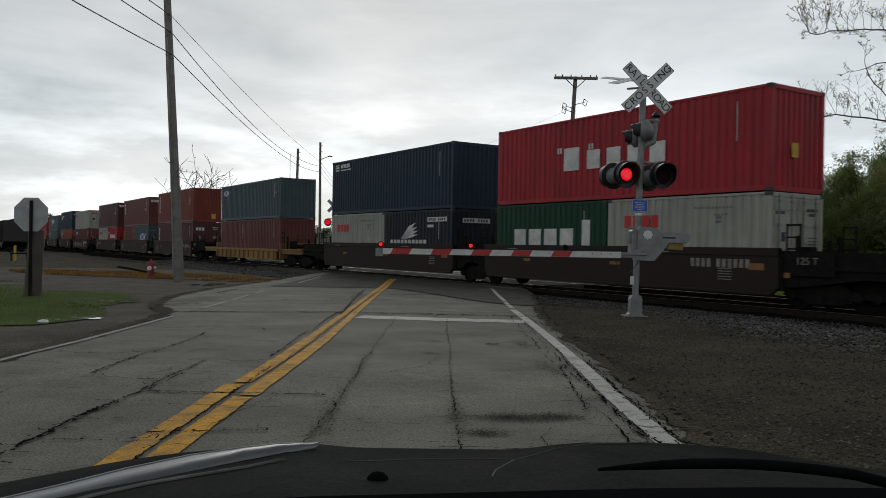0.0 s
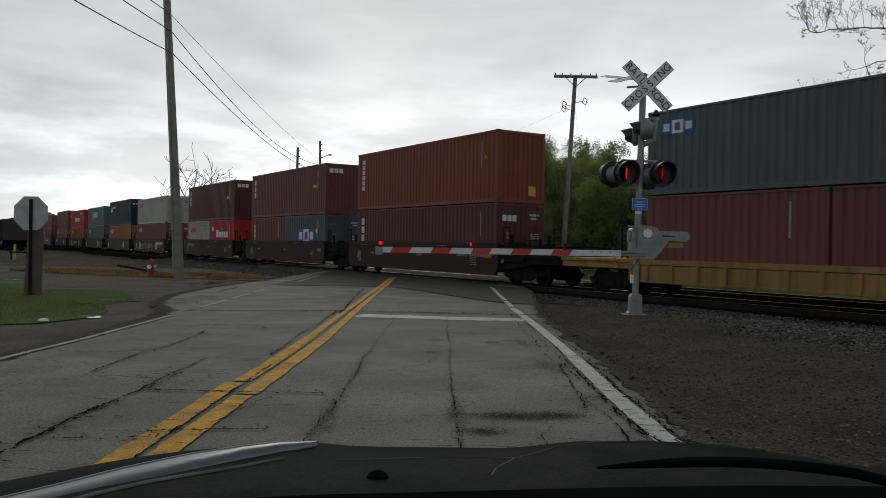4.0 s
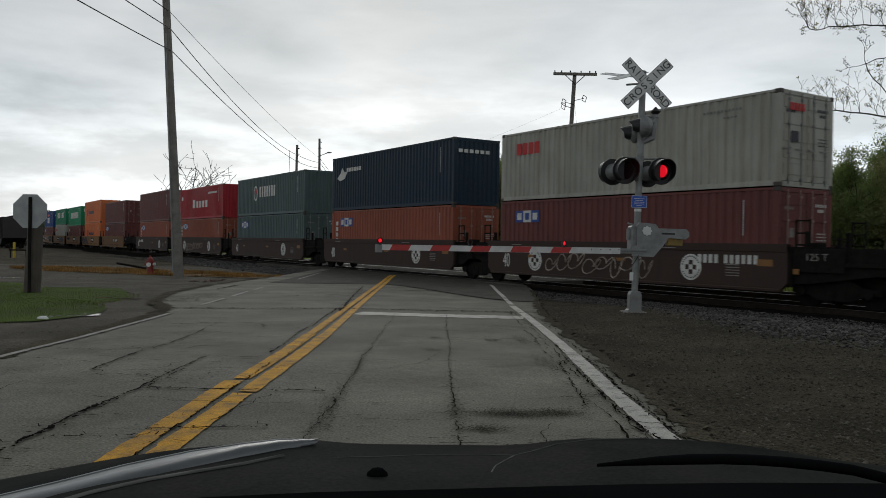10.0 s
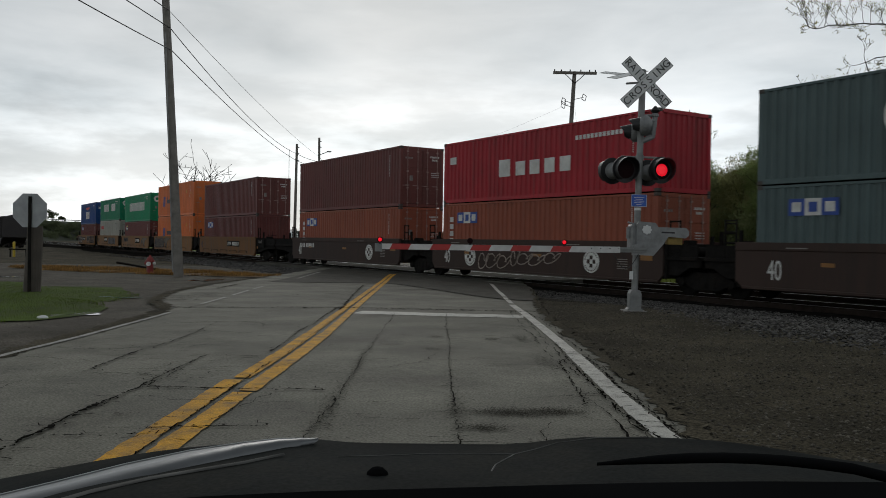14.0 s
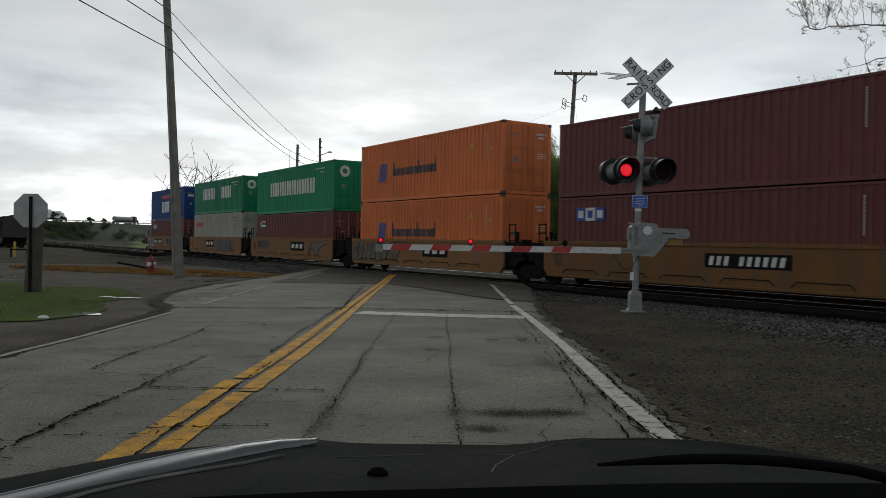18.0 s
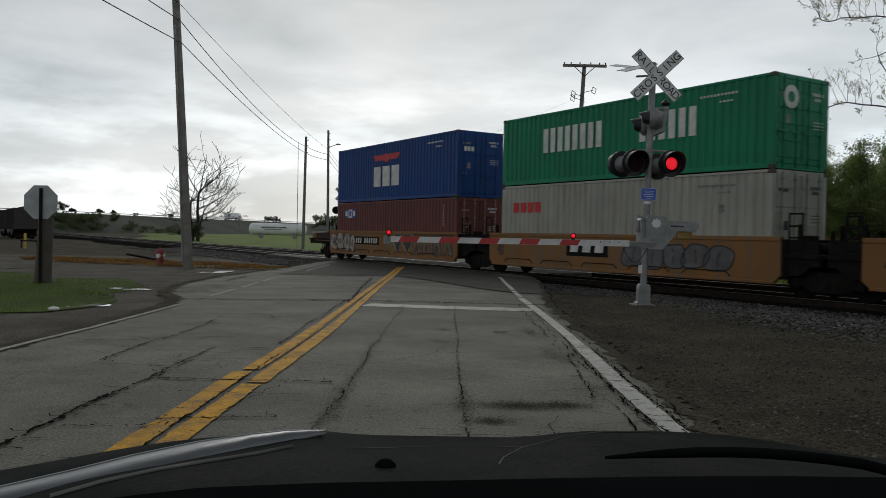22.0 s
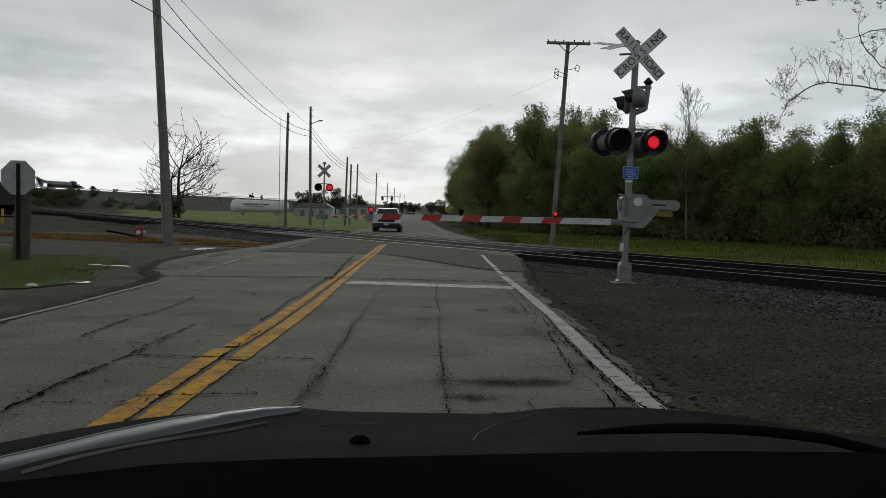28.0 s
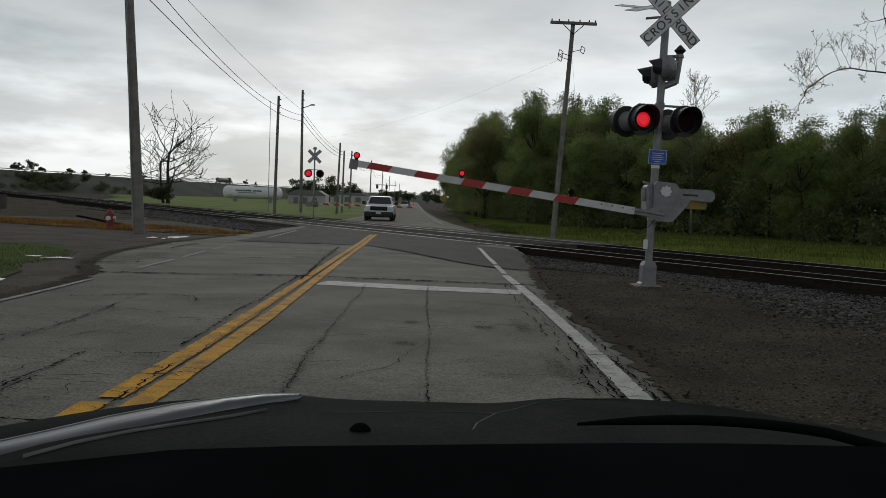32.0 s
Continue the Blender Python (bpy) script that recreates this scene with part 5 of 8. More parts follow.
def well_car(paint_key, ends, lead_gap, tail_gap, style):
    """One well unit; origin on the rail, x from the middle of its load. ends: 1 a full end forward, 2 aft, 3 both."""
    word_ = {"brown": "dark brown", "umber": "grimy dark brown", "tan": "tan-orange", "yellow": "dull yellow", "oxide": "dark red-oxide"}[paint_key]
    root = group_root("well_car", Matrix(), word_ + " steel container well car rolling on the track", "rail car", "cars of the train")
    # the first tan car takes the copy with the dimming in its colour
    p = WELL["tan_dim" if paint_key == "tan" and ends == 1 else paint_key]
    half = 6.55
    for s in (-1, 1):
        bm = B()
        y0, y1 = sorted((s * 1.33, s * 1.46))
        if paint_key == "yellow":
            box(bm, -half, half, y0 - .02, y1 + .02, 1.0, 1.16, .01)
            box(bm, -half + .5, half - .5, y0, y1, .48, .98, .01)
            for k in range(13):
                x = -half + .8 + k * (2 * half - 1.6) / 12
                box(bm, x - .05, x + .05, s * 1.46 - (.0 if s > 0 else .09), s * 1.46 + (.09 if s > 0 else 0), .46, 1.0, .01)
            box(bm, -half + .5, half - .5, y0 - .04, y1 + .04, .45, .53, .01)
        else:
            pts = [(-half, .60), (-half, 1.58), (half, 1.58), (half, .60), (half - .20, .40), (-half + .20, .40)]
            prism(bm, pts, y0, y1)
            box(bm, -half + .2, half - .2, y0 - .03, y1 + .03, .36, .44, .012)
            part("top_chord", box(B(), -half, half, y0 - .03, y1 + .03, 1.50 if paint_key == "tan" else 1.40, 1.62, .012), p, root)
        part("side_sill", bm, p, root)
        if paint_key == "tan":
            pipe_ = B()
            n_p = 5
            for k in range(n_p):
                a, b = -half + 1.2 + k * 2.2, -half + 2.6 + k * 2.2
                yy = s * 1.49
                for q0, q1 in (((a, .64), (b, .64)), ((a, .64), (a - .16, .50)), ((b, .64), (b + .16, .50))):
                    rod(pipe_, (q0[0], yy, q0[1]), (q1[0], yy, q1[1]), .013, n=6)
            tagged(part("brake_pipe", pipe_, DARK_STEEL, root), kind="stuff")
    fl = box(B(), -half + .3, half - .3, -1.3, 1.3, .47, .53)
    for k in range(5):
        box(fl, -half + .6 + k * 2.85, -half + .9 + k * 2.85, -1.34, 1.34, .455, .545)
    part("well_floor", fl, DARK_STEEL, root)
    for e, gap in ((1, lead_gap), (-1, tail_gap)):
        bm = B()
        x0, x1 = e * half, e * (6.1 + gap / 2 - .12)
        if abs(x1) > abs(x0) + .2:
            a, b = sorted((x0, x1))
            box(bm, a, b, -.45, .45, .78, 1.12, .02)
            box(bm, a, b, -1.36, 1.36, 1.06, 1.16, .01)
            for yy in (-1.2, 1.2):
                box(bm, a, b, yy - .08, yy + .08, .85, 1.06, .01)
        box(bm, e * half - .08, e * half + .08, -1.4, 1.4, .5, 1.55, .015)
        part("end_platform", bm, p if paint_key == "yellow" else DARK_STEEL, root)
        for yy in (-1.28, 1.28):
            rl = B()
            for dx in (.12, .5):
                rod(rl, (e * (half + dx), yy, 1.1), (e * (half + dx), yy, 2.25), .026, n=6)
            for z in (1.3, 1.6, 1.9, 2.22):
                rod(rl, (e * (half + .12), yy, z), (e * (half + .5), yy, z), .022, n=6)
            part("ladder", rl, DARK_STEEL, root)
        if paint_key == "tan" and ends == 2 and e < 0:
            reach = 6.1 + gap / 2 - .52
            for s in (-1, 1):
                deck = prism(B(), [(-half - .01, 1.06), (-half - .01, 1.52), (-reach + .55, 1.46), (-reach + .55, 1.06)], s * 1.27 - .02, s * 1.27 + .02)
                part("end_panel", deck, WELL["oxide"], root, "grimy brown side panel over the bogie")
                part("panel_lip", box(B(), -reach + .5, -half + .1, s * 1.31 - .03, s * 1.31 + .03, 1.02, 1.07, .008), p, root)
            part("end_board", box(B(), -reach - .12, -reach + .34, -1.28, 1.28, 1.16, 1.46, .02), p, root, "tan board across the car's end")
            hs = B()
            for k in range(12):
                a0, a1 = math.pi + k * math.pi / 12, math.pi + (k + 1) * math.pi / 12
                rod(hs, (-reach - .22 + .12 * math.cos(a0), -.5, .72 + .3 * math.sin(a0)), (-reach - .22 + .12 * math.cos(a1), -.5, .72 + .3 * math.sin(a1)), .028, n=6)
            rod(hs, (-reach - .34, -.5, .70), (-reach - .30, -.5, 1.0), .028, n=6)
            rod(hs, (-reach - .10, -.5, .70), (-reach - .14, -.5, 1.0), .028, n=6)
            part("air_hose", hs, BLACK, root)
        elif paint_key != "yellow":
            reach = 6.1 + gap / 2 - .14
            for s in (-1, 1):
                pl_ = prism(B(), [(e * (half + .01), .60), (e * (half + .01), 1.52), (e * reach, 1.52), (e * reach, 1.02), (e * (half + .45), .60)], s * 1.27 - .02, s * 1.27 + .02)
                part("end_panel", pl_, UNDER, root, "black side panel over the bogie")
        for yy, z1 in ((-.95, 1.95), (-.35, 1.62), (.5, 1.8), (.95, 1.95)):
            part("bracket", box(B(), e * (half + .22) - .05, e * (half + .22) + .05, yy - .05, yy + .05, 1.1, z1, .01), DARK_STEEL, root)
        part("valve_box", box(B(), e * (half + .30) - .14, e * (half + .30) + .14, -.78, -.42, 1.16, 1.66, .03), DARK_STEEL, root)
        part("brake_cylinder", rod(B(), (e * (half + .3), -.3, 1.34), (e * (half + .3), .7, 1.34), .13, n=12), DARK_STEEL, root, "dark brake cylinder on the end platform")
        full = (e > 0 and ends & 1) or (e < 0 and ends & 2)
        if full:
            add_bogie(root, e * (half + 1.05))
            cp = B()
            box(cp, min(e * (6.1 + gap / 2 - .15), e * (6.1 + gap / 2 + .02)), max(e * (6.1 + gap / 2 - .15), e * (6.1 + gap / 2 + .02)), -.2, .2, .72, 1.02, .03)
            part("coupler", cp, DARK_STEEL, root)
            bw = B()
            bmesh.ops.create_cone(bw, segments=20, radius1=.28, radius2=.28, depth=.03, cap_ends=False, matrix=pose(e * (half + .9), -.6, 1.75, 0, 90, 0))
            rod(bw, (e * (half + .9), -.88, 1.75), (e * (half + .9), -.32, 1.75), .015, n=6)
            rod(bw, (e * (half + .9), -.6, 1.47), (e * (half + .9), -.6, 2.03), .015, n=6)
            rod(bw, (e * (half + .9), -.6, 1.1), (e * (half + .9), -.6, 1.75), .03, n=6)
            part("brake_wheel", bw, DARK_STEEL, root)
        elif e < 0:
            add_bogie(root, -(6.1 + gap / 2))
            bx = box(B(), -(6.1 + gap / 2) - .3, -(6.1 + gap / 2) + .3, -.5, .5, .8, 1.25, .04)
            part("articulation", bx, DARK_STEEL, root)
    # lettering and graphics on the near sill
    if paint_key in ("brown", "umber", "oxide"):
        if paint_key != "umber":
            shared("capacity_number", FORTY_ME if paint_key == "brown" else FORTY_FAINT, root, pose(-half + 1.2, -1.468, .86, 90, 0, 0))
        pl = [(-half + 2.5, -half + 2.85, 1.02, 1.12), (0.4, .85, 1.02, 1.12), (half - .9, half - .42, 1.02, 1.2)]
        for a, b, c, d in pl:
            part("reflector", box(B(), a, b, -1.468, -1.46, c, d), MARK["dull"], root)
        bm = B()
        for k in range(5):
            box(bm, half - 1.9, half - 1.45, -1.468, -1.46, .72 + k * .075, .745 + k * .075)
        box(bm, -5.0, -4.4, -1.498, -1.488, 1.46, 1.49)
        box(bm, 2.2, 2.9, -1.498, -1.488, 1.46, 1.49)
        tagged(part("stencil_mark", bm, MARK["faint"], root), kind="stuff")
        spots_ = ([-5.35 + .19 * k for k in range(4)] + [-4.45 + .19 * k for k in range(6)] if ends & 2 else []) + ([3.7 + .19 * k for k in range(4)] + [4.6 + .19 * k for k in range(6)] if ends & 1 else [])
        if spots_:
            bm = B()
            for x in spots_:
                box(bm, x, x + .12, -1.468, -1.46, 1.06, 1.30)
            tagged(part("number_bars", bm, MARK["white" if paint_key == "brown" else "faint"], root, "car number, plain bars"), kind="stuff")
    if paint_key == "brown":
        for cx, r0 in ((half - 3.1, .38), (-half + 2.9, .38)) if style == 1 else ((half - 3.1, .38),):
            pts = [(cx + r0 * math.cos(a * math.tau / 28), .92 + r0 * math.sin(a * math.tau / 28)) for a in range(28)]
            em = part("emblem", prism(B(), pts, -1.466, -1.46), MARK["white"], root, "white round emblem with a cross")
            q = B()
            for a0, a1, b0, b1 in ((-.07, .07, .07, .2), (-.07, .07, -.2, -.07), (.07, .2, -.07, .07), (-.2, -.07, -.07, .07)):
                box(q, cx + a0, cx + a1, -1.470, -1.464, .92 + b0 * 1.0, .92 + b1 * 1.0)
            part("emblem_cross", q, p, em)
            q = B()
            for k in range(26):
                a = k * math.tau / 26
                if k % 13 in (0, 1):
                    continue
                box(q, cx + .31 * math.cos(a) - .02, cx + .31 * math.cos(a) + .02, -1.470, -1.464, .92 + .31 * math.sin(a) - .02, .92 + .31 * math.sin(a) + .02)
            tagged(part("emblem_ring", q, p, em), kind="stuff")
    if paint_key == "tan":
        px = -3.35 if ends == 2 else .55 if ends == 1 or style else -1.9
        pt = part("name_plate", box(B(), px, px + (2.75 if ends else 2.05), -1.468, -1.46, .92 if ends else .85, 1.32 if ends else 1.38), UNDER, root, "dark plate with white bars")
        bm = B()
        for k in range(10 if ends else 3):
            a, w = (px + .14 + k * .25, .17) if ends else (px + .18 + k * .62, .5)
            if not ends or k != 3:
                prism(bm, [(a, .99), (a + w * .8, .99), (a + w * .8 + .05, 1.25), (a + .05, 1.25)], -1.473, -1.467)
        tagged(part("plate_bar", bm, MARK["white"], pt), kind="stuff")
        shared("capacity_number", FORTY_ME, root, pose(-half + .75, -1.468, .98, 90, 0, 0)).data = FORTY_DARK
        if ends != 2:
            tan_art(root, style, ends)
    if paint_key == "brown" and style == 1:
        random.seed(40 + ends)
        x = -3.2
        while x < 1.6:
            w, h, z = random.uniform(.35, .8), random.uniform(.4, .75), random.uniform(.75, 1.0)
            loop = B()
            m_ = 14
            for k in range(m_):
                a0, a1 = k * math.tau / m_ * 1.3, (k + 1) * math.tau / m_ * 1.3
                p0, p1 = [(x + w * .5 + w * .5 * math.cos(q) + .05 * q, -1.468, z + h * .45 * math.sin(q * 1.15)) for q in (a0, a1)]
                rod(loop, p0, p1, .022, n=4)
            tagged(part("graffiti", loop, SPRAY["pale"], root, "thin spray-painted scrawl"), kind="stuff")
            x += w * random.uniform(.8, 1.2)
    if paint_key == "tan" and ends == 2:
        spray_art(root)
    if ends & 1 and paint_key != "yellow":
        shared("capacity_number", TON_ME, root, pose(half + .75, -1.382, 1.28, 90, 0, 0))
        part("end_plate", box(B(), half + .1, half + 1.5, -1.378, -1.35, .9, 1.5, .01), UNDER, root)
        part("reflector", box(B(), half + .12, half + .28, -1.386, -1.378, .84, .98), MARK["dull"], root)
    return root


def recoloured(me, material):
    me = me.copy()
    me.materials.clear()
    me.materials.append(material)
    return me


FORTY_DARK, FORTY_FAINT = recoloured(FORTY_ME, MARK["dark"]), recoloured(FORTY_ME, MARK["faint"])
LOAD_Z = 0.55
for i, (U, well, upper, lower, ends) in enumerate(TRAIN):
    mid = U - F40 / 2
    gap_f = (TRAIN[i - 1][0] - U - F40) if i else 4.0
    gap_b = (U - F40 - TRAIN[i + 1][0]) if i < len(TRAIN) - 1 else 7.6
    MOVERS.append((well_car(well, ends, max(2.6, gap_f), max(2.6, gap_b), i % 3), mid, 0.0))
    z = LOAD_Z
    h_low = max(c[1] for c in lower)
    for tier, zz in ((lower, z), (upper, z + h_low + 0.01)):
        for j, (ln, ht, col, mk, dr) in enumerate(tier):
            off = 0 if len(tier) == 1 else (-1 if j == 0 else 1) * (F20 / 2 + .038)
            what = "%s %s-foot shipping container, %s" % (COLOUR_WORD[col], "forty" if ln > 8 else "twenty", "stacked on another" if tier is upper else "sitting down in a well car")
            c_ob = shipping_container(ln, ht, col, what, dr)
            add_marks(c_ob, mk, ln, ht, col)
            MOVERS.append((c_ob, mid + off, zz))
SPEED = 10.81


def train_pose(s, z, t):
    x, y = uv(s + SPEED * t - .25 * max(0, t - 19), TRACK_V[0])
    return pose(x, y, RAIL_Z + z, 0, 0, TRACK_ANGLE)


for ob, s, z in MOVERS:
    ob.matrix_basis = train_pose(s, z, 0)

# ---- crossing signals, gate ----
def lamp_unit(parent, at, heading, lit_me, hood=True, size=1.0, name="flasher", dome=False):
    """A round crossing lamp: target disc, housing, hood, and a two-faced lens that turns in it. heading: degrees, 0 looks along -y."""
    lamp = new(name)
    lamp.parent = parent
    lamp.matrix_basis = pose(*at, 0, 0, heading)
    r = 0.265 * size
    if dome:
        bm = ball(B(), (0, .02, 0), r * .84, 1, .8, 1, 20)
        rod(bm, (0, -.03, 0), (0, .03, 0), r * .88, n=24)
    else:
        part("target_disc", rod(B(), (0, .0, 0), (0, .025, 0), r, n=28), BLACK, lamp)
        bm = rod(B(), (0, .03, 0), (0, .16 * size, 0), .17 * size, .13 * size, n=20)
        rod(bm, (0, .16 * size, 0), (0, .22 * size, 0), .13 * size, .06 * size, n=20)
    part("housing", bm, ALU, lamp, smooth=False)
    if hood:
        vs, fs = [], []
        for i in range(19):
            a = radians(-60 + i * (300 / 18))
            for d, k in ((0, 1.0), (-(.34 if dome else .24) * size, 0.66 if dome else 0.98)):
                for rr in ((.195, .204) if dome else (.222, .232)):
                    vs.append((rr * size * math.cos(a), d * (0.62 + .38 * max(0, math.sin(a))), rr * size * k * math.sin(a)))
        for i in range(18):
            k = 4 * i
            fs += [(k, k + 2, k + 6, k + 4), (k + 1, k + 5, k + 7, k + 3), (k + 2, k + 3, k + 7, k + 6)]
        shared("hood", mesh_of("hood", vs, fs, BLACK), lamp)
    ln = new("lens", lit_me)
    ln.parent = lamp
    ln.location = (0, -.017, 0)
    return ln


def lens_mesh(r):
    """A lens that is lit on one face and dark on the other."""
    bm = B()
    for s, mi in ((-1, 0), (1, 1)):
        res = bmesh.ops.create_cone(bm, cap_ends=True, segments=22, radius1=r * (1 if s < 0 else 1.45), radius2=r * .72, depth=.012, matrix=Matrix.Translation((0, s * .007, 0)) @ Euler((radians(90 if s < 0 else -90), 0, 0)).to_matrix().to_4x4())
        for f in {f for v in res["verts"] for f in v.link_faces}:
            f.material_index = mi
    me = bpy.data.meshes.new("lens")
    bm.to_mesh(me)
    bm.free()
    me.materials.append(LAMP_ON)
    me.materials.append(LAMP_OFF)
    return me


LENS, LENS_SMALL, LENS_DARK = lens_mesh(.122), lens_mesh(.038), lens_mesh(.13)
LENS_DARK.materials[0] = LAMP_OFF
FLASH_LEFT, FLASH_RIGHT = [], []


def crossbuck(parent, z, lettered, yaw=0):
    """Two crossed boards, lettered RAILROAD CROSSING."""
    root = new("crossbuck")
    root.parent = parent
    root.matrix_basis = pose(0, 0, z, 0, 0, yaw)
    for k, (ang, words) in enumerate(((-45, ("RAIL", "ROAD")), (45, ("CROS", "SING")))):
        y0 = -.085 - k * .008
        bd = part("board", box(B(), -.61, .61, y0 - .003, y0 + .003, -.115, .115, .0015), SIGN_WHITE if lettered else SIGN_BACK, root)
        bd.matrix_basis = pose(0, 0, 0, 0, -ang, 0)
        edge = B()
        for a, b, c, d in ((-.605, .605, .106, .112), (-.605, .605, -.112, -.106), (-.605, -.599, -.106, .106), (.599, .605, -.106, .106)):
            box(edge, a, b, y0 - .006, y0 - .003, c, d)
        part("border", edge, SIGN_BLACK, bd)
        if lettered:
            spread = [(-.525 + i * .15, ch) for i, ch in enumerate("CROSSING")] if k else [(s * .335 - .195 + i * .13, ch) for s, wd in zip((-1, 1), words) for i, ch in enumerate(wd)]
            for x, ch in spread:
                shared("letter", LETTERS[ch], bd, pose(x, y0 - .005, 0, 90, 0, 0))
    return root


LETTERS = {}
for ch in "RAILODCSNG":
    LETTERS[ch] = text_mesh(ch, .2)
    LETTERS[ch].materials.append(SIGN_BLACK)

MAST_X, MAST_Y = 4.06, 15.75
MAST_Z = ground_z(MAST_X, MAST_Y)
signal = group_root("crossing_signal", pose(MAST_X, MAST_Y, MAST_Z, 0, 1.2, 0), "grey railroad crossing signal mast with crossbuck and red flashers", "crossing signal")
part("mast", rod(B(), (0, 0, .3), (0, 0, 4.72), .064, n=18), GALV, signal, smooth=False)
bm = prism(B(), [(-.15, .0), (.15, .0), (.15, .03), (.115, .06), (.115, .34), (.08, .41), (-.08, .41), (-.115, .34), (-.115, .06), (-.15, .03)], -.11, .11)
for x, z in ((-.075, .31), (.075, .31), (-.075, .11), (.075, .11)):
    rod(bm, (x, -.14, z), (x, -.11, z), .02, n=8)
part("base_casting", bm, GALV, signal)
part("foundation", box(B(), -.24, .24, -.22, .24, -.25, .01, .03), CONCRETE, signal)
part("tag", box(B(), -.13, -.06, -.09, -.06, .62, .78, .004), SIGN_WHITE, signal)
crossbuck(signal, 4.48, True, 0).location.x += .06
# the second crossbuck is bent down flat behind the first
side_x = crossbuck(signal, 4.47, False)
side_x.matrix_basis = pose(-.17, .50, 4.66, 0, -4, 0) @ pose(0, 0, 0, -70, 0, 0)
for ob in side_x.children:
    ob.data.materials[0] = SIGN_WHITE
part("sign_bracket", rod(B(), (-.2, .46, 4.56), (0, 0, 4.50), .022, n=8), GALV, signal)
part("mast_cap", ball(B(), (0, 0, 4.72), .07, 1, 1, .6), GALV, signal)
# front flashers on their cross-arm
arm = part("cross_arm", rod(B(), (-.36, .02, 3.03), (.44, .02, 3.03), .02, n=10), GALV, signal)
part("junction_box", rod(B(), (0, 0, 2.97), (0, 0, 3.07), .078, n=14), ALU, signal)
for s in (-1, 1):
    part("lamp_stem", rod(B(), (s * .36, .02, 3.03), (s * .36, .02, 2.92), .024, n=8), ALU, signal)
FLASH_LEFT.append(lamp_unit(signal, (-.31, -.14, 2.765), 12, LENS))
FLASH_RIGHT.append(lamp_unit(signal, (.41, -.10, 2.78), 12, LENS))
lamp_unit(signal, (-.47, .30, 2.765), 196, LENS).rotation_euler = (0, 0, math.pi)
lamp_unit(signal, (.24, .30, 2.75), 196, LENS).rotation_euler = (0, 0, math.pi)
# upper pair for the side road
up = B()
rod(up, (.0, .0, 3.33), (.24, .02, 3.44), .055, n=10)
rod(up, (.24, .02, 3.42), (.28, .02, 3.84), .055, n=12)
rod(up, (.28, .02, 3.84), (.28, .02, 3.90), .075, .06, n=12)
rod(up, (.02, .0, 3.84), (.28, .02, 3.86), .03, n=8)
rod(up, (.10, -.1, 3.72), (.27, .02, 3.76), .04, n=8)
rod(up, (.0, .2, 3.50), (.26, .04, 3.50), .04, n=8)
fin = rod(B(), (.28, .02, 3.90), (.28, .02, 3.96), .045, .10, n=12)
rod(fin, (.28, .02, 3.96), (.28, .02, 4.05), .10, .015, n=12)
part("finial", fin, BLACK, signal, "small black cap finial")
part("lamp_bracket", up, ALU, signal)
for at, hd in (((.02, -.14, 3.64), -118), ((-.07, .20, 3.545), -112)):
    lamp_unit(signal, at, hd, LENS_DARK, size=.86, dome=True)
# blue notice
sg = part("notice_sign", box(B(), -.155, .155, -.082, -.076, 2.05, 2.29, .002), SIGN_BLUE, signal, "small blue notice with white bars")
bm = B()
for k, (a, b) in enumerate(((-.12, .12), (-.09, .09), (-.12, .12), (-.11, .11), (-.06, .06))):
    box(bm, a * .85, b * .85, -.085, -.082, 2.225 - k * .034, 2.233 - k * .034)
part("notice_bars", bm, SIGN_WHITE, sg)
fr_ = B()
for a, b, c, d in ((-.15, .15, 2.28, 2.286), (-.15, .15, 2.054, 2.06), (-.15, -.144, 2.06, 2.28), (.144, .15, 2.06, 2.28)):
    box(fr_, a, b, -.085, -.082, c, d)
part("notice_border", fr_, SIGN_WHITE, sg)
part("strap", rod(B(), (0, 0, 1.98), (0, 0, 2.03), .069, n=16), SIGN_WHITE, signal)
# gate mechanism
gm = B()
prism(gm, [(-.13, 1.10), (.28, 1.10), (.46, 1.32), (.56, 1.48), (.9, 1.46), (.96, 1.52), (.96, 1.60), (.9, 1.66), (.36, 1.66), (.30, 1.74), (-.02, 1.76), (-.06, 1.70), (-.05, 1.32), (-.13, 1.28)], -.24, -.17)
gate_case = part("gate_mechanism", gm, ALU, signal, "grey cast gate mechanism and counterweight arm")
bm = box(B(), -.15, .2, -.16, .18, 1.16, 1.70, .03)
part("mechanism_case", bm, ALU, signal)
part("slot", box(B(), .42, .68, -.246, -.238, 1.545, 1.575, .002), BLACK, gate_case)
hub = rod(B(), (.13, -.26, 1.60), (.13, -.23, 1.60), .085, n=8)
for k in range(8):
    a = k * math.tau / 8
    rod(hub, (.13 + .075 * math.cos(a), -.272, 1.60 + .075 * math.sin(a)), (.13 + .075 * math.cos(a), -.25, 1.60 + .075 * math.sin(a)), .022, n=6)
part("hub", hub, SIGN_WHITE, gate_case)
part("counterweight", box(B(), .56, .86, -.17, -.02, 1.33, 1.47, .01), mat("weathered_yellow", (.28, .19, .05), .7, dirt=(.08, .06, .04), dirt_amount=.6), signal, "yellowish steel counterweight")
bm = rod(B(), (-.17, -.05, 1.42), (-.17, -.05, 1.64), .05, n=10)
rod(bm, (-.2, -.06, 1.74), (-.05, -.06, 1.70), .02, n=6)
part("hand_crank", bm, ALU, signal)

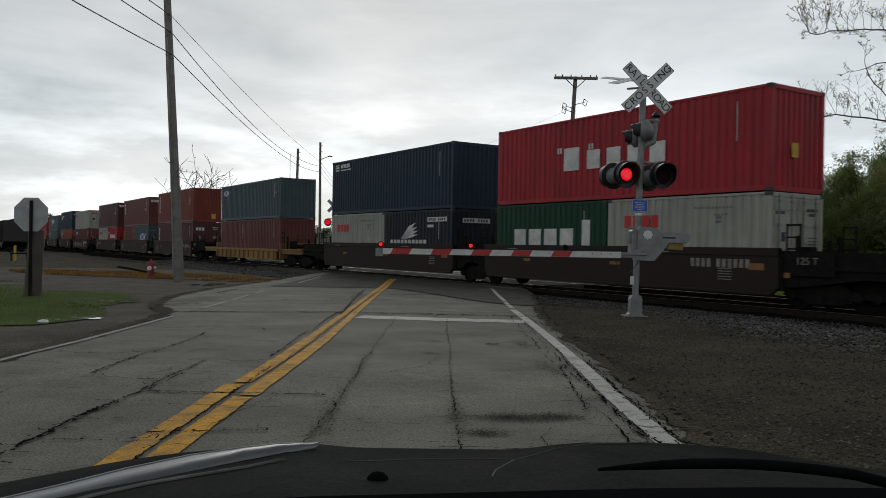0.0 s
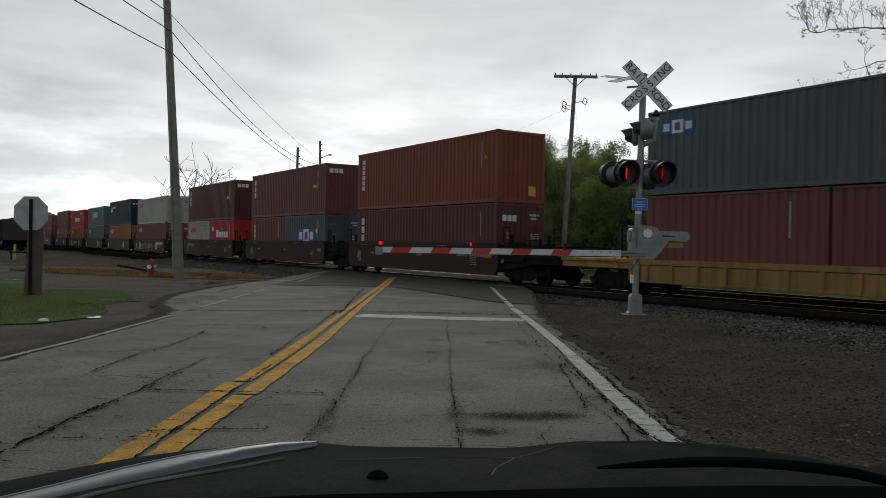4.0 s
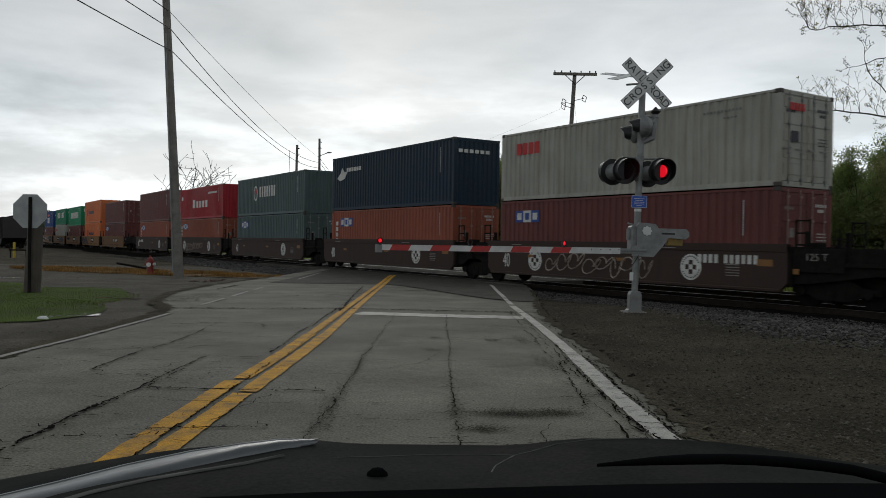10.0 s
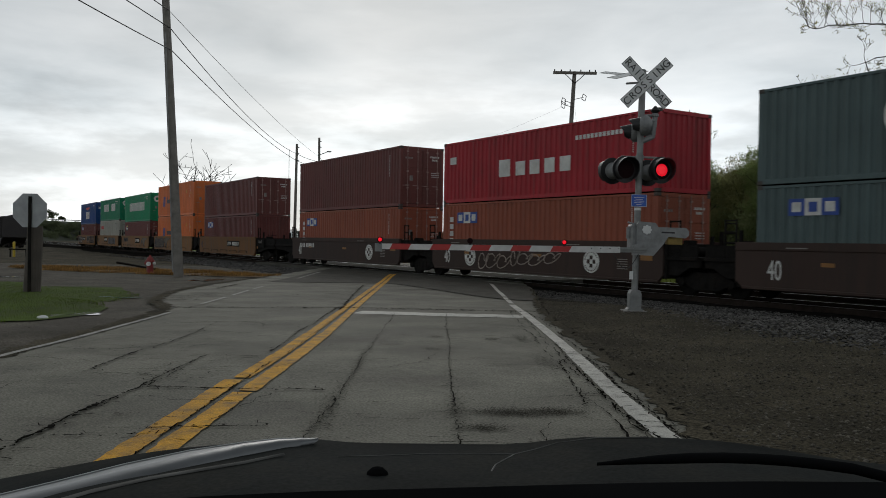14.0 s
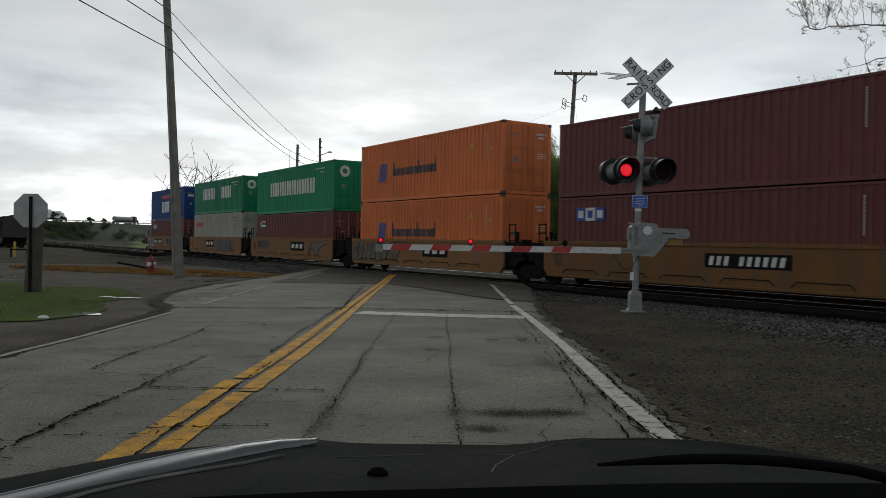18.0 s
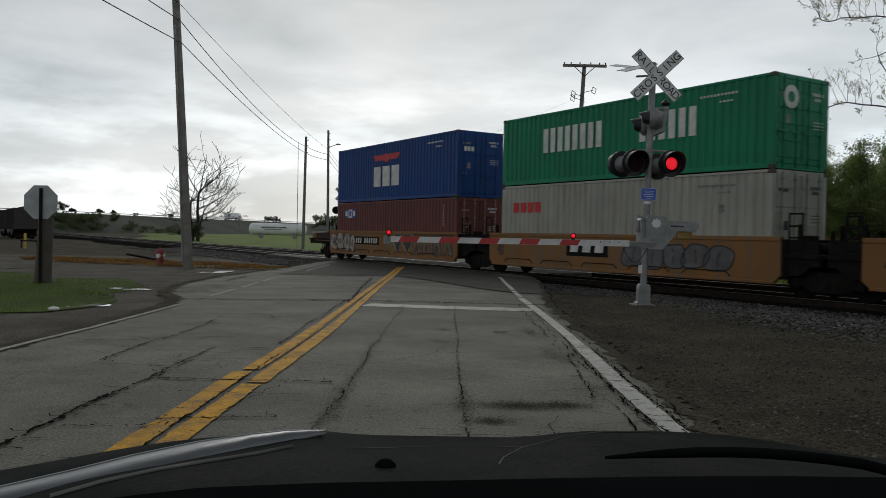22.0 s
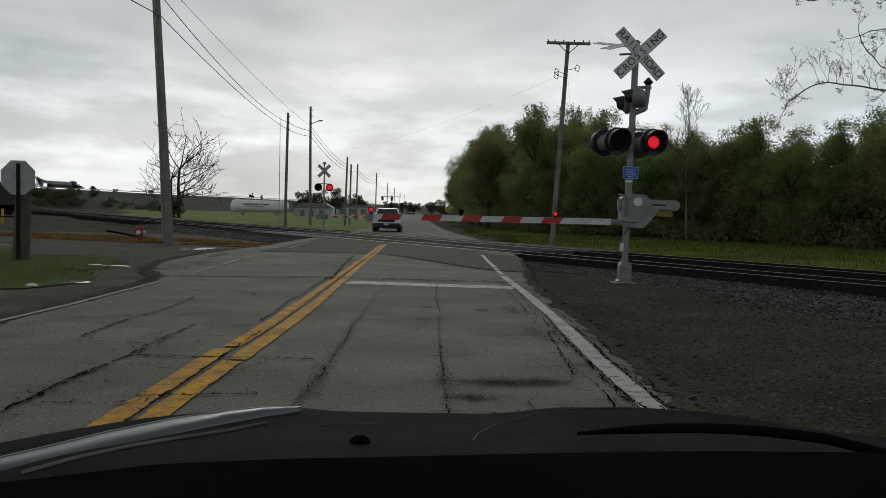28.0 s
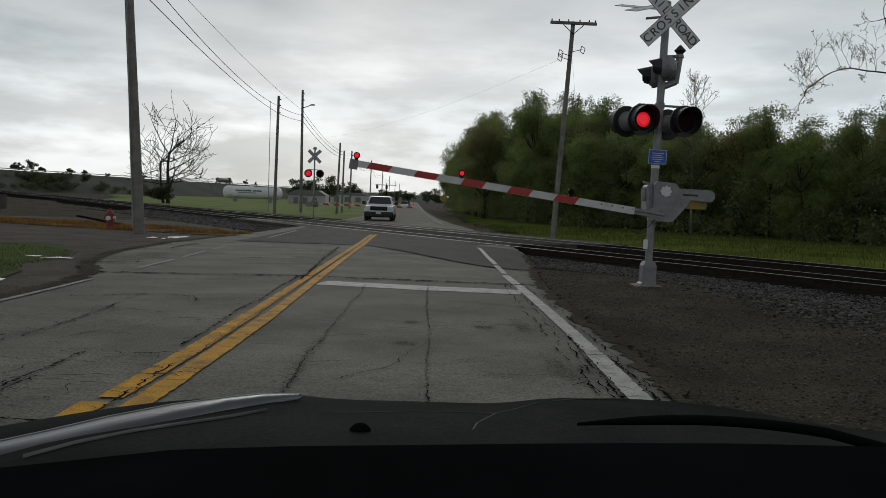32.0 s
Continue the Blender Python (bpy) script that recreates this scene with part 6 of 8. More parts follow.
# the gate arm turns about the mechanism's shaft
PIVOT = pose(MAST_X + .06, MAST_Y - .27, MAST_Z + 1.20)
GATE_LEN = 5.14
gate = group_root("gate_arm", PIVOT, "red and white striped crossing gate arm with red lamps", "gate arm")
bm = prism(B(), [(-.42, .06), (-.42, -.06), (-GATE_LEN, -.054), (-GATE_LEN, .054)], -.028, .0)
part("arm_board", bm, GATE_WHITE, gate)
bm = box(B(), -.50, .10, -.02, .012, .0, .05, .006)
box(bm, -.50, .10, .014, .028, -.05, .0, .004)
for x in (-.45, -.3, -.15):
    rod(bm, (x, -.035, .025), (x, -.018, .025), .012, n=6)
part("arm_clamp", bm, GALV, gate, "grey steel arm clamp with bolts")
x = -4.88
while x < -1.2:
    part("red_stripe", prism(B(), [(x, -.055), (x + .36, -.055), (x + .42, .056), (x + .06, .056)], -.031, -.027), GATE_RED, gate)
    x += .775
bolts = B()
for bx in (-.62, -.80, -.98):
    rod(bolts, (bx, -.034, .02), (bx, -.026, .02), .014, n=6)
part("bolt", bolts, BLACK, gate)
GATE_LAMPS = []
for gx_, steady in ((-GATE_LEN + .08, True), (-3.33, False), (-1.51, False)):
    gl = new("gate_lamp")
    gl.parent = gate
    gl.location = (gx_, -.014, .1)
    part("lamp_body", box(B(), -.03, .03, -.03, .03, -.05, .02, .008), BLACK, gl)
    part("lamp_ring", rod(B(), (0, -.02, .03), (0, .02, .03), .052, n=16), BLACK, gl)
    ln = new("lens", LENS_SMALL)
    ln.parent = gl
    ln.location = (0, -.035, .03)
    if not steady:
        GATE_LAMPS.append(ln)
part("tip_bracket", box(B(), -GATE_LEN - .02, -GATE_LEN + .12, -.035, .005, -.1, .06, .006), ALU, gate)
wire_curve("gate_cable", [(-.5 - .0 * k, -.05, -.08 - .35 * math.sin(k / 8 * math.pi)) if False else (-.55 + .06 * k, -.04, -.08 - .28 * math.sin(k / 8 * math.pi)) for k in range(9)], .008, WIRE, gate)

# the signal and gate across the tracks, seen from behind
SX, SY = -7.25, 60.5
far_signal = group_root("crossing_signal", pose(SX, SY, ground_z(SX, SY)), "distant railroad crossing signal mast beyond the tracks", "crossing signal")
part("mast", rod(B(), (0, 0, .1), (0, 0, 5.25), .055, n=12), GALV, far_signal)
part("base_casting", box(B(), -.18, .18, -.18, .18, -.1, .4, .02), GALV, far_signal)
crossbuck(far_signal, 4.75, False)
part("cross_arm", rod(B(), (-.4, 0, 3.8), (.4, 0, 3.8), .025, n=8), DARK_STEEL, far_signal)
FAR_LENS = lens_mesh(.2)
FLASH_LEFT.append(lamp_unit(far_signal, (-.42, -.12, 3.53), 0, FAR_LENS, size=1.05))
FLASH_RIGHT.append(lamp_unit(far_signal, (.42, -.12, 3.53), 0, FAR_LENS, size=1.05))
part("bell", rod(B(), (0, 0, 5.25), (0, 0, 5.42), .16, .1, n=14), GALV, far_signal)
part("mechanism_case", box(B(), -.15, .15, -.16, .16, 1.25, 1.62, .03), GALV, far_signal)
FAR_PIVOT = pose(SX + .3, SY + .3, ground_z(SX, SY) + 1.35)
far_gate = group_root("gate_arm", FAR_PIVOT, "distant striped crossing gate arm lowered over the far lane", "gate arm")
part("arm_board", prism(B(), [(0, .07), (0, -.07), (7.0, -.05), (7.0, .05)], -.02, .02), GATE_WHITE, far_gate)
for k in range(9):
    part("red_stripe", prism(B(), [(.4 + k * .76, -.065), (.8 + k * .76, -.065), (.7 + k * .76, .065), (.3 + k * .76, .065)], -.024, .024), GATE_RED, far_gate)
for gx_ in (6.9, 4.6, 2.4):
    gl = new("gate_lamp")
    gl.parent = far_gate
    gl.location = (gx_, 0, .1)
    part("lamp_ring", rod(B(), (0, -.03, .1), (0, .03, .1), .07, n=14), LAMP_FAR, gl)
part("counterweight", box(B(), -.9, 0, -.1, .1, -.2, .15, .02), GALV, far_gate)

# ---- poles and wires ----
def utility_pole(base, top, r0, r1, label, arm=None, hw=True):
    bx, by = base
    bz = ground_z(bx, by)
    root = group_root("utility_pole", pose(bx, by, bz), label, "utility pole", "utility poles")
    t = Vector((top[0] - bx, top[1] - by, top[2] - bz))
    part("pole", rod(B(), (0, 0, -.4), t, r0, r1, 16), POLE_WOOD, root, smooth=False)
    if hw:
        for k in (.86, .92, .97):
            p = t * k
            part("insulator", rod(B(), (p.x + r1, p.y, p.z), (p.x + r1 + .12, p.y, p.z), .04, n=8), DARK_STEEL, root)
    return root


def sag(a, b, n=26, s=0.5):
    return [(a[0] + (b[0] - a[0]) * i / n, a[1] + (b[1] - a[1]) * i / n, a[2] + (b[2] - a[2]) * i / n - s * 4 * (i / n) * (1 - i / n)) for i in range(n + 1)]


LEFT_TOP = (-10.28, 30.85, 12.4)
left_pole = utility_pole((-9.42, 30.5), LEFT_TOP, .185, .13, "tall weathered wooden utility pole leaning slightly at the roadside")
rs = B()
rod(rs, (-.2, -.16, 0.2), (-.62, -.02, 9.2), .022, n=8)
part("riser_conduit", rs, GALV, left_pole, "thin grey conduit")
utility_pole((-10.6, -18), (-10.6, -18, 11.5), .18, .13, "tall weathered wooden utility pole")
A_TOP, B_TOP = (-12.25, 74, 10.12), (-11.32, 82, 11.75)
utility_pole((-12.4, 74), A_TOP, .15, .11, "slim dark wooden utility pole beyond the tracks")
poleb = utility_pole((-11.2, 82), B_TOP, .16, .11, "slim tall wooden utility pole with a street lamp arm")
al = B()
rod(al, (.0, 0, 10.3), (.75, -.3, 10.55), .04, n=6)
part("lamp_arm", al, GALV, poleb)
part("lamp_head", ball(B(), (.95, -.35, 10.58), .16, 1.6, .8, .5), GALV, poleb)
utility_pole((-7.9, 84), (-7.7, 84, 6.9), .12, .09, "short wooden pole beside the road", hw=False)
utility_pole((-8.1, 92), (-8.0, 92, 6.6), .11, .09, "short wooden pole beside the road", hw=False)
for k, (x, y, h) in enumerate(((-12, 150, 10), (-11.5, 205, 11), (-11, 262, 10.5), (-11, 330, 11), (-10.5, 400, 10.5), (-10, 480, 11))):
    utility_pole((x, y), (x + .15, y, h), .17, .12, "distant utility pole along the road")
def span(a, b, s, r):
    tagged(wire_curve("overhead_wire", sag(a, b, s=s), r, WIRE), "thin black overhead wire sagging between poles", "wire", "overhead wires")


for z0, zp, far, s_, r_ in ((8.52, 8.1, (-12.2, 74, 8.58), .4, .018), (9.36, 9.45, (-12.2, 74, 9.2), .7, .018), (10.02, 10.1, (-11.25, 82, 9.75), .35, .011)):
    here = (-9.32 - .86 * (z0 / 12.4), 30.8, z0)
    span((-10.6, -18, zp), here, .7, .018)
    span(here, far, s_, r_)
for z1, z2, z3 in ((8.58, 8.75, 8.6), (9.2, 9.3, 9.1)):
    span((-12.2, 74, z1), (-11.25, 82, z2), .1, .02)
    span((-11.25, 82, z2), (-12, 150, z3), 1.2, .024)
span((-11.25, 82, 9.75), (-12, 150, 9.6), 1.2, .02)
mast_ = part("antenna_pole", rod(B(), (0, 0, -.3), (0, 0, 10.1), .035, .02, 8), GALV)
mast_.location = (-12.95, 74, ground_z(-12.95, 74))
tagged(mast_, "very thin pale grey antenna pole beyond the tracks", "pole")
for (xa, ya), (xb, yb) in (((-12, 150), (-11.5, 205)), ((-11.5, 205), (-11, 262)), ((-11, 262), (-11, 330))):
    for z in (8.6, 9.3):
        tagged(wire_curve("overhead_wire", sag((xa, ya, z), (xb, yb, z), s=1.0), .03, WIRE), "thin black overhead wire sagging between poles", "wire", "overhead wires")
# the pole with a crossarm at the tracks
TX, TY = 6.75, 41.0
tz = ground_z(TX, TY)
tpole = group_root("utility_pole", pose(TX, TY, tz), "wooden pole with a bare crossarm and old glass insulators", "utility pole", "utility poles")
T_TOP = Vector((.62, .3, 10.72))
part("pole", rod(B(), (0, 0, -.4), T_TOP, .135, .10, 14), POLE_WOOD, tpole)
part("crossarm", box(B(), T_TOP.x - 1.12, T_TOP.x + 1.12, T_TOP.y - .17, T_TOP.y - .06, T_TOP.z - .16, T_TOP.z - .02, .01), POLE_WOOD, tpole)
for s in (-1, 1):
    part("arm_brace", rod(B(), (T_TOP.x + s * .5, T_TOP.y - .12, T_TOP.z - .16), (T_TOP.x, T_TOP.y - .12, T_TOP.z - .62), .02, n=6), DARK_STEEL, tpole)
for dx in (-1.05, -.7, -.25, .3, .75, 1.05):
    part("insulator_pin", rod(B(), (T_TOP.x + dx, T_TOP.y - .12, T_TOP.z - .03), (T_TOP.x + dx, T_TOP.y - .12, T_TOP.z + .08), .03, n=6), DARK_STEEL, tpole)
for s, z in ((-1, 9.05), (1, 9.25), (-1, 8.85)):
    rk = B()
    kx = T_TOP.x * z / 10.2
    rod(rk, (kx, .1, z), (kx + s * .5, .05, z + .12), .016, n=6)
    for q in range(4):
        a = q * math.tau / 4 + .4
        rod(rk, (kx + s * .52 + .13 * math.cos(a), .05, z + .1 + .2 * math.sin(a)), (kx + s * .52 + .13 * math.cos(a + 1.57), .05, z + .1 + .2 * math.sin(a + 1.57)), .016, n=6)
    part("wire_bracket", rk, DARK_STEEL, tpole)
for z, (ex, ey) in ((9.15, (-9, 86)),):
    tagged(wire_curve("overhead_wire", sag((TX + .55, TY + .3, tz + z), (ex, ey, 7.6 if z > 9 else 6.9), s=.6), .003, WIRE), "very thin signal wire", "wire", "overhead wires")
tagged(wire_curve("overhead_wire", sag((TX + .6, TY + .2, tz + 9.2), (TX + 2.2, TY + 2.5, tz + .2), s=.0), .004, WIRE), "thin guy wire beside the pole", "wire", "overhead wires")

# ---- left roadside ----
PX, PY = -9.45, 19.3
pz = ground_z(PX, PY)
post_root = group_root("stop_sign", pose(PX, PY, pz), "stop sign seen from behind, bolted to a weathered timber stump", "stop sign")
bm = rod(B(), (0, 0, -.3), (.06, 0, 1.58), .205, .16, 16)
bmesh.ops.subdivide_edges(bm, edges=[e for e in bm.edges if abs(e.verts[0].co.z - e.verts[1].co.z) > .5], cuts=9, use_grid_fill=True)
for vtx in bm.verts:
    k = 1 + .10 * noise.noise((vtx.co.x * 7, vtx.co.y * 7, vtx.co.z * 1.5))
    vtx.co.x, vtx.co.y = vtx.co.x * k, vtx.co.y * k
part("stump_post", bm, OLD_WOOD, post_root, "cracked grey timber stump")
part("sign_post", box(B(), .02, .09, -.27, -.23, .0, 2.27, .008), DARK_STEEL, post_root, "dark steel U-channel post")
pts = [(.04 + .43 * math.cos(math.tau * (k + .5) / 8), 1.94 + .43 * math.sin(math.tau * (k + .5) / 8)) for k in range(8)]
part("sign_plate", prism(B(), pts, -.222, -.215), SIGN_BACK, post_root, "bare grey back of an octagonal plate")

HX, HY = -11.35, 32.9
hyd = group_root("fire_hydrant", pose(HX, HY, ground_z(HX, HY)), "dull red fire hydrant with pale caps in dry grass", "hydrant")
bm = rod(B(), (0, 0, -.1), (0, 0, .52), .13, n=16)
rod(bm, (0, 0, .0), (0, 0, .06), .2, n=16)
rod(bm, (0, 0, .50), (0, 0, .56), .18, n=16)
part("barrel", bm, HYDRANT_RED, hyd)
bm = ball(B(), (0, 0, .56), .15, 1, 1, 1.1)
rod(bm, (0, 0, .7), (0, 0, .78), .04, n=6)
part("bonnet", bm, HYDRANT_RED, hyd)
part("pumper_cap", rod(B(), (0, -.13, .42), (0, -.23, .42), .085, n=12), SIGN_WHITE, hyd, "pale front cap")
for s in (-1, 1):
    part("side_cap", rod(B(), (s * .12, 0, .44), (s * .21, 0, .44), .06, n=10), HYDRANT_RED if s < 0 else SIGN_WHITE, hyd)
for bx2, by2 in ((-29.6, 57.8), (-27.9, 57.2)):
    bo = group_root("bollard", pose(bx2, by2, ground_z(bx2, by2)), "yellow painted steel bollard standing in gravel", "bollard", "bollards")
    bm = rod(B(), (0, 0, -.2), (0, 0, 1.05), .09, n=14)
    part("pipe", bm, YELLOW_POST, bo)
    part("cap", ball(B(), (0, 0, 1.05), .09, 1, 1, .5), YELLOW_POST, bo)


def blob_sheet(cx, cy, rx, ry, lift, material, name, label, cat, seed=0, rot=0.0, n=40, zf=ground_z, rough_=.45, kind="structure"):
    """A flat patch with an uneven outline, lying on the terrain."""
    vs, fs = [], []
    rings = 5
    for k in range(rings + 1):
        for i in range(n):
            a = i * math.tau / n
            r = (k / rings) * (1 + rough_ * noise.noise((math.cos(a) * 1.7 + seed, math.sin(a) * 1.7, seed * .7)) + .12 * noise.noise((math.cos(a) * 6, math.sin(a) * 6, seed)))
            x, y = rx * r * math.cos(a), ry * r * math.sin(a)
            c, s = math.cos(rot), math.sin(rot)
            px, py = cx + c * x - s * y, cy + s * x + c * y
            vs.append((px, py, zf(px, py) + lift))
    for k in range(rings):
        for i in range(n):
            j = (i + 1) % n
            fs.append((k * n + i, (k + 1) * n + i, (k + 1) * n + j, k * n + j))
    return tagged(new(name, mesh_of(name, vs, fs, material, True)), label, cat, kind=kind)


def inside(cx, cy, rx, ry, rot):
    c, s = math.cos(rot), math.sin(rot)
    r, a = math.sqrt(random.random()), random.uniform(0, math.tau)
    x, y = rx * r * math.cos(a), ry * r * math.sin(a)
    return cx + c * x - s * y, cy + s * x + c * y


def blades(name, label, spots, h0, h1, w, material):
    """Upright grass blades at the given spots."""
    vs, fs = [], []
    for x, y in spots:
        z = ground_z(x, y) + .01
        a, h, l = random.uniform(0, math.tau), random.uniform(h0, h1), random.uniform(-.6, .6)
        dx, dy = math.cos(a) * w, math.sin(a) * w
        k = len(vs)
        vs += [(x - dx, y - dy, z), (x + dx, y + dy, z), (x + l * h * math.sin(a), y - l * h * math.cos(a), z + h)]
        fs.append((k, k + 1, k + 2))
    return tagged(new(name, mesh_of(name, vs, fs, material)), label, "grass", kind="stuff")


random.seed(11)
LAWN = [(-12.6, 16.0, 6.2, 5.6, 0.5), (-17.5, 19.5, 7.0, 5.0, 0.4), (-9.6, 13.4, 3.75, 3.9, 0.1)]
for k, (cx, cy, rx, ry, rot) in enumerate(LAWN):
    blob_sheet(cx, cy, rx, ry, .016 + .004 * k, GRASS_GROUND, "lawn", "short green lawn beside the side drive", "lawn", 3 + k, rot, rough_=.25)
blades("lawn_grass", "short green grass", [inside(cx, cy, rx * 1.05, ry * 1.05, rot) for cx, cy, rx, ry, rot in LAWN for _ in range(26000)], .015, .05, .005, GRASS_BLADE)
tagged(strip("gravel_drive", axis((-6, 44, .5)), lambda y: -46.0, lambda y: road_left(y) + .04 * math.sin(y * 7) + .02, ground_z, .007, DRIVE_GRAVEL, 40),
       "grey gravel of the side drive and verge", "gravel", kind="structure")
blob_sheet(-13.0, 35.6, 8.2, 2.4, .03, STRAW_GROUND, "dry_grass_patch", "orange-brown dry grass along the ballast", "grass patch", 9, -.50, rough_=.3)
blades("dry_grass", "orange-brown dry grass", [q for q in (inside(-13.0, 35.6, 8.0, 2.3, -.50) for _ in range(26000)) if noise.noise((q[0] * .7, q[1] * .9, 3)) > -.12], .04, .15, .010, STRAW)
for k, (cx, cy, rx, ry, rot) in enumerate(((-5.58, 13.1, .24, .30, .4), (-5.9, 12.7, .10, .12, .1), (-6.5, 17.35, .28, .16, .1), (-7.0, 17.6, .14, .12, .1), (-7.4, 27.8, .30, 1.0, .05), (-7.9, 27.2, .15, .4, .1), (-14.6, 28.0, .6, .3, 0), (-15.6, 27.8, .3, .2, 0))):
    blob_sheet(cx, cy, rx, ry, .024, WATER, "puddle", "shallow puddle of rainwater mirroring the sky", "puddle", 20 + k, rot, rough_=.95)
bm = B()
bmesh.ops.create_icosphere(bm, subdivisions=2, radius=.065, matrix=Matrix.Diagonal((1.4, .9, .6, 1)))
for vtx in bm.verts:
    vtx.co *= 1 + .35 * noise.noise(vtx.co * 9)
lump = part("rock", bm, SIGN_WHITE)
lump.location = (-5.82, 12.2, ground_z(-5.82, 12.2) + .03)
tagged(lump, "pale broken lump of concrete on the grass edge", "rock")
# a low steel pipe lying at the ballast's foot
pipe = part("pipe", rod(B(), (-14.35, 37.2, ground_z(-14.35, 37.2) + .34), (-12.2, 36.4, ground_z(-12.2, 36.4) + .06), .05, n=10), DARK_STEEL)
tagged(pipe, "dark steel pipe lying on the ballast slope", "pipe")

# a small grey cabinet beside the bollards, and its low rail
cab = group_root("signal_cabinet", pose(-27.6, 57.0, ground_z(-27.6, 57.0)), "small grey-green equipment cabinet standing in gravel", "cabinet")
part("body", box(B(), -.28, .28, -.28, .28, -.1, .95, .04), OLD_WOOD, cab)
part("lid", box(B(), -.31, .31, -.31, .31, .95, 1.06, .05), DARK_STEEL, cab)
part("door", box(B(), -.22, .22, -.30, -.28, .1, .88, .01), OLD_WOOD, cab)
part("rail", rod(B(), (-2.0, .1, .55), (-.5, .1, .55), .05, n=8), DARK_STEEL, cab)
for x in (-1.9, -.8):
    part("rail_post", rod(B(), (x, .1, -.2), (x, .1, .56), .05, n=8), DARK_STEEL, cab)

# ---- trees ----
def tubes(segs, n=5):
    """Tapered tubes from segments (a, b, ra, rb)."""
    vs, fs = [], []
    for a, b, ra, rb in segs:
        d = (b - a).normalized()
        side = d.orthogonal().normalized()
        up_ = d.cross(side)
        k = len(vs)
        for p, r in ((a, ra), (b, rb)):
            for i in range(n):
                t = i * math.tau / n
                vs.append(p + (side * math.cos(t) + up_ * math.sin(t)) * r)
        for i in range(n):
            j = (i + 1) % n
            fs.append((k + i, k + j, k + n + j, k + n + i))
    return vs, fs


def grow(segs, tips, p, d, length, r, depth, rng, spread=0.6, lift=0.1, kids=3, thin=0.0, bend=0.3):
    """A limb in bent pieces that forks until depth runs out."""
    n = 4 if depth > 1 else 3
    q, dirn, rr = p.copy(), d.copy(), r
    for i in range(n):
        dirn = (dirn + Vector((rng.uniform(-1, 1), rng.uniform(-1, 1), rng.uniform(-.6, 1) * .8 + lift)) * bend).normalized()
        e = q + dirn * length / n
        r2 = rr * .86
        segs.append((q, e, max(rr, thin), max(r2, thin)))
        if depth > 0 and i > 0:
            for _ in range(1 if depth > 1 else (1 if rng.random() < .8 else 2)):
                side = Vector((rng.uniform(-1, 1), rng.uniform(-1, 1), rng.uniform(-.4, .8))).normalized()
                grow(segs, tips, e, (dirn * (1 - spread) + side * spread).normalized(), length * rng.uniform(.45, .72), r2 * .6, depth - 1, rng, spread, lift, kids, thin)
        q, rr = e, r2
    tips.append(q)
    if depth > 0:
        for _ in range(kids - 1):
            side = Vector((rng.uniform(-1, 1), rng.uniform(-1, 1), rng.uniform(-.2, .9))).normalized()
            grow(segs, tips, q, (dirn * .6 + side * .5).normalized(), length * rng.uniform(.5, .75), rr * .75, depth - 1, rng, spread, lift, kids, thin)


def leaf_cloud(name, clumps, per, size, rng, material):
    """Many small leaf faces gathered round clump centres (place, radius)."""
    c = np.array([(*p, r) for p, r in clumps])
    share = (c[:, 3] / c[:, 3].mean()) ** 2
    counts = np.maximum(3, per * share / share.mean()).astype(int)
    m = int(counts.sum())
    ctr = np.repeat(c[:, :3], counts, axis=0)
    rad = np.repeat(c[:, 3], counts)[:, None]
    off = rng.normal(size=(m, 3))
    off /= np.linalg.norm(off, axis=1)[:, None]
    off *= rad * (rng.random((m, 1)) ** .45) * np.array([1, 1, .75])
    mid = ctr + off
    a = rng.normal(size=(m, 3))
    a /= np.linalg.norm(a, axis=1)[:, None]
    b = np.cross(a, rng.normal(size=(m, 3)))
    b /= np.linalg.norm(b, axis=1)[:, None]
    s = size * (.6 + .8 * rng.random((m, 1)))
    v = np.stack([mid - a * s, mid + b * s * .55, mid + a * s, mid - b * s * .55], axis=1).reshape(-1, 3)
    me = bpy.data.meshes.new(name)
    me.vertices.add(len(v))
    me.vertices.foreach_set("co", v.ravel())
    me.loops.add(4 * m)
    me.loops.foreach_set("vertex_index", np.arange(4 * m))
    me.polygons.add(m)
    me.polygons.foreach_set("loop_start", np.arange(m) * 4)
    me.update()
    me.validate()
    me.materials.append(material)
    return me


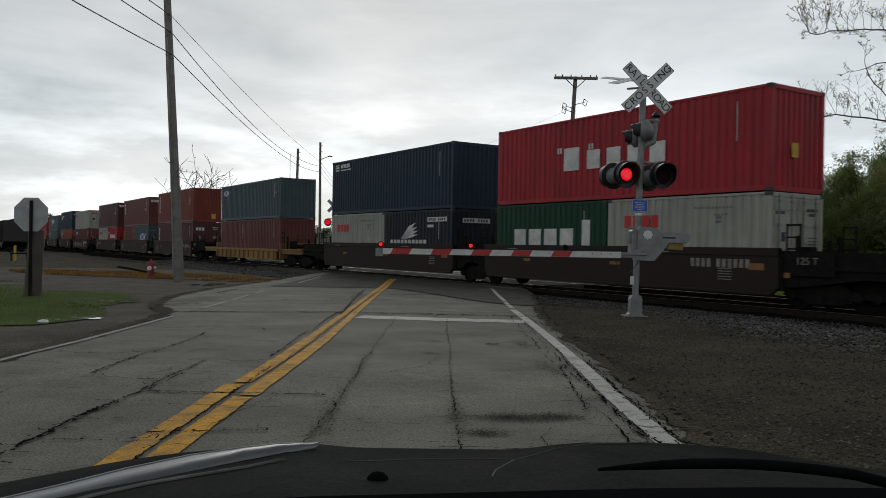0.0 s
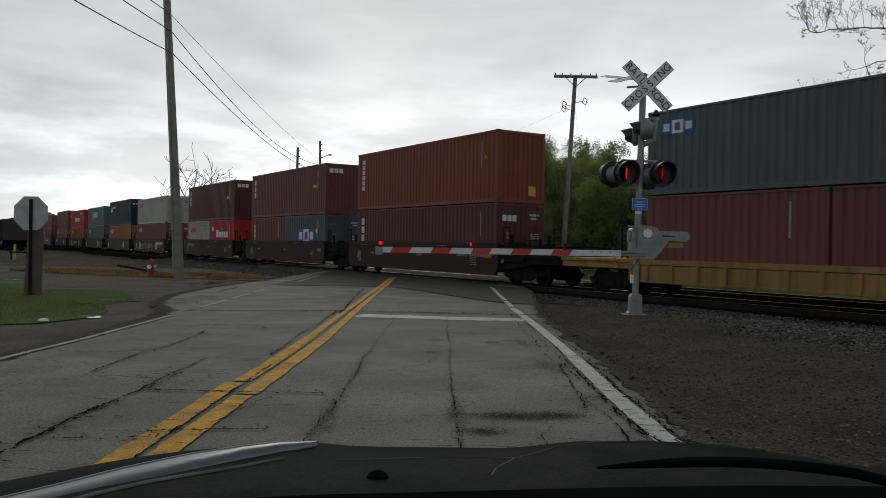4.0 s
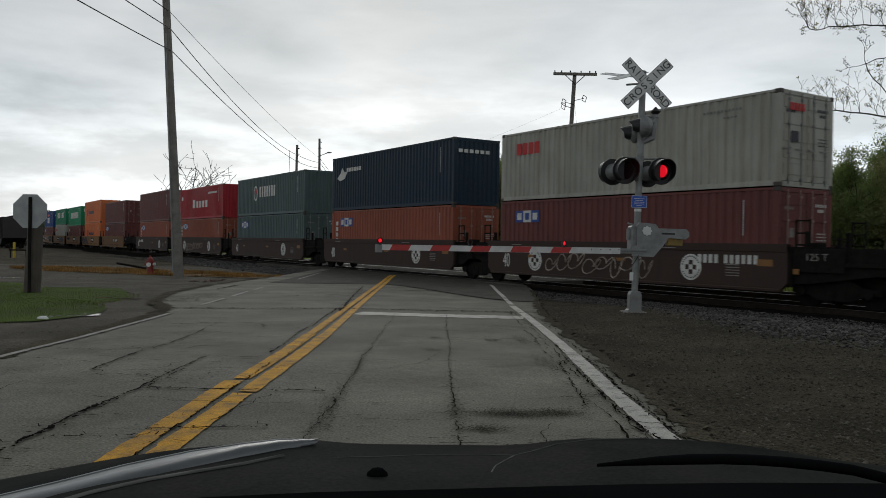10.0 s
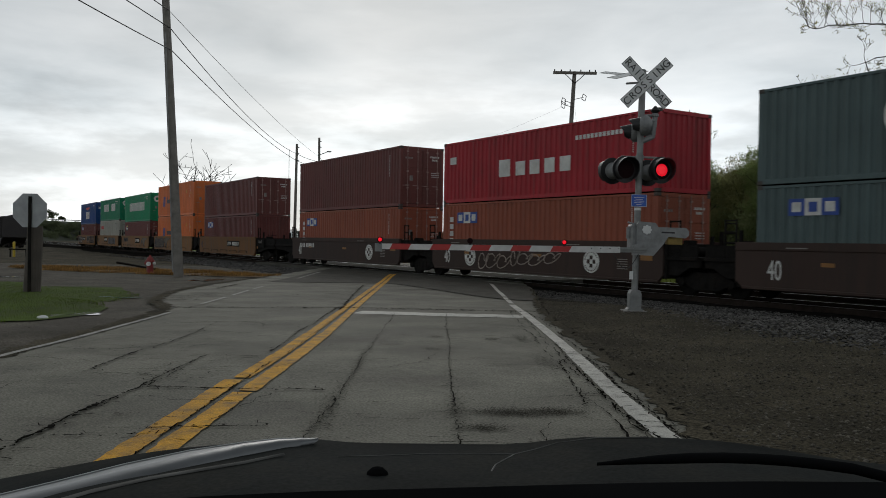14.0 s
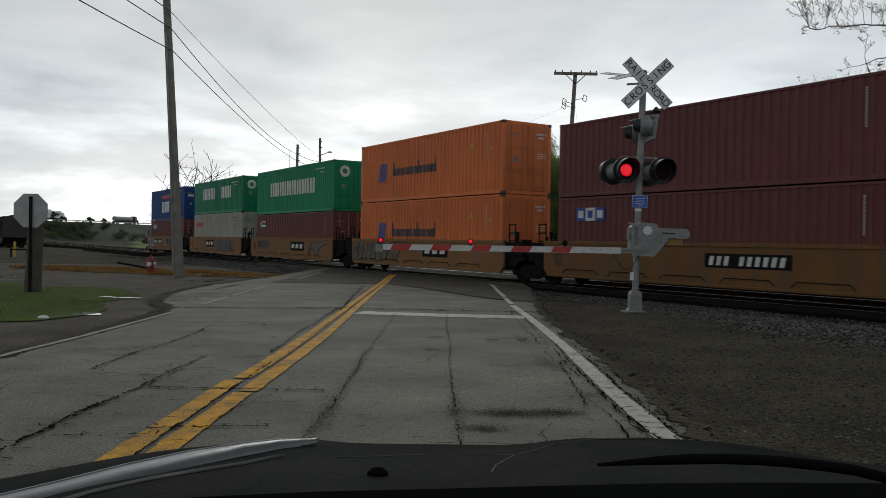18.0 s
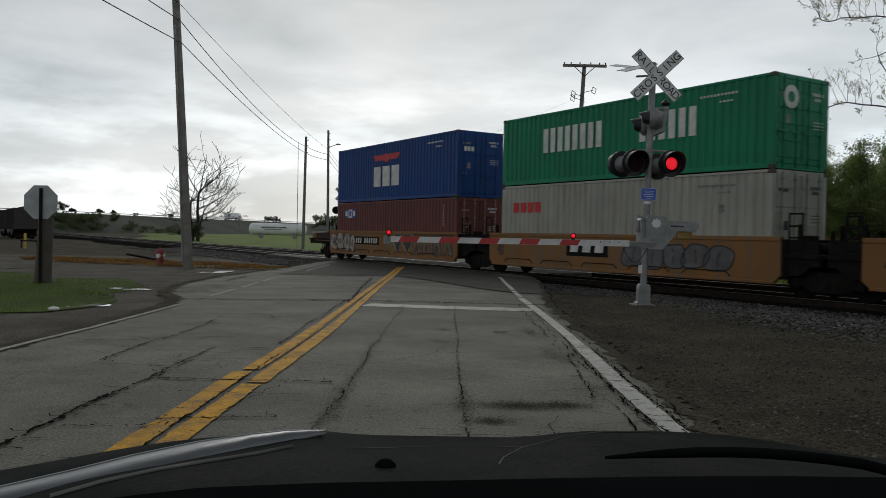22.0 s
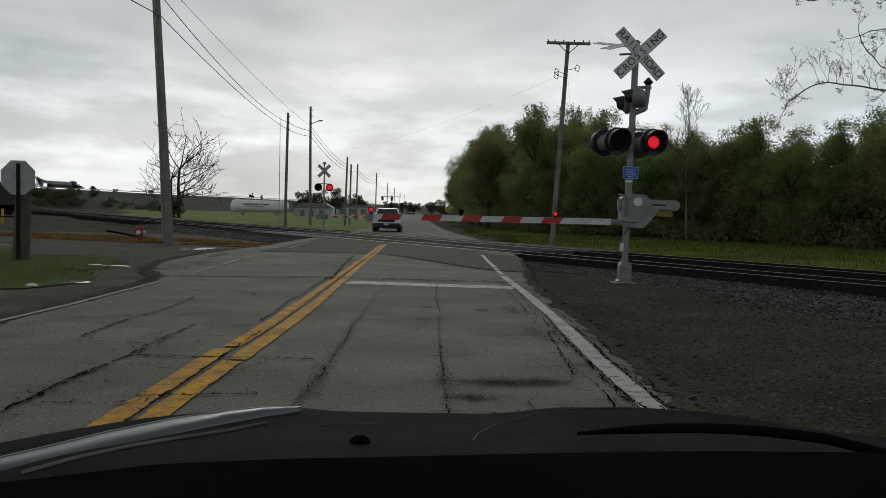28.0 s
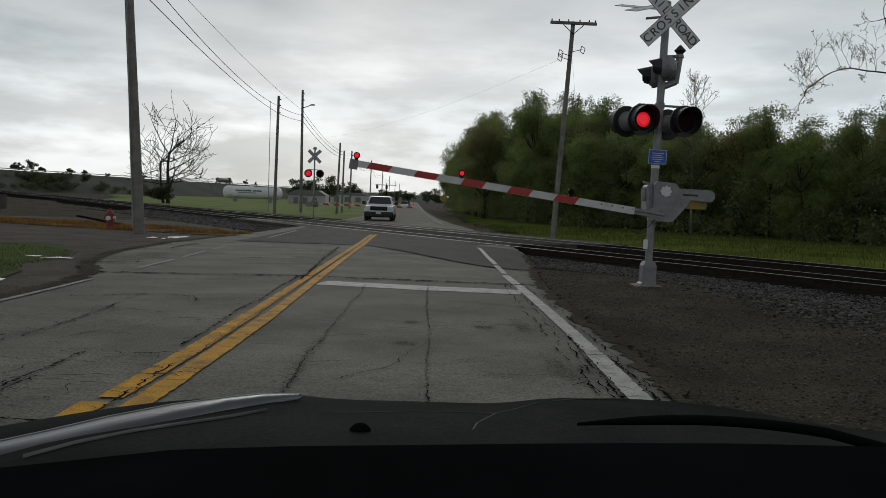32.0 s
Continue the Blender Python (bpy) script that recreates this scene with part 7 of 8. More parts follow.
def leafy_tree_kind(seed, height, leaf, per=70):
    rng = random.Random(seed)
    nrng = np.random.default_rng(seed)
    segs, tips = [], []
    trunk_top = Vector((rng.uniform(-.3, .3), rng.uniform(-.3, .3), height * .62))
    q = Vector((0, 0, -.3))
    for i in range(5):
        e = Vector((trunk_top.x * (i + 1) / 5 + rng.uniform(-.1, .1), trunk_top.y * (i + 1) / 5 + rng.uniform(-.1, .1), trunk_top.z * (i + 1) / 5))
        segs.append((q, e, .17 - .022 * i, .17 - .022 * (i + 1)))
        if i > 0:
            for _ in range(3):
                a = rng.uniform(0, math.tau)
                grow(segs, tips, e, Vector((math.cos(a), math.sin(a), rng.uniform(.3, 1.1))).normalized(), height * rng.uniform(.16, .26), .06, 1, rng, .55, .25, 2)
        q = e
    for _ in range(4):
        a = rng.uniform(0, math.tau)
        grow(segs, tips, q, Vector((math.cos(a) * .6, math.sin(a) * .6, 1.2)).normalized(), height * rng.uniform(.2, .32), .06, 1, rng, .5, .4, 2)
    vs, fs = tubes(segs, 5)
    wood = mesh_of("trunk", vs, fs, BARK)
    clumps = [((t.x, t.y, t.z), rng.uniform(.55, 1.05)) for t in tips]
    for a, b, ra, rb in segs:
        if ra < .05 and a.z > height * .25 and rng.random() < .5:
            clumps.append(((b.x + rng.uniform(-.3, .3), b.y + rng.uniform(-.3, .3), b.z + rng.uniform(-.3, .25)), rng.uniform(.65, 1.25)))
    clumps = clumps if len(clumps) < 190 else rng.sample(clumps, 190)
    high = sorted(tips, key=lambda q: -q.z)[:70]
    for t in rng.sample(high, min(48, len(high))):          # upright leafy shoots that fray the crown's outline
        lean = Vector((rng.uniform(-.7, .7), rng.uniform(-.7, .7), rng.uniform(.5, 1.0)))
        for k in range(4):
            q = t + lean * (.30 + .20 * k)
            clumps.append(((q.x, q.y, q.z), .34 - .04 * k))
    for _ in range(26):
        a, r = rng.uniform(0, math.tau), rng.uniform(.4, 2.3)
        clumps.append(((r * math.cos(a), r * math.sin(a), rng.uniform(.4, height * .45)), rng.uniform(.4, .9)))
    return wood, leaf_cloud("crown", clumps, per, .072, nrng, leaf)


TREE_KINDS = [leafy_tree_kind(100 + k, h, LEAF[k % 4]) for k, h in enumerate((9.5, 10.5, 8.5, 9.0, 10.0, 8.0))]
TREE_WORDS = ("green spring woodland tree with a ragged crown", "fresh green woodland tree just in leaf", "olive-tinted tree half in leaf", "deep green woodland tree", "green spring woodland tree with a ragged crown", "fresh green woodland tree just in leaf")


def wood_tree(x, y, kind, scale, rot):
    root = group_root("tree", pose(x, y, ground_z(x, y), 0, 0, rot) @ Matrix.Scale(scale, 4), TREE_WORDS[kind] + " at the wood's edge", "tree", "trees of the wood")
    wood, crown = TREE_KINDS[kind]
    shared("trunk", wood, root)
    shared("crown", crown, root)


random.seed(21)
spots = []
for k in range(44):                       # along the track, front row then deeper
    spots.append((24 - k * 2.45, 47.0 + random.uniform(-1.2, 1.2), 0))
for k in range(38):
    spots.append((25 - k * 2.85, 51.5 + random.uniform(-1.5, 1.5), 1))
for k in range(24):
    spots.append((30 - k * 4.6, 57.5 + random.uniform(-2, 2), 2))
for u, v, row in spots:
    u += random.uniform(-.8, .8)
    x, y = uv(u, v)
    if x < 8.6 + .03 * max(0, y - 90):
        continue
    tall = .85 + .26 * (1 - smooth(-54, -45, u))
    wood_tree(x, y, random.randrange(6), tall * random.uniform(.83, .97) * (.97 + .04 * row), random.uniform(0, 360))
for k in range(22):                       # down along the road
    y = 88 + k * 4.6
    wood_tree(8.0 + random.uniform(-.8, .8) + .012 * (y - 88), y, random.randrange(6), random.uniform(1.0, 1.22), random.uniform(0, 360))
    if k % 2 == 0:
        wood_tree(16 + random.uniform(-1, 1), y + 2, random.randrange(6), random.uniform(1.1, 1.3), random.uniform(0, 360))
# dense undergrowth closing the wood's floor
und = np.random.default_rng(4)
cl = []
for _ in range(900):
    u, v = und.uniform(-72, 32), 44.6 + abs(und.normal()) * 3.0
    x, y = uv(u, v)
    if x > 9:
        cl.append(((x, y, ground_z(x, y) + 3.6 * und.random() ** 1.5 + .2), und.uniform(.6, 1.2)))
for _ in range(260):
    y = und.uniform(86, 190)
    x = 9.6 + abs(und.normal()) * 2 + .018 * (y - 88)
    cl.append(((x, y, ground_z(x, y) + und.uniform(.2, 3.2)), und.uniform(.6, 1.1)))
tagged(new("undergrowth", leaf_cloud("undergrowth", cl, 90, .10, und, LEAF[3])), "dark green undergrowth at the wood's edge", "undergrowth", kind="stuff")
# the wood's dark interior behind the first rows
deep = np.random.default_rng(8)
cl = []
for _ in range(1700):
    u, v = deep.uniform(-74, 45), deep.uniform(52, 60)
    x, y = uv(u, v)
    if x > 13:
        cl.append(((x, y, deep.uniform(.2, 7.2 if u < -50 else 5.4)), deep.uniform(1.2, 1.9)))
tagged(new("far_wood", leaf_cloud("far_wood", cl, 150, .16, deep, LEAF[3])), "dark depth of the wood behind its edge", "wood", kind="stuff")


def bare_tree(x, y, label, build, material, z=None):
    root = group_root("tree", pose(x, y, ground_z(x, y) if z is None else z), label, "tree")
    segs, tips = build()
    big = [s for s in segs if s[2] > .05]
    small = [s for s in segs if s[2] <= .05]
    vs, fs = tubes(big, 8)
    shared("trunk", mesh_of("trunk", vs, fs, material, True), root)
    vs, fs = tubes(small, 4)
    tagged(shared("twig_spray", mesh_of("twig_spray", vs, fs, TWIG), root), kind="stuff")
    return root, tips


def left_bare():
    rng = random.Random(7)
    k = 1.5
    segs, tips = [], []
    for dx, lean, h, r in ((.0, -.10, 6.4, .24), (.65, .08, 7.8, .32), (.4, .22, 5.4, .18)):
        q, d = Vector((dx, 0, -.3)), Vector((lean, 0, 1)).normalized()
        rr = r
        for i in range(6):
            d = (d + Vector((rng.uniform(-.1, .1), rng.uniform(-.1, .1), .05))).normalized()
            e = q + d * h / 6
            segs.append((q, e, rr, rr * .9))
            rr *= .9
            q = e
            if i > 1:
                for _ in range(1 if i % 2 else 2):
                    a = rng.uniform(0, math.tau)
                    grow(segs, tips, e, Vector((math.cos(a), math.sin(a), rng.uniform(-.05, .7))).normalized(), rng.uniform(2.2, 3.9) * k, rr * .5, 2, rng, .6, -.05, 2, .034)
        for _ in range(3):
            a = rng.uniform(0, math.tau)
            grow(segs, tips, q, Vector((math.cos(a) * .9, math.sin(a) * .9, .9)).normalized(), rng.uniform(2.2, 3.6) * k, rr * .6, 2, rng, .6, -.02, 2, .034)
    return segs, tips


bare_tree(-37.6, 124, "bare leafless tree with two dark trunks beyond the tracks", left_bare, BARK)


def right_bare():
    """A big tree outside the view whose limbs reach in."""
    rng = random.Random(12)
    segs, tips = [], []
    q = Vector((0, 0, -.3))
    for i in range(6):
        e = Vector((.1 * i, .05 * i, 2.2 * (i + 1)))
        segs.append((q, e, .36 - .04 * i, .36 - .04 * (i + 1)))
        q = e
    # limbs that reach out over the track: bends (x, y, z) from the trunk's foot
    for r, bends in ((.11, ((0, 0, 6.2), (-4, 0, 7.2), (-7.5, 0, 7.75), (-8.7, 0, 7.9), (-9.8, .1, 8.05), (-10.6, .1, 7.85), (-11.2, 0, 7.4), (-11.65, -.1, 7.1), (-11.85, -.1, 6.75))),
                     (.10, ((0, 0, 9.5), (-4, .3, 11.2), (-7.5, .2, 12.05), (-8.6, 0, 12.0), (-9.4, 0, 11.95), (-10.2, 0, 11.9), (-10.8, -.1, 11.65), (-11.1, -.1, 11.7), (-11.35, -.2, 11.95))),
                     (.07, ((0, 0, 8.2), (-4, -.4, 10.0), (-7.5, -.3, 10.5), (-8.1, -.2, 10.35), (-8.8, -.2, 10.1))),
                     (.06, ((0, 0, 7.0), (-4, .5, 8.0), (-7.2, .4, 8.9), (-7.9, .3, 9.6), (-8.3, .3, 10.3))),
                     (.12, ((0, 0, 10), (-4, 1, 14), (-7, 1, 16))), (.12, ((0, 0, 5), (3, 1.5, 8), (6, 3, 11))), (.12, ((0, 0, 7), (2.5, -2.5, 10), (5, -5, 13)))):
        p, rr = Vector(bends[0]), r
        for a, b in zip(bends, bends[1:]):
            a, b = Vector(a), Vector(b)
            n = max(2, int((b - a).length / .35))
            for i in range(n):
                m_ = a.lerp(b, (i + 1) / n) + Vector((rng.uniform(-.05, .05), rng.uniform(-.05, .05), rng.uniform(-.04, .04)))
                segs.append((p, m_, rr, rr * .975))
                rr = max(.012, rr * .957)
                p = m_
                for _ in range(2 if b.x < -6.5 and rng.random() < (.8 if r in (.10, .11) else .45) else 0):
                    up_ = rng.choice((1, 1, 1, -.7)) if r != .07 else -1
                    ang = Vector((rng.uniform(-.8, .5), rng.uniform(-.5, .5), up_ * rng.uniform(.4, 1))).normalized()
                    grow(segs, tips, p, ang, rng.uniform(.45, 1.15) * ((1 if r == .10 else .9 if r == .11 else .4) if up_ > 0 else .55), max(.008, rr * .32), 2, rng, .5, .06, 2, .0048)
        grow(segs, tips, p, (b - a).normalized(), .7, rr * .8, 2, rng, .5, 0, 2, .0065)
    return segs, tips


rb_root, rb_tips = bare_tree(28.6, 37.0, "bare tree with budding twigs whose limbs hang over the track", right_bare, BARK)
buds = [((t.x, t.y, t.z), .07) for t in rb_tips if t.x < -6]
tagged(shared("bud_spray", leaf_cloud("bud_spray", buds, 3, .032, np.random.default_rng(3), LEAF[2]), rb_root), kind="stuff")


def thin_pale():
    rng = random.Random(31)
    segs, tips = [], []
    q, rr = Vector((0, 0, -.3)), .11
    for i in range(9):
        e = q + Vector((rng.uniform(-.07, .07), rng.uniform(-.07, .07), 1.0))
        segs.append((q, e, rr, rr * .9))
        rr *= .88
        q = e
        if i > 4:
            for _ in range(3):
                a = rng.uniform(0, math.tau)
                grow(segs, tips, e, Vector((math.cos(a), math.sin(a), 1.0)).normalized(), rng.uniform(.9, 1.5), rr * .45, 2, rng, .45, .25, 2, .010)
    grow(segs, tips, q, Vector((0, 0, 1)), 1.0, rr, 2, rng, .45, .2, 3, .010)
    return segs, tips


xp, yp = uv(-37.7, 45.4)
pr, ptips = bare_tree(xp, yp, "slim pale tree barely in leaf at the wood's edge", thin_pale, PALE_BARK)
tagged(shared("bud_spray", leaf_cloud("bud_spray", [((t.x, t.y, t.z), .18) for t in ptips], 3, .045, np.random.default_rng(5), LEAF[2]), pr), kind="stuff")

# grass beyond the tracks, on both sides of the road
# darker than the field's grass: the wood's shade is put into this colour
SHADED_VERGE = mat("shaded_verge", (0.100, 0.125, 0.028), 0.95, var=0.35, scale=0.25, bump=0.8, bump_scale=8, dirt=(0.06, 0.055, 0.028), dirt_amount=0.6, dirt_scale=0.12, spec=0.0)


def field(name, u0, u1, v0, v1, keep, label):
    vs, fs, idx = [], [], {}
    us, vv = axis((u0, u1, 3.0)), axis((v0, v1, 2.0))
    for i, u in enumerate(us):
        for j, v in enumerate(vv):
            x, y = uv(u, v + (.5 * noise.noise((u * .2, 1, 2)) if j == 0 else 0))
            idx[i, j] = len(vs)
            vs.append((x, y, ground_z(x, y) + .03))
    for i in range(len(us) - 1):
        for j in range(len(vv) - 1):
            x, y, _ = vs[idx[i, j]]
            if keep(x, y):
                fs.append((idx[i, j], idx[i, j + 1], idx[i + 1, j + 1], idx[i + 1, j]))
    return tagged(new(name, mesh_of(name, vs, fs, SHADED_VERGE if name == "grass_verge" else FIELD, True)), label, "grass field", kind="structure")


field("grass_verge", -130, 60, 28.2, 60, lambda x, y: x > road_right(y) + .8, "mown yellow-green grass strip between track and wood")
field("grass_field", -420, -30, 29.5, 330, lambda x, y: -.372 * y - 1.5 * math.sin(y * .05) < x < road_left(y) - .8, "flat mown grass field beyond the tracks")
random.seed(17)
sp = []
for _ in range(26000):
    u, v = random.uniform(-46, 16), random.uniform(28.4, 46)
    x, y = uv(u, v)
    if x > road_right(y) + 1.2:
        sp.append((x, y))
blades("verge_grass", "rough yellow-green grass", sp, .08, .22, .016, island(mat("verge_blade", (0.072, 0.096, 0.021), .9, bump=0, spec=.05), .6, 1.5))
bush = np.random.default_rng(14)
tagged(new("shrub", leaf_cloud("shrub", [((-36.3 + bush.normal() * .95, 118 + bush.normal() * .8, .5 + abs(bush.normal()) * .8), .6) for _ in range(46)], 80, .12, bush, DARK_LEAF)), "low dark green shrub beside a bare tree", "shrub")

# ---- distance: embankment, overpass, tank, sheds, vehicles ----
E0, E1 = Vector((-190, 190)), Vector((40, 1125))
ed = (E1 - E0).normalized()
en = Vector((-ed.y, ed.x))
vs, fs = [], []
prof = ((-26, -.8), (-9, 6.9), (-8, 7.2), (8, 7.2), (9, 6.9), (26, -.8))
E_LEN = (E1 - E0).length
e_s = axis((-950, 0, 50), (0, 963, 16), (963, 1700, 60))
n_e = len(e_s) - 1
for i in range(n_e + 1):
    p = E0 + ed * e_s[i]
    low = .0
    for o, z in prof:
        q = p - en * o
        vs.append((q.x, q.y, z + .25 * noise.noise((i * .7, o * .1, 0)) * (z > 0)))
m_e = len(prof)
gap_i = next(i for i, d in enumerate(e_s) if d > 790)
fs = [(i * m_e + j, i * m_e + j + 1, (i + 1) * m_e + j + 1, (i + 1) * m_e + j) for i in range(n_e) for j in range(m_e - 1) if not gap_i <= i <= gap_i + 2]
tagged(new("embankment", mesh_of("embankment", vs, fs, EMBANK, True)), "long dull grass embankment carrying a highway", "embankment", kind="structure")


def at_e(f, o=0.0):
    p = E0 + ed * (f * E_LEN) - en * o
    return p.x, p.y


E_ANG = math.degrees(math.atan2(ed.y, ed.x))
rail_root = group_root("guard_rail", pose(0, 0, 0), "pale steel guard rail along the highway's edge", "guard rail", kind="structure")
for f0, f1 in ((0, .27), (.27, .54), (.54, .82), (.82, 1.0)):
    a, b = at_e(f0, 8.3), at_e(f1, 8.3)
    rod_bm = rod(B(), (*a, 7.75), (*b, 7.75), .16, n=6)
    part("rail_beam", rod_bm, GALV, rail_root)
bx0, by0 = at_e(e_s[gap_i] / E_LEN + 24 / E_LEN)
br = group_root("overpass", pose(bx0, by0, 0, 0, 0, E_ANG), "grey highway bridge over the far end of the road", "bridge", kind="structure")
part("deck", box(B(), -32, 32, -8.5, 8.5, 5.7, 7.1, .05), CONCRETE, br)
for s in (-1, 1):
    part("parapet", box(B(), -32, 32, s * 8.5 - .2, s * 8.5 + .2, 7.0, 8.0, .03), CONCRETE, br)
for x in (-12, 12):
    for y in (-6, 0, 6):
        part("pier", rod(B(), (x, y, -1), (x, y, 5.8), .6, n=12), CONCRETE, br)
# small trees and signs along the embankment's top
tiny = np.random.default_rng(77)
for f, o, h in ((.035, 10, 5.0), (.05, 12, 4.2), (.105, 10, 2.6), (.134, 11, 3.6), (.138, 10, 3.0), (.146, 9, 4.8), (.151, 10, 2.6), (.168, 10, 3.0), (.178, 10, 2.6), (.195, 10, 1.8), (.225, 10, 2.4), (.26, 10, 1.4), (.34, 10, 3.0), (.355, 10, 2.2), (.52, 11, 3.2)):
    x, y = at_e(f, o - 4)
    tr_ = group_root("tree", pose(x, y, 6.9), "small dark tree on the highway embankment", "tree", "embankment trees")
    part("trunk", rod(B(), (0, 0, -.5), (0, 0, h * .6), .12, .05, 7), BARK, tr_)
    shared("crown", leaf_cloud("crown", [((tiny.normal() * h * .22, tiny.normal() * h * .22, h * .55 + tiny.normal() * h * .16), h * .2) for _ in range(16)], 60, .22, tiny, DARK_LEAF), tr_)
cl = []
for _ in range(60):
    f = tiny.uniform(.0, .2)
    x, y = at_e(f, tiny.uniform(18, 34))
    cl.append(((x, y, tiny.uniform(.2, 2.6)), tiny.uniform(1.0, 2.0)))
for _ in range(80):
    x, y = at_e(tiny.normal(.140, .014), tiny.uniform(13, 24))
    cl.append(((x, y, tiny.uniform(.6, 6.5)), tiny.uniform(1.2, 2.4)))
tagged(new("brush", leaf_cloud("brush", cl, 170, .26, tiny, DARK_LEAF)), "dark brush at the embankment's foot", "brush", kind="stuff")
for f in (.235, .275, .47):
    x, y = at_e(f, 7)
    sp_ = group_root("road_sign", pose(x, y, 7.0), "small dark highway sign on a post", "road sign", "highway signs")
    part("post", rod(B(), (0, 0, -.3), (0, 0, 2.6), .08, n=6), DARK_STEEL, sp_)
    part("sign_plate", box(B(), -.45, .45, -.05, .05, 1.7, 2.9, .02), SIGN_BACK, sp_)

# propane tank
TKX, TKY = -42.5, 214
tank = group_root("propane_tank", pose(TKX, TKY, ground_z(TKX, TKY), 0, 0, 11), "long white horizontal propane tank on saddles in a field", "storage tank")
bm = rod(B(), (-6.4, 0, 2.45), (6.4, 0, 2.45), 1.62, n=32)
for s in (-1, 1):
    ball(bm, (s * 6.4, 0, 2.45), 1.62, .75, 1, 1, 24)
part("shell", bm, TANK_WHITE, tank)
for x in (-4.4, 4.4):
    part("saddle", box(B(), x - .5, x + .5, -1.3, 1.3, -.3, 1.5, .03), CONCRETE, tank)
bars = B()
for k in range(15):
    if k != 9:
        box(bars, -4.3 + k * .44, -4.3 + k * .44 + .33, -1.66, -1.60, 2.75, 3.1)
tagged(part("name_bars", bars, MARK["dark"], tank, "dark lettering, plain bars"), kind="stuff")
bars = B()
for k in range(11):
    box(bars, -3.6 + k * .42, -3.6 + k * .42 + .3, -1.67, -1.61, 2.3, 2.5)
tagged(part("number_bars", bars, MARK["dark"], tank), kind="stuff")
part("dome", rod(B(), (1.0, 0, 4.0), (1.0, 0, 4.4), .35, n=12), TANK_WHITE, tank)
part("walkway", box(B(), .2, 5.2, -.5, .5, 4.12, 4.2, .01), GALV, tank)
# low sheds and trailers behind the field
SHED = mat("pale_siding", (.42, .42, .40), .7, var=.12, scale=1, bump=.1)
ROOF = mat("grey_roof", (.16, .16, .165), .7, var=.15, bump=.1)
for x, y, w, d, h, ang in ((-29, 222, 10, 8, 2.3, 0), (-34, 420, 22, 12, 3.4, 0), (-52, 500, 40, 12, 3.4, 0)):
    sh = group_root("shed", pose(x, y, ground_z(x, y), 0, 0, ang), "long low pale shed with a shallow roof", "shed", "sheds beyond the field")
    part("wall", box(B(), -w / 2, w / 2, -d / 2, d / 2, -.5, h, .02), SHED, sh)
    part("roof", prism(B(), [(-w / 2 - .3, h), (w / 2 + .3, h), (w / 2 - w * .2, h + 1.4), (-w / 2 + w * .2, h + 1.4)], -d / 2 - .3, d / 2 + .3), ROOF, sh)
    for k in range(3):
        part("door", box(B(), -w * .35 + k * w * .25, -w * .35 + k * w * .25 + w * .12, -d / 2 - .06, -d / 2 + .02, 0, h * .75, .02), ROOF, sh)
# far trees round the road's end
ft = np.random.default_rng(55)
for x, y, h in ((-46, 330, 9), (-38, 360, 11), (-33, 420, 10), (-20, 520, 9), (-6, 560, 9), (8, 600, 10), (16, 640, 11), (-14, 640, 10), (24, 420, 12), (20, 330, 11)):
    tr_ = group_root("tree", pose(x, y, ground_z(x, y)), "distant round-headed tree near the road", "tree", "distant trees")
    part("trunk", rod(B(), (0, 0, -.5), (0, 0, h * .6), .25, .1, 7), BARK, tr_)
    shared("crown", leaf_cloud("crown", [((ft.normal() * h * .24, ft.normal() * h * .24, h * .55 + ft.normal() * h * .18), h * .18) for _ in range(34)], 110, .32, ft, DARK_LEAF), tr_)
cl = []
for _ in range(260):
    cl.append(((ft.uniform(-420, 220), ft.uniform(1050, 1250), ft.uniform(0, 7)), ft.uniform(4, 9)))
tagged(new("far_treeline", leaf_cloud("far_treeline", cl, 60, 1.0, ft, DARK_LEAF)), "hazy far line of trees on the horizon", "treeline", kind="stuff")
# traffic lights and a warning sign far down the road
for x, y in ((-9, 250),):
    tl = group_root("traffic_light", pose(x, y, ground_z(x, y)), "distant dark traffic lights hung over the road", "traffic light")
    part("mast", rod(B(), (0, 0, 0), (0, 0, 7), .12, n=8), DARK_STEEL, tl)
    part("mast_arm", rod(B(), (-3.4, 0, 6.4), (3, 0, 6.4), .08, n=8), DARK_STEEL, tl)
    for dx in (-2.9, .0):
        part("signal_head", box(B(), dx - .35, dx + .35, -.3, .3, 5.2, 6.3, .05), BLACK, tl)
ws = group_root("warning_sign", pose(5.2, 150, ground_z(5.2, 150)), "yellow diamond warning sign on a post", "road sign")
part("post", rod(B(), (0, 0, 0), (0, 0, 3.3), .05, n=6), GALV, ws)
part("sign_plate", prism(B(), [(-.75, 2.6), (0, 1.85), (.75, 2.6), (0, 3.35)], -.06, -.04), YELLOW_POST, ws)

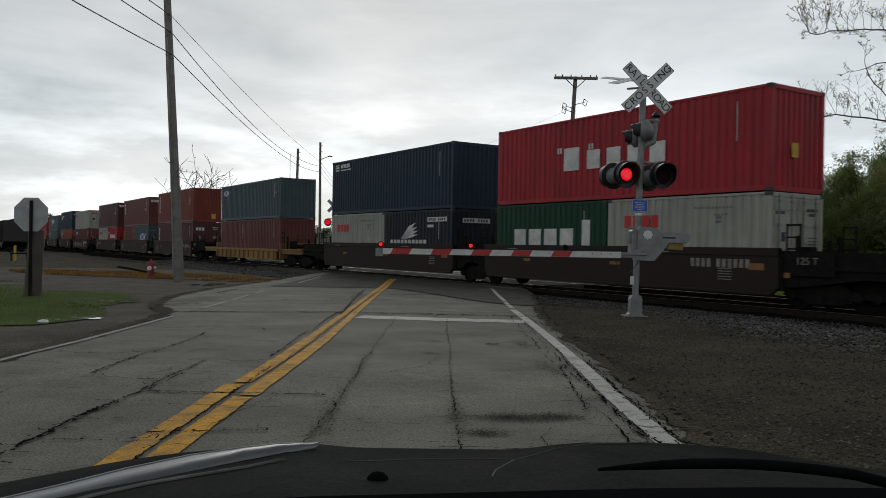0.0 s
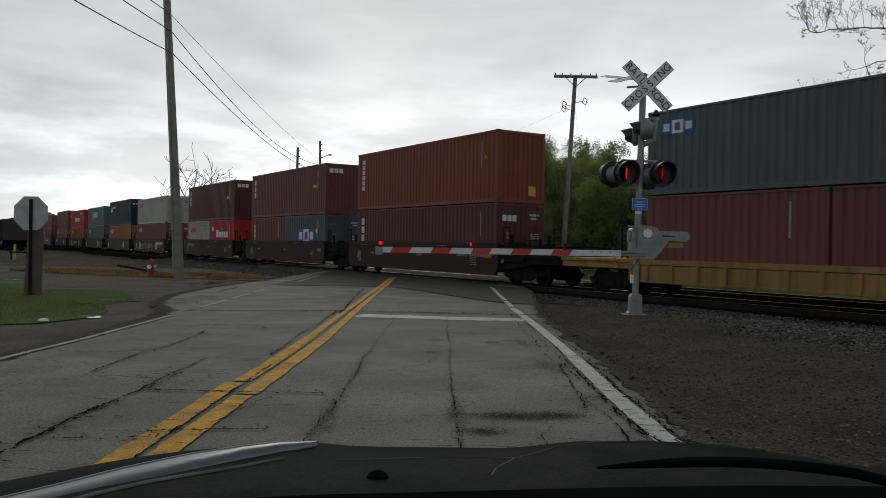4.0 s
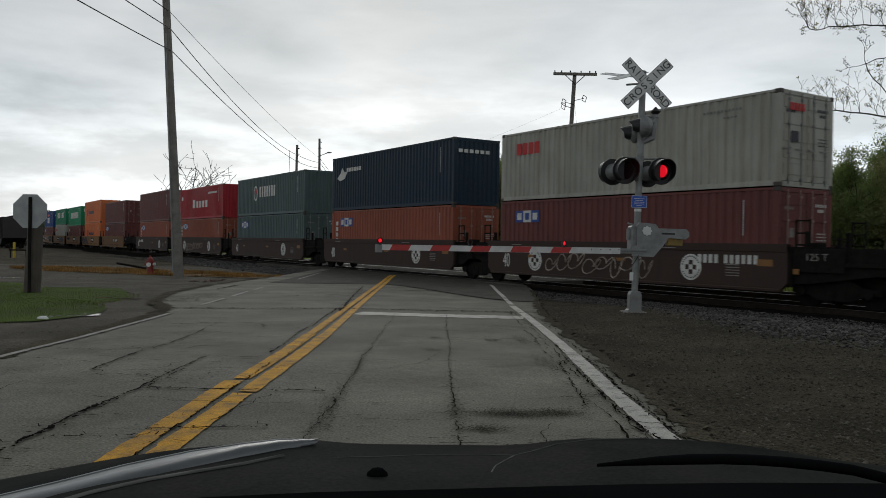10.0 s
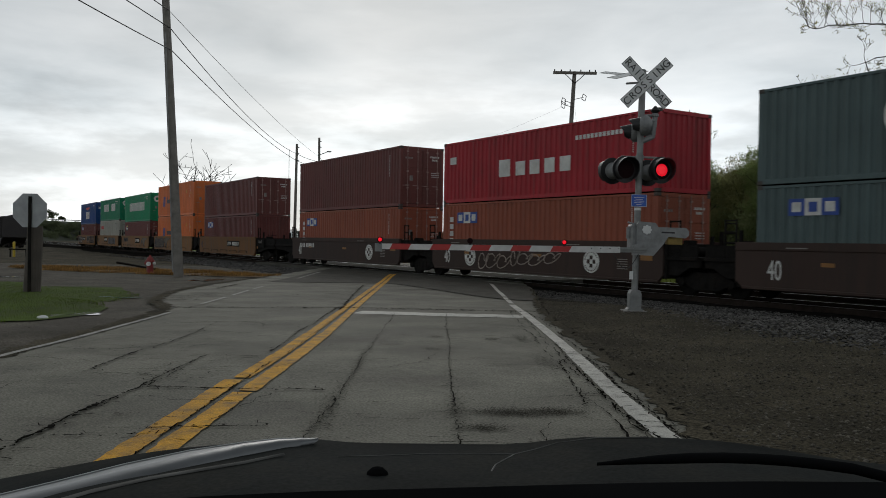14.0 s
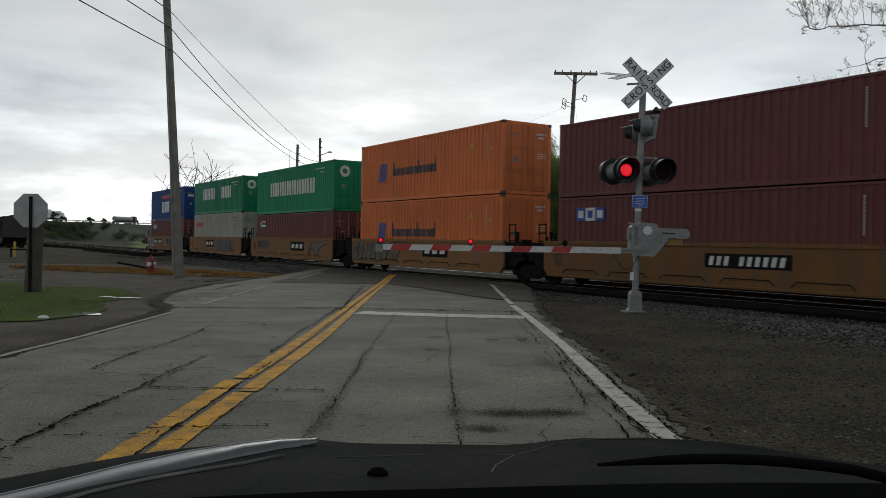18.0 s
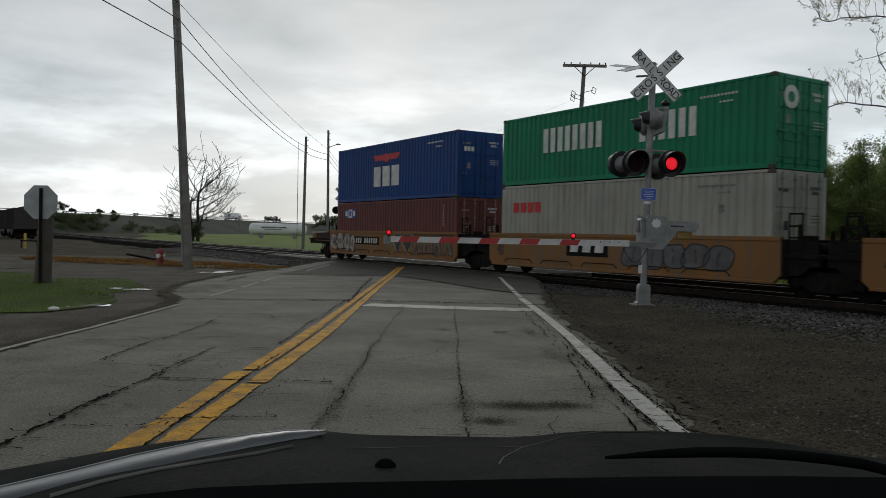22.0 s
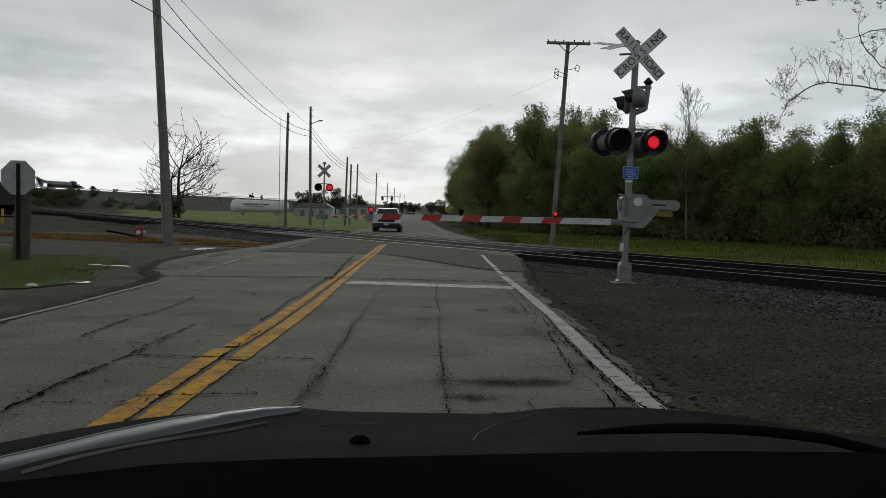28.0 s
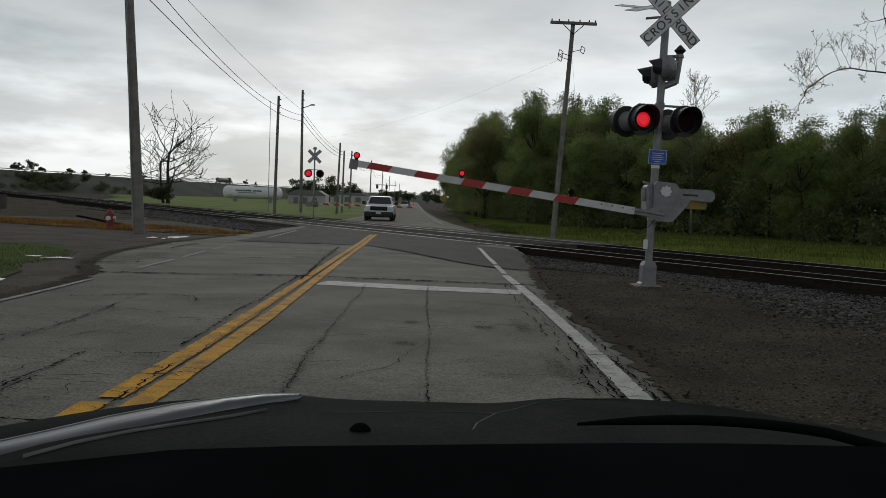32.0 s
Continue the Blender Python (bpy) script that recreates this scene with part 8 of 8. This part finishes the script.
# parked hopper cars on the siding
for k in range(2):
    hx, hy = uv(-132 - k * 17.5, 10.2)
    hp = group_root("hopper_car", pose(hx, hy, -.55, 0, 0, TRACK_ANGLE), "dark rusty covered hopper car standing on a siding", "rail car", "parked hopper cars")
    bm = prism(B(), [(-7.6, 1.6), (-6.9, 4.5), (6.9, 4.5), (7.6, 1.6), (5.0, 1.2), (3.6, .6), (1.2, 1.2), (-1.2, 1.2), (-3.6, .6), (-5.0, 1.2)], -1.5, 1.5)
    part("body", bm, RUST_CAR, hp)
    for q in range(13):
        part("rib", box(B(), -7.0 + q * 1.16, -6.9 + q * 1.16, -1.58, -1.49, 1.5, 4.45, .01), RUST_CAR, hp)
    part("roof_walk", box(B(), -6.9, 6.9, -.4, .4, 4.5, 4.7, .02), DARK_STEEL, hp)
    for x in (-6.3, 6.3):
        add_bogie(hp, x)


# ---- road vehicles ----
CAR_WHITE = mat("car_white", (.72, .73, .74), .25, var=.04, bump=0, spec=.6)
CAR_DARK = mat("car_dark", (.02, .021, .024), .25, var=.1, bump=0, spec=.6)
GLASS = mat("car_glass", (.02, .024, .027), .06, var=.05, bump=0, spec=.7)
TYRE = mat("tyre", (.015, .015, .015), .85, var=.2, bump=.2)
HEADLIGHT = mat("headlight", (.7, .72, .74), .15, var=.05, bump=0)


def loft(sections):
    """A body through cross-sections (y, half width, z low, z high, top half width)."""
    bm = B()
    rings = []
    for y, w, z0, z1, wt in sections:
        pts = [(-w, z0), (-w * 1.02, z0 + (z1 - z0) * .45), (-wt, z1 - .05), (-wt * .9, z1), (wt * .9, z1), (wt, z1 - .05), (w * 1.02, z0 + (z1 - z0) * .45), (w, z0)]
        rings.append([bm.verts.new((x, y, z)) for x, z in pts])
    for a, b in zip(rings, rings[1:]):
        for i in range(len(a)):
            j = (i + 1) % len(a)
            bm.faces.new((a[i], a[j], b[j], b[i]))
    bm.faces.new(rings[0][::-1])
    bm.faces.new(rings[-1])
    bmesh.ops.recalc_face_normals(bm, faces=bm.faces)
    return bm


def wheel(parent, x, y, r, rim_mat):
    w = new("wheel")
    w.parent = parent
    w.location = (x, y, r)
    part("tyre", rod(B(), (-.13, 0, 0), (.13, 0, 0), r, n=22), TYRE, w)
    bm = rod(B(), (-.137, 0, 0), (.137, 0, 0), r * .62, n=18)
    part("rim", bm, rim_mat, w)


def pickup(x, y, rz):
    """Front towards -y."""
    c = group_root("pickup_truck", pose(x, y, road_z(x, y) + .012, 0, 0, rz) @ Matrix.Diagonal((1.03, 1, .89, 1)), "white crew-cab pickup truck with dark grille and black bumper", "truck")
    bm = loft([(-2.78, .92, .60, 1.05, .86), (-2.70, .98, .55, 1.16, .92), (-1.6, 1.0, .5, 1.24, .94), (-1.35, 1.0, .5, 1.26, .94), (2.8, 1.0, .5, 1.26, .96), (2.95, .97, .55, 1.25, .94)])
    part("body", bm, CAR_WHITE, c)
    part("cab", loft([(-1.45, .90, 1.2, 1.26, .88), (-.75, .88, 1.2, 1.90, .72), (-.3, .88, 1.2, 1.95, .74), (.95, .88, 1.2, 1.95, .74), (1.25, .88, 1.2, 1.30, .82)]), CAR_WHITE, c)
    ws_ = B()
    q = [ws_.verts.new(p) for p in ((-.80, -1.36, 1.32), (.80, -1.36, 1.32), (.66, -.80, 1.86), (-.66, -.80, 1.86))]
    ws_.faces.new(q)
    bmesh.ops.translate(ws_, verts=ws_.verts, vec=(0, -.03, .02))
    r = bmesh.ops.extrude_face_region(ws_, geom=list(ws_.faces))
    bmesh.ops.translate(ws_, verts=[v for v in r["geom"] if isinstance(v, bmesh.types.BMVert)], vec=(0, .03, -.02))
    bmesh.ops.recalc_face_normals(ws_, faces=ws_.faces)
    part("windshield", ws_, GLASS, c)
    for s in (-1, 1):
        part("side_window", box(B(), s * .86 - .025, s * .86 + .025, -.7, .95, 1.34, 1.80, .01), GLASS, c)
        part("headlight", box(B(), s * .78 - .16, s * .78 + .16, -2.82, -2.66, .90, 1.16, .03), HEADLIGHT, c)
        part("fog_light", rod(B(), (s * .72, -2.90, .60), (s * .72, -2.86, .60), .06, n=10), HEADLIGHT, c)
        part("mirror", box(B(), s * 1.12 - .12, s * 1.12 + .12, -1.0, -.9, 1.25, 1.52, .03), BLACK, c)
    gr = part("grille", box(B(), -.58, .58, -2.84, -2.70, .82, 1.14, .02), BLACK, c, "black grille with chrome bars")
    for z in (.9, .98, 1.06):
        part("grille_bar", box(B(), -.55, .55, -2.86, -2.83, z - .015, z + .015, .004), DARK_STEEL, gr)
    part("bumper", box(B(), -.98, .98, -2.92, -2.72, .46, .72, .04), BLACK, c)
    part("lower_valance", box(B(), -.9, .9, -2.87, -2.7, .34, .52, .03), BLACK, c)
    part("number_plate", box(B(), -.16, .16, -2.935, -2.915, .56, .70, .004), SIGN_WHITE, c)
    for x_ in (-.86, .86):
        for y_ in (-1.95, 1.75):
            wheel(c, x_, y_, .40, GALV)
    part("underbody", box(B(), -.8, .8, -2.4, 2.6, .3, .55, .03), BLACK, c)
    return c


def car(x, y, rz, paint_, label):
    c = group_root("car", pose(x, y, road_z(x, y) + .012, 0, 0, rz), label, "car", "cars down the road")
    part("body", loft([(-2.25, .80, .35, .72, .72), (-2.1, .88, .30, .86, .80), (-.9, .9, .28, .98, .82), (1.9, .9, .28, 1.02, .82), (2.2, .84, .35, .95, .76)]), paint_, c)
    part("cabin", loft([(-1.0, .80, .95, 1.0, .76), (-.35, .78, .95, 1.62, .62), (1.2, .78, .95, 1.64, .62), (1.95, .78, .95, 1.05, .72)]), GLASS, c)
    part("roof", box(B(), -.6, .6, -.3, 1.25, 1.62, 1.68, .02), paint_, c)
    for s in (-1, 1):
        part("headlight", box(B(), s * .66 - .14, s * .66 + .14, -2.24, -2.12, .62, .78, .02), HEADLIGHT, c)
        for y_ in (-1.35, 1.35):
            wheel(c, s * .78, y_, .33, GALV)
    return c


truck = pickup(-2.45, 61.0, 0)
car(-2.6, 74.5, 0, CAR_DARK, "dark sport utility car waiting behind a pickup truck")
car(-2.5, 190, 0, CAR_WHITE, "pale car far down the road")
car(-2.5, 260, 0, CAR_DARK, "dark car far down the road")


def semi(f, label, tanker):
    """A lorry on the highway; its x axis runs along the embankment."""
    x, y = at_e(f, 4.0)
    c = group_root("semi_truck", pose(x, y, 7.2, 0, 0, E_ANG), label, "truck", "trucks on the highway")
    if tanker:
        bm = rod(B(), (-6.3, 0, 2.25), (6.3, 0, 2.25), 1.1, n=18)
        part("tank", bm, GALV, c)
    else:
        part("trailer", box(B(), -7, 7, -1.3, 1.3, 1.2, 4.1, .05), CAR_WHITE, c)
    part("chassis", box(B(), -6.8, 9.5, -.5, .5, .8, 1.15, .02), BLACK, c)
    part("tractor", loft([(0, 1.1, 1.0, 3.4, 1.0), (.2, 1.15, .9, 3.7, 1.05), (1.6, 1.15, .9, 3.6, 1.0), (2.0, 1.1, .9, 2.2, .95), (3.2, 1.0, .9, 2.0, .9)]), CAR_DARK if tanker else CAR_WHITE, c).matrix_basis = pose(7.6, 0, 0, 0, 0, -90)
    for wx in (-6, -4.8, 6.6, 7.8, 10.4):
        for s in (-1.05, 1.05):
            w = new("wheel")
            w.parent = c
            w.location = (wx, s, .5)
            part("tyre", rod(B(), (0, -.15, 0), (0, .15, 0), .5, n=14), TYRE, w)
            part("rim", rod(B(), (0, -.16, 0), (0, .16, 0), .28, n=12), GALV, w)
    return c


# (lorry, metres along the highway at a given second, speed)
TRUCKS = [(semi(.1, "grey tanker lorry driving along the highway", True), 170, 17.5, 36), (semi(.1, "white box lorry driving along the highway", False), 156, 18.5, 36), (semi(.1, "silver tanker lorry driving along the highway", True), 153, 28.0, 37)]

# ---- the car that carries the camera: hood, its modelled highlights, wiper, dash ----
HOOD = mat("hood_black", (.029, .031, .030), .45, var=.35, scale=3, bump=.0, dirt=(.040, .039, .034), dirt_amount=.8, dirt_scale=6, spec=.01, grain=.18, grain_scale=160)
HOOD.node_tree.nodes["Principled BSDF"].inputs["IOR"].default_value = 1.10
HIGHLIGHT = mat("hood_highlight", (.16, .166, .17), .38, metal=1.0, var=.2, scale=8, bump=.03, dirt=(.12, .12, .12), dirt_amount=.5, dirt_scale=14)
DASH = mat("dash_plastic", (.009, .0095, .010), .85, var=.3, bump=.0, spec=.0)
ego = group_root("car", pose(0, 0, 0), "black car from whose windscreen the view is seen", "car")


def hood_z(x, y):
    crown = 1.098 - .012 * smooth(.30, .78, x) + .017 * smooth(.10, .36, x) * (1 - smooth(.42, .68, x)) - .065 * smooth(.22, .80, -x) ** 1.2
    front = .055 * smooth(1.12, 1.5, y) ** 2 * 4
    rise = .05 * (1.2 - y) if y < 1.2 else 0
    ridge = .006 * math.exp(-((x + .18) / .05) ** 2) + .005 * math.exp(-((x - .22) / .06) ** 2)
    return crown + rise + ridge - front


xs, ys = list(np.linspace(-.95, .95, 49)), list(np.linspace(.62, 1.62, 41))
vs = [(x, y - .10 * (x / .95) ** 2, hood_z(x, y)) for y in ys for x in xs]
fs = [(j * 49 + i, j * 49 + i + 1, (j + 1) * 49 + i + 1, (j + 1) * 49 + i) for j in range(40) for i in range(48)]
me = mesh_of("hood", vs, fs, HOOD, True)
hood = shared("hood", me, ego)
bm = B()
ring = []
# sky reflection on the hood as a strip: outer edge (x, y, z) and inner edge (x, y)
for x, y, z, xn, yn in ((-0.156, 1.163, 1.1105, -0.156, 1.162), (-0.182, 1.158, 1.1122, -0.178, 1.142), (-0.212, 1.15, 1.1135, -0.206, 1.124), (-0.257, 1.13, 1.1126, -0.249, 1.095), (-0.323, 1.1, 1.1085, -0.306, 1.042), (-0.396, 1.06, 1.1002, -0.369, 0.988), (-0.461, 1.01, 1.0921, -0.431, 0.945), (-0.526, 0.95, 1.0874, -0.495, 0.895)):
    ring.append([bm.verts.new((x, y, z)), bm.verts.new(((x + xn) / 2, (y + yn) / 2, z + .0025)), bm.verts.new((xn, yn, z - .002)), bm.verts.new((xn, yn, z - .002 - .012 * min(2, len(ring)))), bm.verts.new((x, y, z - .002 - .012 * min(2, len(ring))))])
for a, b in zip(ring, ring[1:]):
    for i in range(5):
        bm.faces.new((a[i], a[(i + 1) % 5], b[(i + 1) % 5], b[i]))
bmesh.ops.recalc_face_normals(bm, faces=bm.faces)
# brighter material for the rim of the modelled reflection
HIGHLIGHT_RIM = mat("bright_highlight", (.50, .51, .51), .3, metal=1.0, var=.2, scale=10, bump=.0)
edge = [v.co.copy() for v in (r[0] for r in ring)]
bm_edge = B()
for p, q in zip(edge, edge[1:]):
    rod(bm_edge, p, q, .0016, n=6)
part("highlight_rim", bm_edge, HIGHLIGHT_RIM, ego, "bright rim of the hood's reflection, modelled as thin rods")
part("highlight_strip", bm, HIGHLIGHT, ego, "sky reflection along the hood's edge, modelled as a metal strip", smooth=True)
# lighter grey standing in for the hood's fainter highlights
DULL_HIGHLIGHT = mat("dull_highlight", (.10, .10, .095), .5, var=.3, scale=20, bump=.0, spec=.1)
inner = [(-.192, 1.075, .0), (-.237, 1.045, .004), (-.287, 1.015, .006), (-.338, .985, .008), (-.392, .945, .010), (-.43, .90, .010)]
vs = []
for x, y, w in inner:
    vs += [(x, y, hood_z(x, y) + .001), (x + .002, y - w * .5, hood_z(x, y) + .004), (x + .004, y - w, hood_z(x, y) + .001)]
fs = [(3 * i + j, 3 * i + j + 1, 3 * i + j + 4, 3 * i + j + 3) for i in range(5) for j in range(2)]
shared("inner_trim", mesh_of("inner_trim", vs, fs, DULL_HIGHLIGHT, True), ego)
# highlights along the hood's pressed creases, drawn as thin lighter rods
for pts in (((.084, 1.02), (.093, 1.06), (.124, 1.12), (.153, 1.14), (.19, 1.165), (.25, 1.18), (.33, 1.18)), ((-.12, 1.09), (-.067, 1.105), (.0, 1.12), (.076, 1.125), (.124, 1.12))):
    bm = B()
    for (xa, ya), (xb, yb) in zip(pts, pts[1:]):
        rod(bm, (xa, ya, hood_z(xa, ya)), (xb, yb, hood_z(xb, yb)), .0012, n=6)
    part("crease_highlight", bm, DULL_HIGHLIGHT, ego)
bm = ball(B(), (-.060, 1.0, hood_z(-.060, 1.0) - .003), .0145, 1, .8, .9)
part("washer_nozzle", bm, DASH, ego)
vs, fs = [], []
for k in range(15):
    g = k / 14
    p = (.20 + .50 * g, .93 - .05 * g - .22 * max(0, g - .6), 1.143 + .013 * math.sin(min(1, g * 1.5) * math.pi) - .02 * smooth(.55, 1.0, g))
    r = .0062 * min(1, .3 + 4 * g)
    vs += [(p[0], p[1] + r * math.cos(q * math.tau / 8), p[2] + r * math.sin(q * math.tau / 8)) for q in range(8)]
fs = [(k * 8 + q, k * 8 + (q + 1) % 8, k * 8 + 8 + (q + 1) % 8, k * 8 + 8 + q) for k in range(14) for q in range(8)]
fs += [tuple(range(8))[::-1], tuple(range(112, 120))]
shared("wiper", mesh_of("wiper", vs, fs, DASH, True), ego)["label"] = "black wiper blade"
vs, fs = [], []
dxs = np.linspace(-.9, .9, 31)
for x in dxs:
    top = 1.276 + .004 * math.sin(x * 9) - .022 * smooth(.08, .3, -x) + .004 * smooth(.0, .4, x)
    for y, dz in ((.46, -.06), (.44, -.012), (.40, 0), (.30, .0), (.12, -.02), (.10, -.16)):
        vs.append((x, y, top + dz))
fs = [(i * 6 + j, (i + 1) * 6 + j, (i + 1) * 6 + j + 1, i * 6 + j + 1) for i in range(30) for j in range(5)]
shared("dashboard", mesh_of("dashboard", vs, fs, DASH, True), ego)
bm = B()
for x0, x1, z0, z1 in ((-.86, .86, .42, .95),):
    box(bm, x0, x1, -3.2, .9, z0, z1 - .02, .08)
part("body", bm, HOOD, ego)
part("front_body", box(B(), -.85, .85, .86, 1.62, .42, .80, .06), HOOD, ego)
part("front_bumper", box(B(), -.82, .82, 1.58, 1.74, .34, .62, .05), HOOD, ego)
for s in (-1, 1):
    part("windshield_pillar", rod(B(), (s * .70, .02, 1.62), (s * .80, .72, 1.10), .03, n=8), DASH, ego)
    part("headlight", box(B(), s * .68 - .14, s * .68 + .14, 1.58, 1.66, .62, .76, .03), HEADLIGHT, ego)
    part("sill", box(B(), s * .82 - .05, s * .82 + .05, -2.6, .5, .34, .50, .02), HOOD, ego)
# unseen cabin shell, added to keep sky light off the dashboard
part("roof", box(B(), -.72, .72, -2.6, .04, 1.60, 1.66, .02), CAR_DARK, ego)
part("rear_bulkhead", box(B(), -.72, .72, -2.66, -2.6, .9, 1.62, .01), DASH, ego)
for s in (-1, 1):
    part("door", box(B(), s * .78 - .04, s * .78 + .04, -2.6, .1, .5, 1.28, .02), CAR_DARK, ego)
    part("window_frame", box(B(), s * .74 - .03, s * .74 + .03, -2.6, .0, 1.27, 1.62, .01), DASH, ego)
for s in (-.74, .74):
    for y in (.95, -1.85):
        w = new("wheel")
        w.parent = ego
        w.location = (s, y, road_z(s, y) + .33)
        part("tyre", rod(B(), (-.1, 0, 0), (.1, 0, 0), .32, n=20), TYRE, w)
        part("rim", rod(B(), (-.105, 0, 0), (.105, 0, 0), .2, n=16), GALV, w)

# ---- loose stones, nearest first ----
GRIT = island(mat("dark_grit", (.032, .029, .022), .95, var=.3, scale=3, bump=.2, spec=.1), .5, 1.6)
def stones(name, label, spots, s0, s1, material, zf):
    """Small angular stones scattered on the terrain."""
    rng = np.random.default_rng(len(spots))
    m = len(spots)
    base_v = np.array([(0, 0, .7), (1, 0, 0), (.2, .9, .1), (-.9, .3, .05), (-.2, -.9, .05), (.1, 0, -.6)])
    tri = np.array([(0, 1, 2), (0, 2, 3), (0, 3, 4), (0, 4, 1), (5, 2, 1), (5, 3, 2), (5, 4, 3), (5, 1, 4)])
    size = s0 + (s1 - s0) * rng.random(m) ** 2.2
    ang = rng.random(m) * math.tau
    v = base_v[None] * (1 + .22 * rng.normal(size=(m, 6, 3))) * size[:, None, None]
    c, s_ = np.cos(ang)[:, None], np.sin(ang)[:, None]
    xy = np.array(spots)
    z = np.array([zf(x, y) for x, y in spots]) + size * .2
    co = np.stack([xy[:, :1] + c * v[:, :, 0] - s_ * v[:, :, 1], xy[:, 1:] + s_ * v[:, :, 0] + c * v[:, :, 1], z[:, None] + v[:, :, 2] * .75], axis=2).reshape(-1, 3)
    faces = (tri[None] + 6 * np.arange(m)[:, None, None]).reshape(-1)
    me = bpy.data.meshes.new(name)
    me.vertices.add(6 * m)
    me.vertices.foreach_set("co", co.ravel())
    me.loops.add(24 * m)
    me.loops.foreach_set("vertex_index", faces)
    me.polygons.add(8 * m)
    me.polygons.foreach_set("loop_start", np.arange(8 * m) * 3)
    me.update()
    me.validate()
    me.materials.append(material)
    return tagged(new(name, me), label, "stones", kind="stuff")


def bed_z(x, y):
    v = v_of(x, y)
    prof_v = [p[0] for p in profile]
    prof_z = [p[1] for p in profile]
    return max(ground_z(x, y), float(np.interp(v, prof_v, prof_z)) if 15.6 < v < 28.4 else -9)


random.seed(33)
sp = []
while len(sp) < 70000:
    x, y = random.uniform(1.6, 13), 3.6 + 20 * random.random() ** 1.5
    if x > road_right(y) + .02 and v_of(x, y) < 17.5:
        sp.append((x, y))
stones("gravel", "dark loose gravel on the shoulder", sp, .004, .022, GRAVEL, ground_z)
sp = []
for _ in range(18000):
    y = 3.6 + 15 * random.random() ** 1.4
    sp.append((road_right(y) + .05 - abs(random.gauss(0, .10)), y))
stones("gravel", "dark grit spilled over the road's edge", sp, .004, .017, GRIT, road_z)
sp = []
while len(sp) < 9000:
    x, y = random.uniform(1.5, 10), random.uniform(-8, 3.7)
    if x > road_right(y) + .02:
        sp.append((x, y))
stones("gravel", "dark loose gravel on the shoulder", sp, .005, .022, GRAVEL, ground_z)
sp = []
while len(sp) < 95000:      # loose ballast, its foot further from the rails towards the right
    u = 4 - 31 * random.random() ** .8
    foot = lerp_table(u, [-27, -13, -10, -7, -4, 4], [16.8, 14.0, 12.0, 10.3, 9.7, 9.4])
    v = foot + (18.4 - foot) * random.random() + random.gauss(0, .35)
    x, y = uv(u, v)
    if x > road_right(y) + .25 and v < 18.4:
        sp.append((x, y))
stones("ballast_stones", "coarse grey crushed ballast stones", sp, .012, .042, STONE, bed_z)
sp = []
while len(sp) < 26000:
    u, v = random.uniform(-75, -33), random.gauss(16.8, 1.4)
    x, y = uv(u, v)
    if x < road_left(y) - .1 and 12.5 < v < 19:
        sp.append((x, y))
stones("ballast_stones", "coarse grey crushed ballast stones", sp, .03, .09, STONE, bed_z)
sp = []
while len(sp) < 26000:
    x, y = random.uniform(-16, -4.4), random.uniform(8, 34)
    if x < road_left(y) - .03:
        sp.append((x, y))
stones("gravel", "dark loose gravel of the side drive", sp, .005, .022, GRAVEL, ground_z)


# ---- what moves ----
def motions():
    times = [0, 0.1, 0.4] + list(range(1, 32)) + [31.6, 31.9, 32]
    for ob, s, z in MOVERS:
        walk(ob, [(t, train_pose(s, z, t)) for t in times])

    # flashers: each lens turns its lit face out for about 0.6 s, then its dark one
    half = 0.5963
    for lenses, start in ((FLASH_RIGHT + GATE_LAMPS[1:], 0.42), (FLASH_LEFT + GATE_LAMPS[:1], 0.42 - half)):
        for ln in lenses:
            here = ln.location.copy()
            rows, lit = [], start < 0
            rows.append((0, pose(*here, 0, 0, 0 if lit else 180)))
            angle = 0 if lit else 180
            k = 1 if lit else 0
            while True:
                t = start + k * half
                if t > 32.1:
                    break
                f0 = min(round(t * 30), 957)
                for q in (0, 60, 120, 180):
                    rows.append(((f0 - 1 + q / 60) / 30, pose(*here, 0, 0, angle + q)))
                angle += 180
                k += 1
            rows.append((32, pose(*here, 0, 0, angle)))
            walk(ln, rows)
    # the gate arm starts to rise
    walk(gate, [(t, PIVOT @ pose(0, 0, 0, 0, a, 0)) for t, a in ((0, 0), (31.2, 0), (31.42, 0), (31.6, 1.7), (31.7, 3.1), (31.8, 4.6), (31.9, 6.1), (32, 7.5))])

    # the camera's own car rolls forward with it
    walk(ego, [(t, pose(x, y, z)) for t, x, y, z in ((0, 0, 0, 0), (27.5, 0, 0, 0), (28, 0, 0, 0), (28.5, .01, .06, 0), (29, .02, .24, 0), (29.5, .03, .51, 0), (30, .03, .87, 0), (30.5, .04, 1.27, -.01), (31, .06, 1.68, -.01), (31.5, .08, 2.01, -.01), (32, .10, 2.33, -.02))])

    # lorries on the highway
    for ob, s0, t0, v in TRUCKS:
        rows = []
        for t in [0, 0.1] + list(range(2, 32, 2)) + [31.9, 32]:
            x, y = at_e((s0 + v * (t - t0)) / E_LEN, 4.0)
            rows.append((t, pose(x, y, 7.2, 0, 0, E_ANG)))
        walk(ob, rows)


motions()
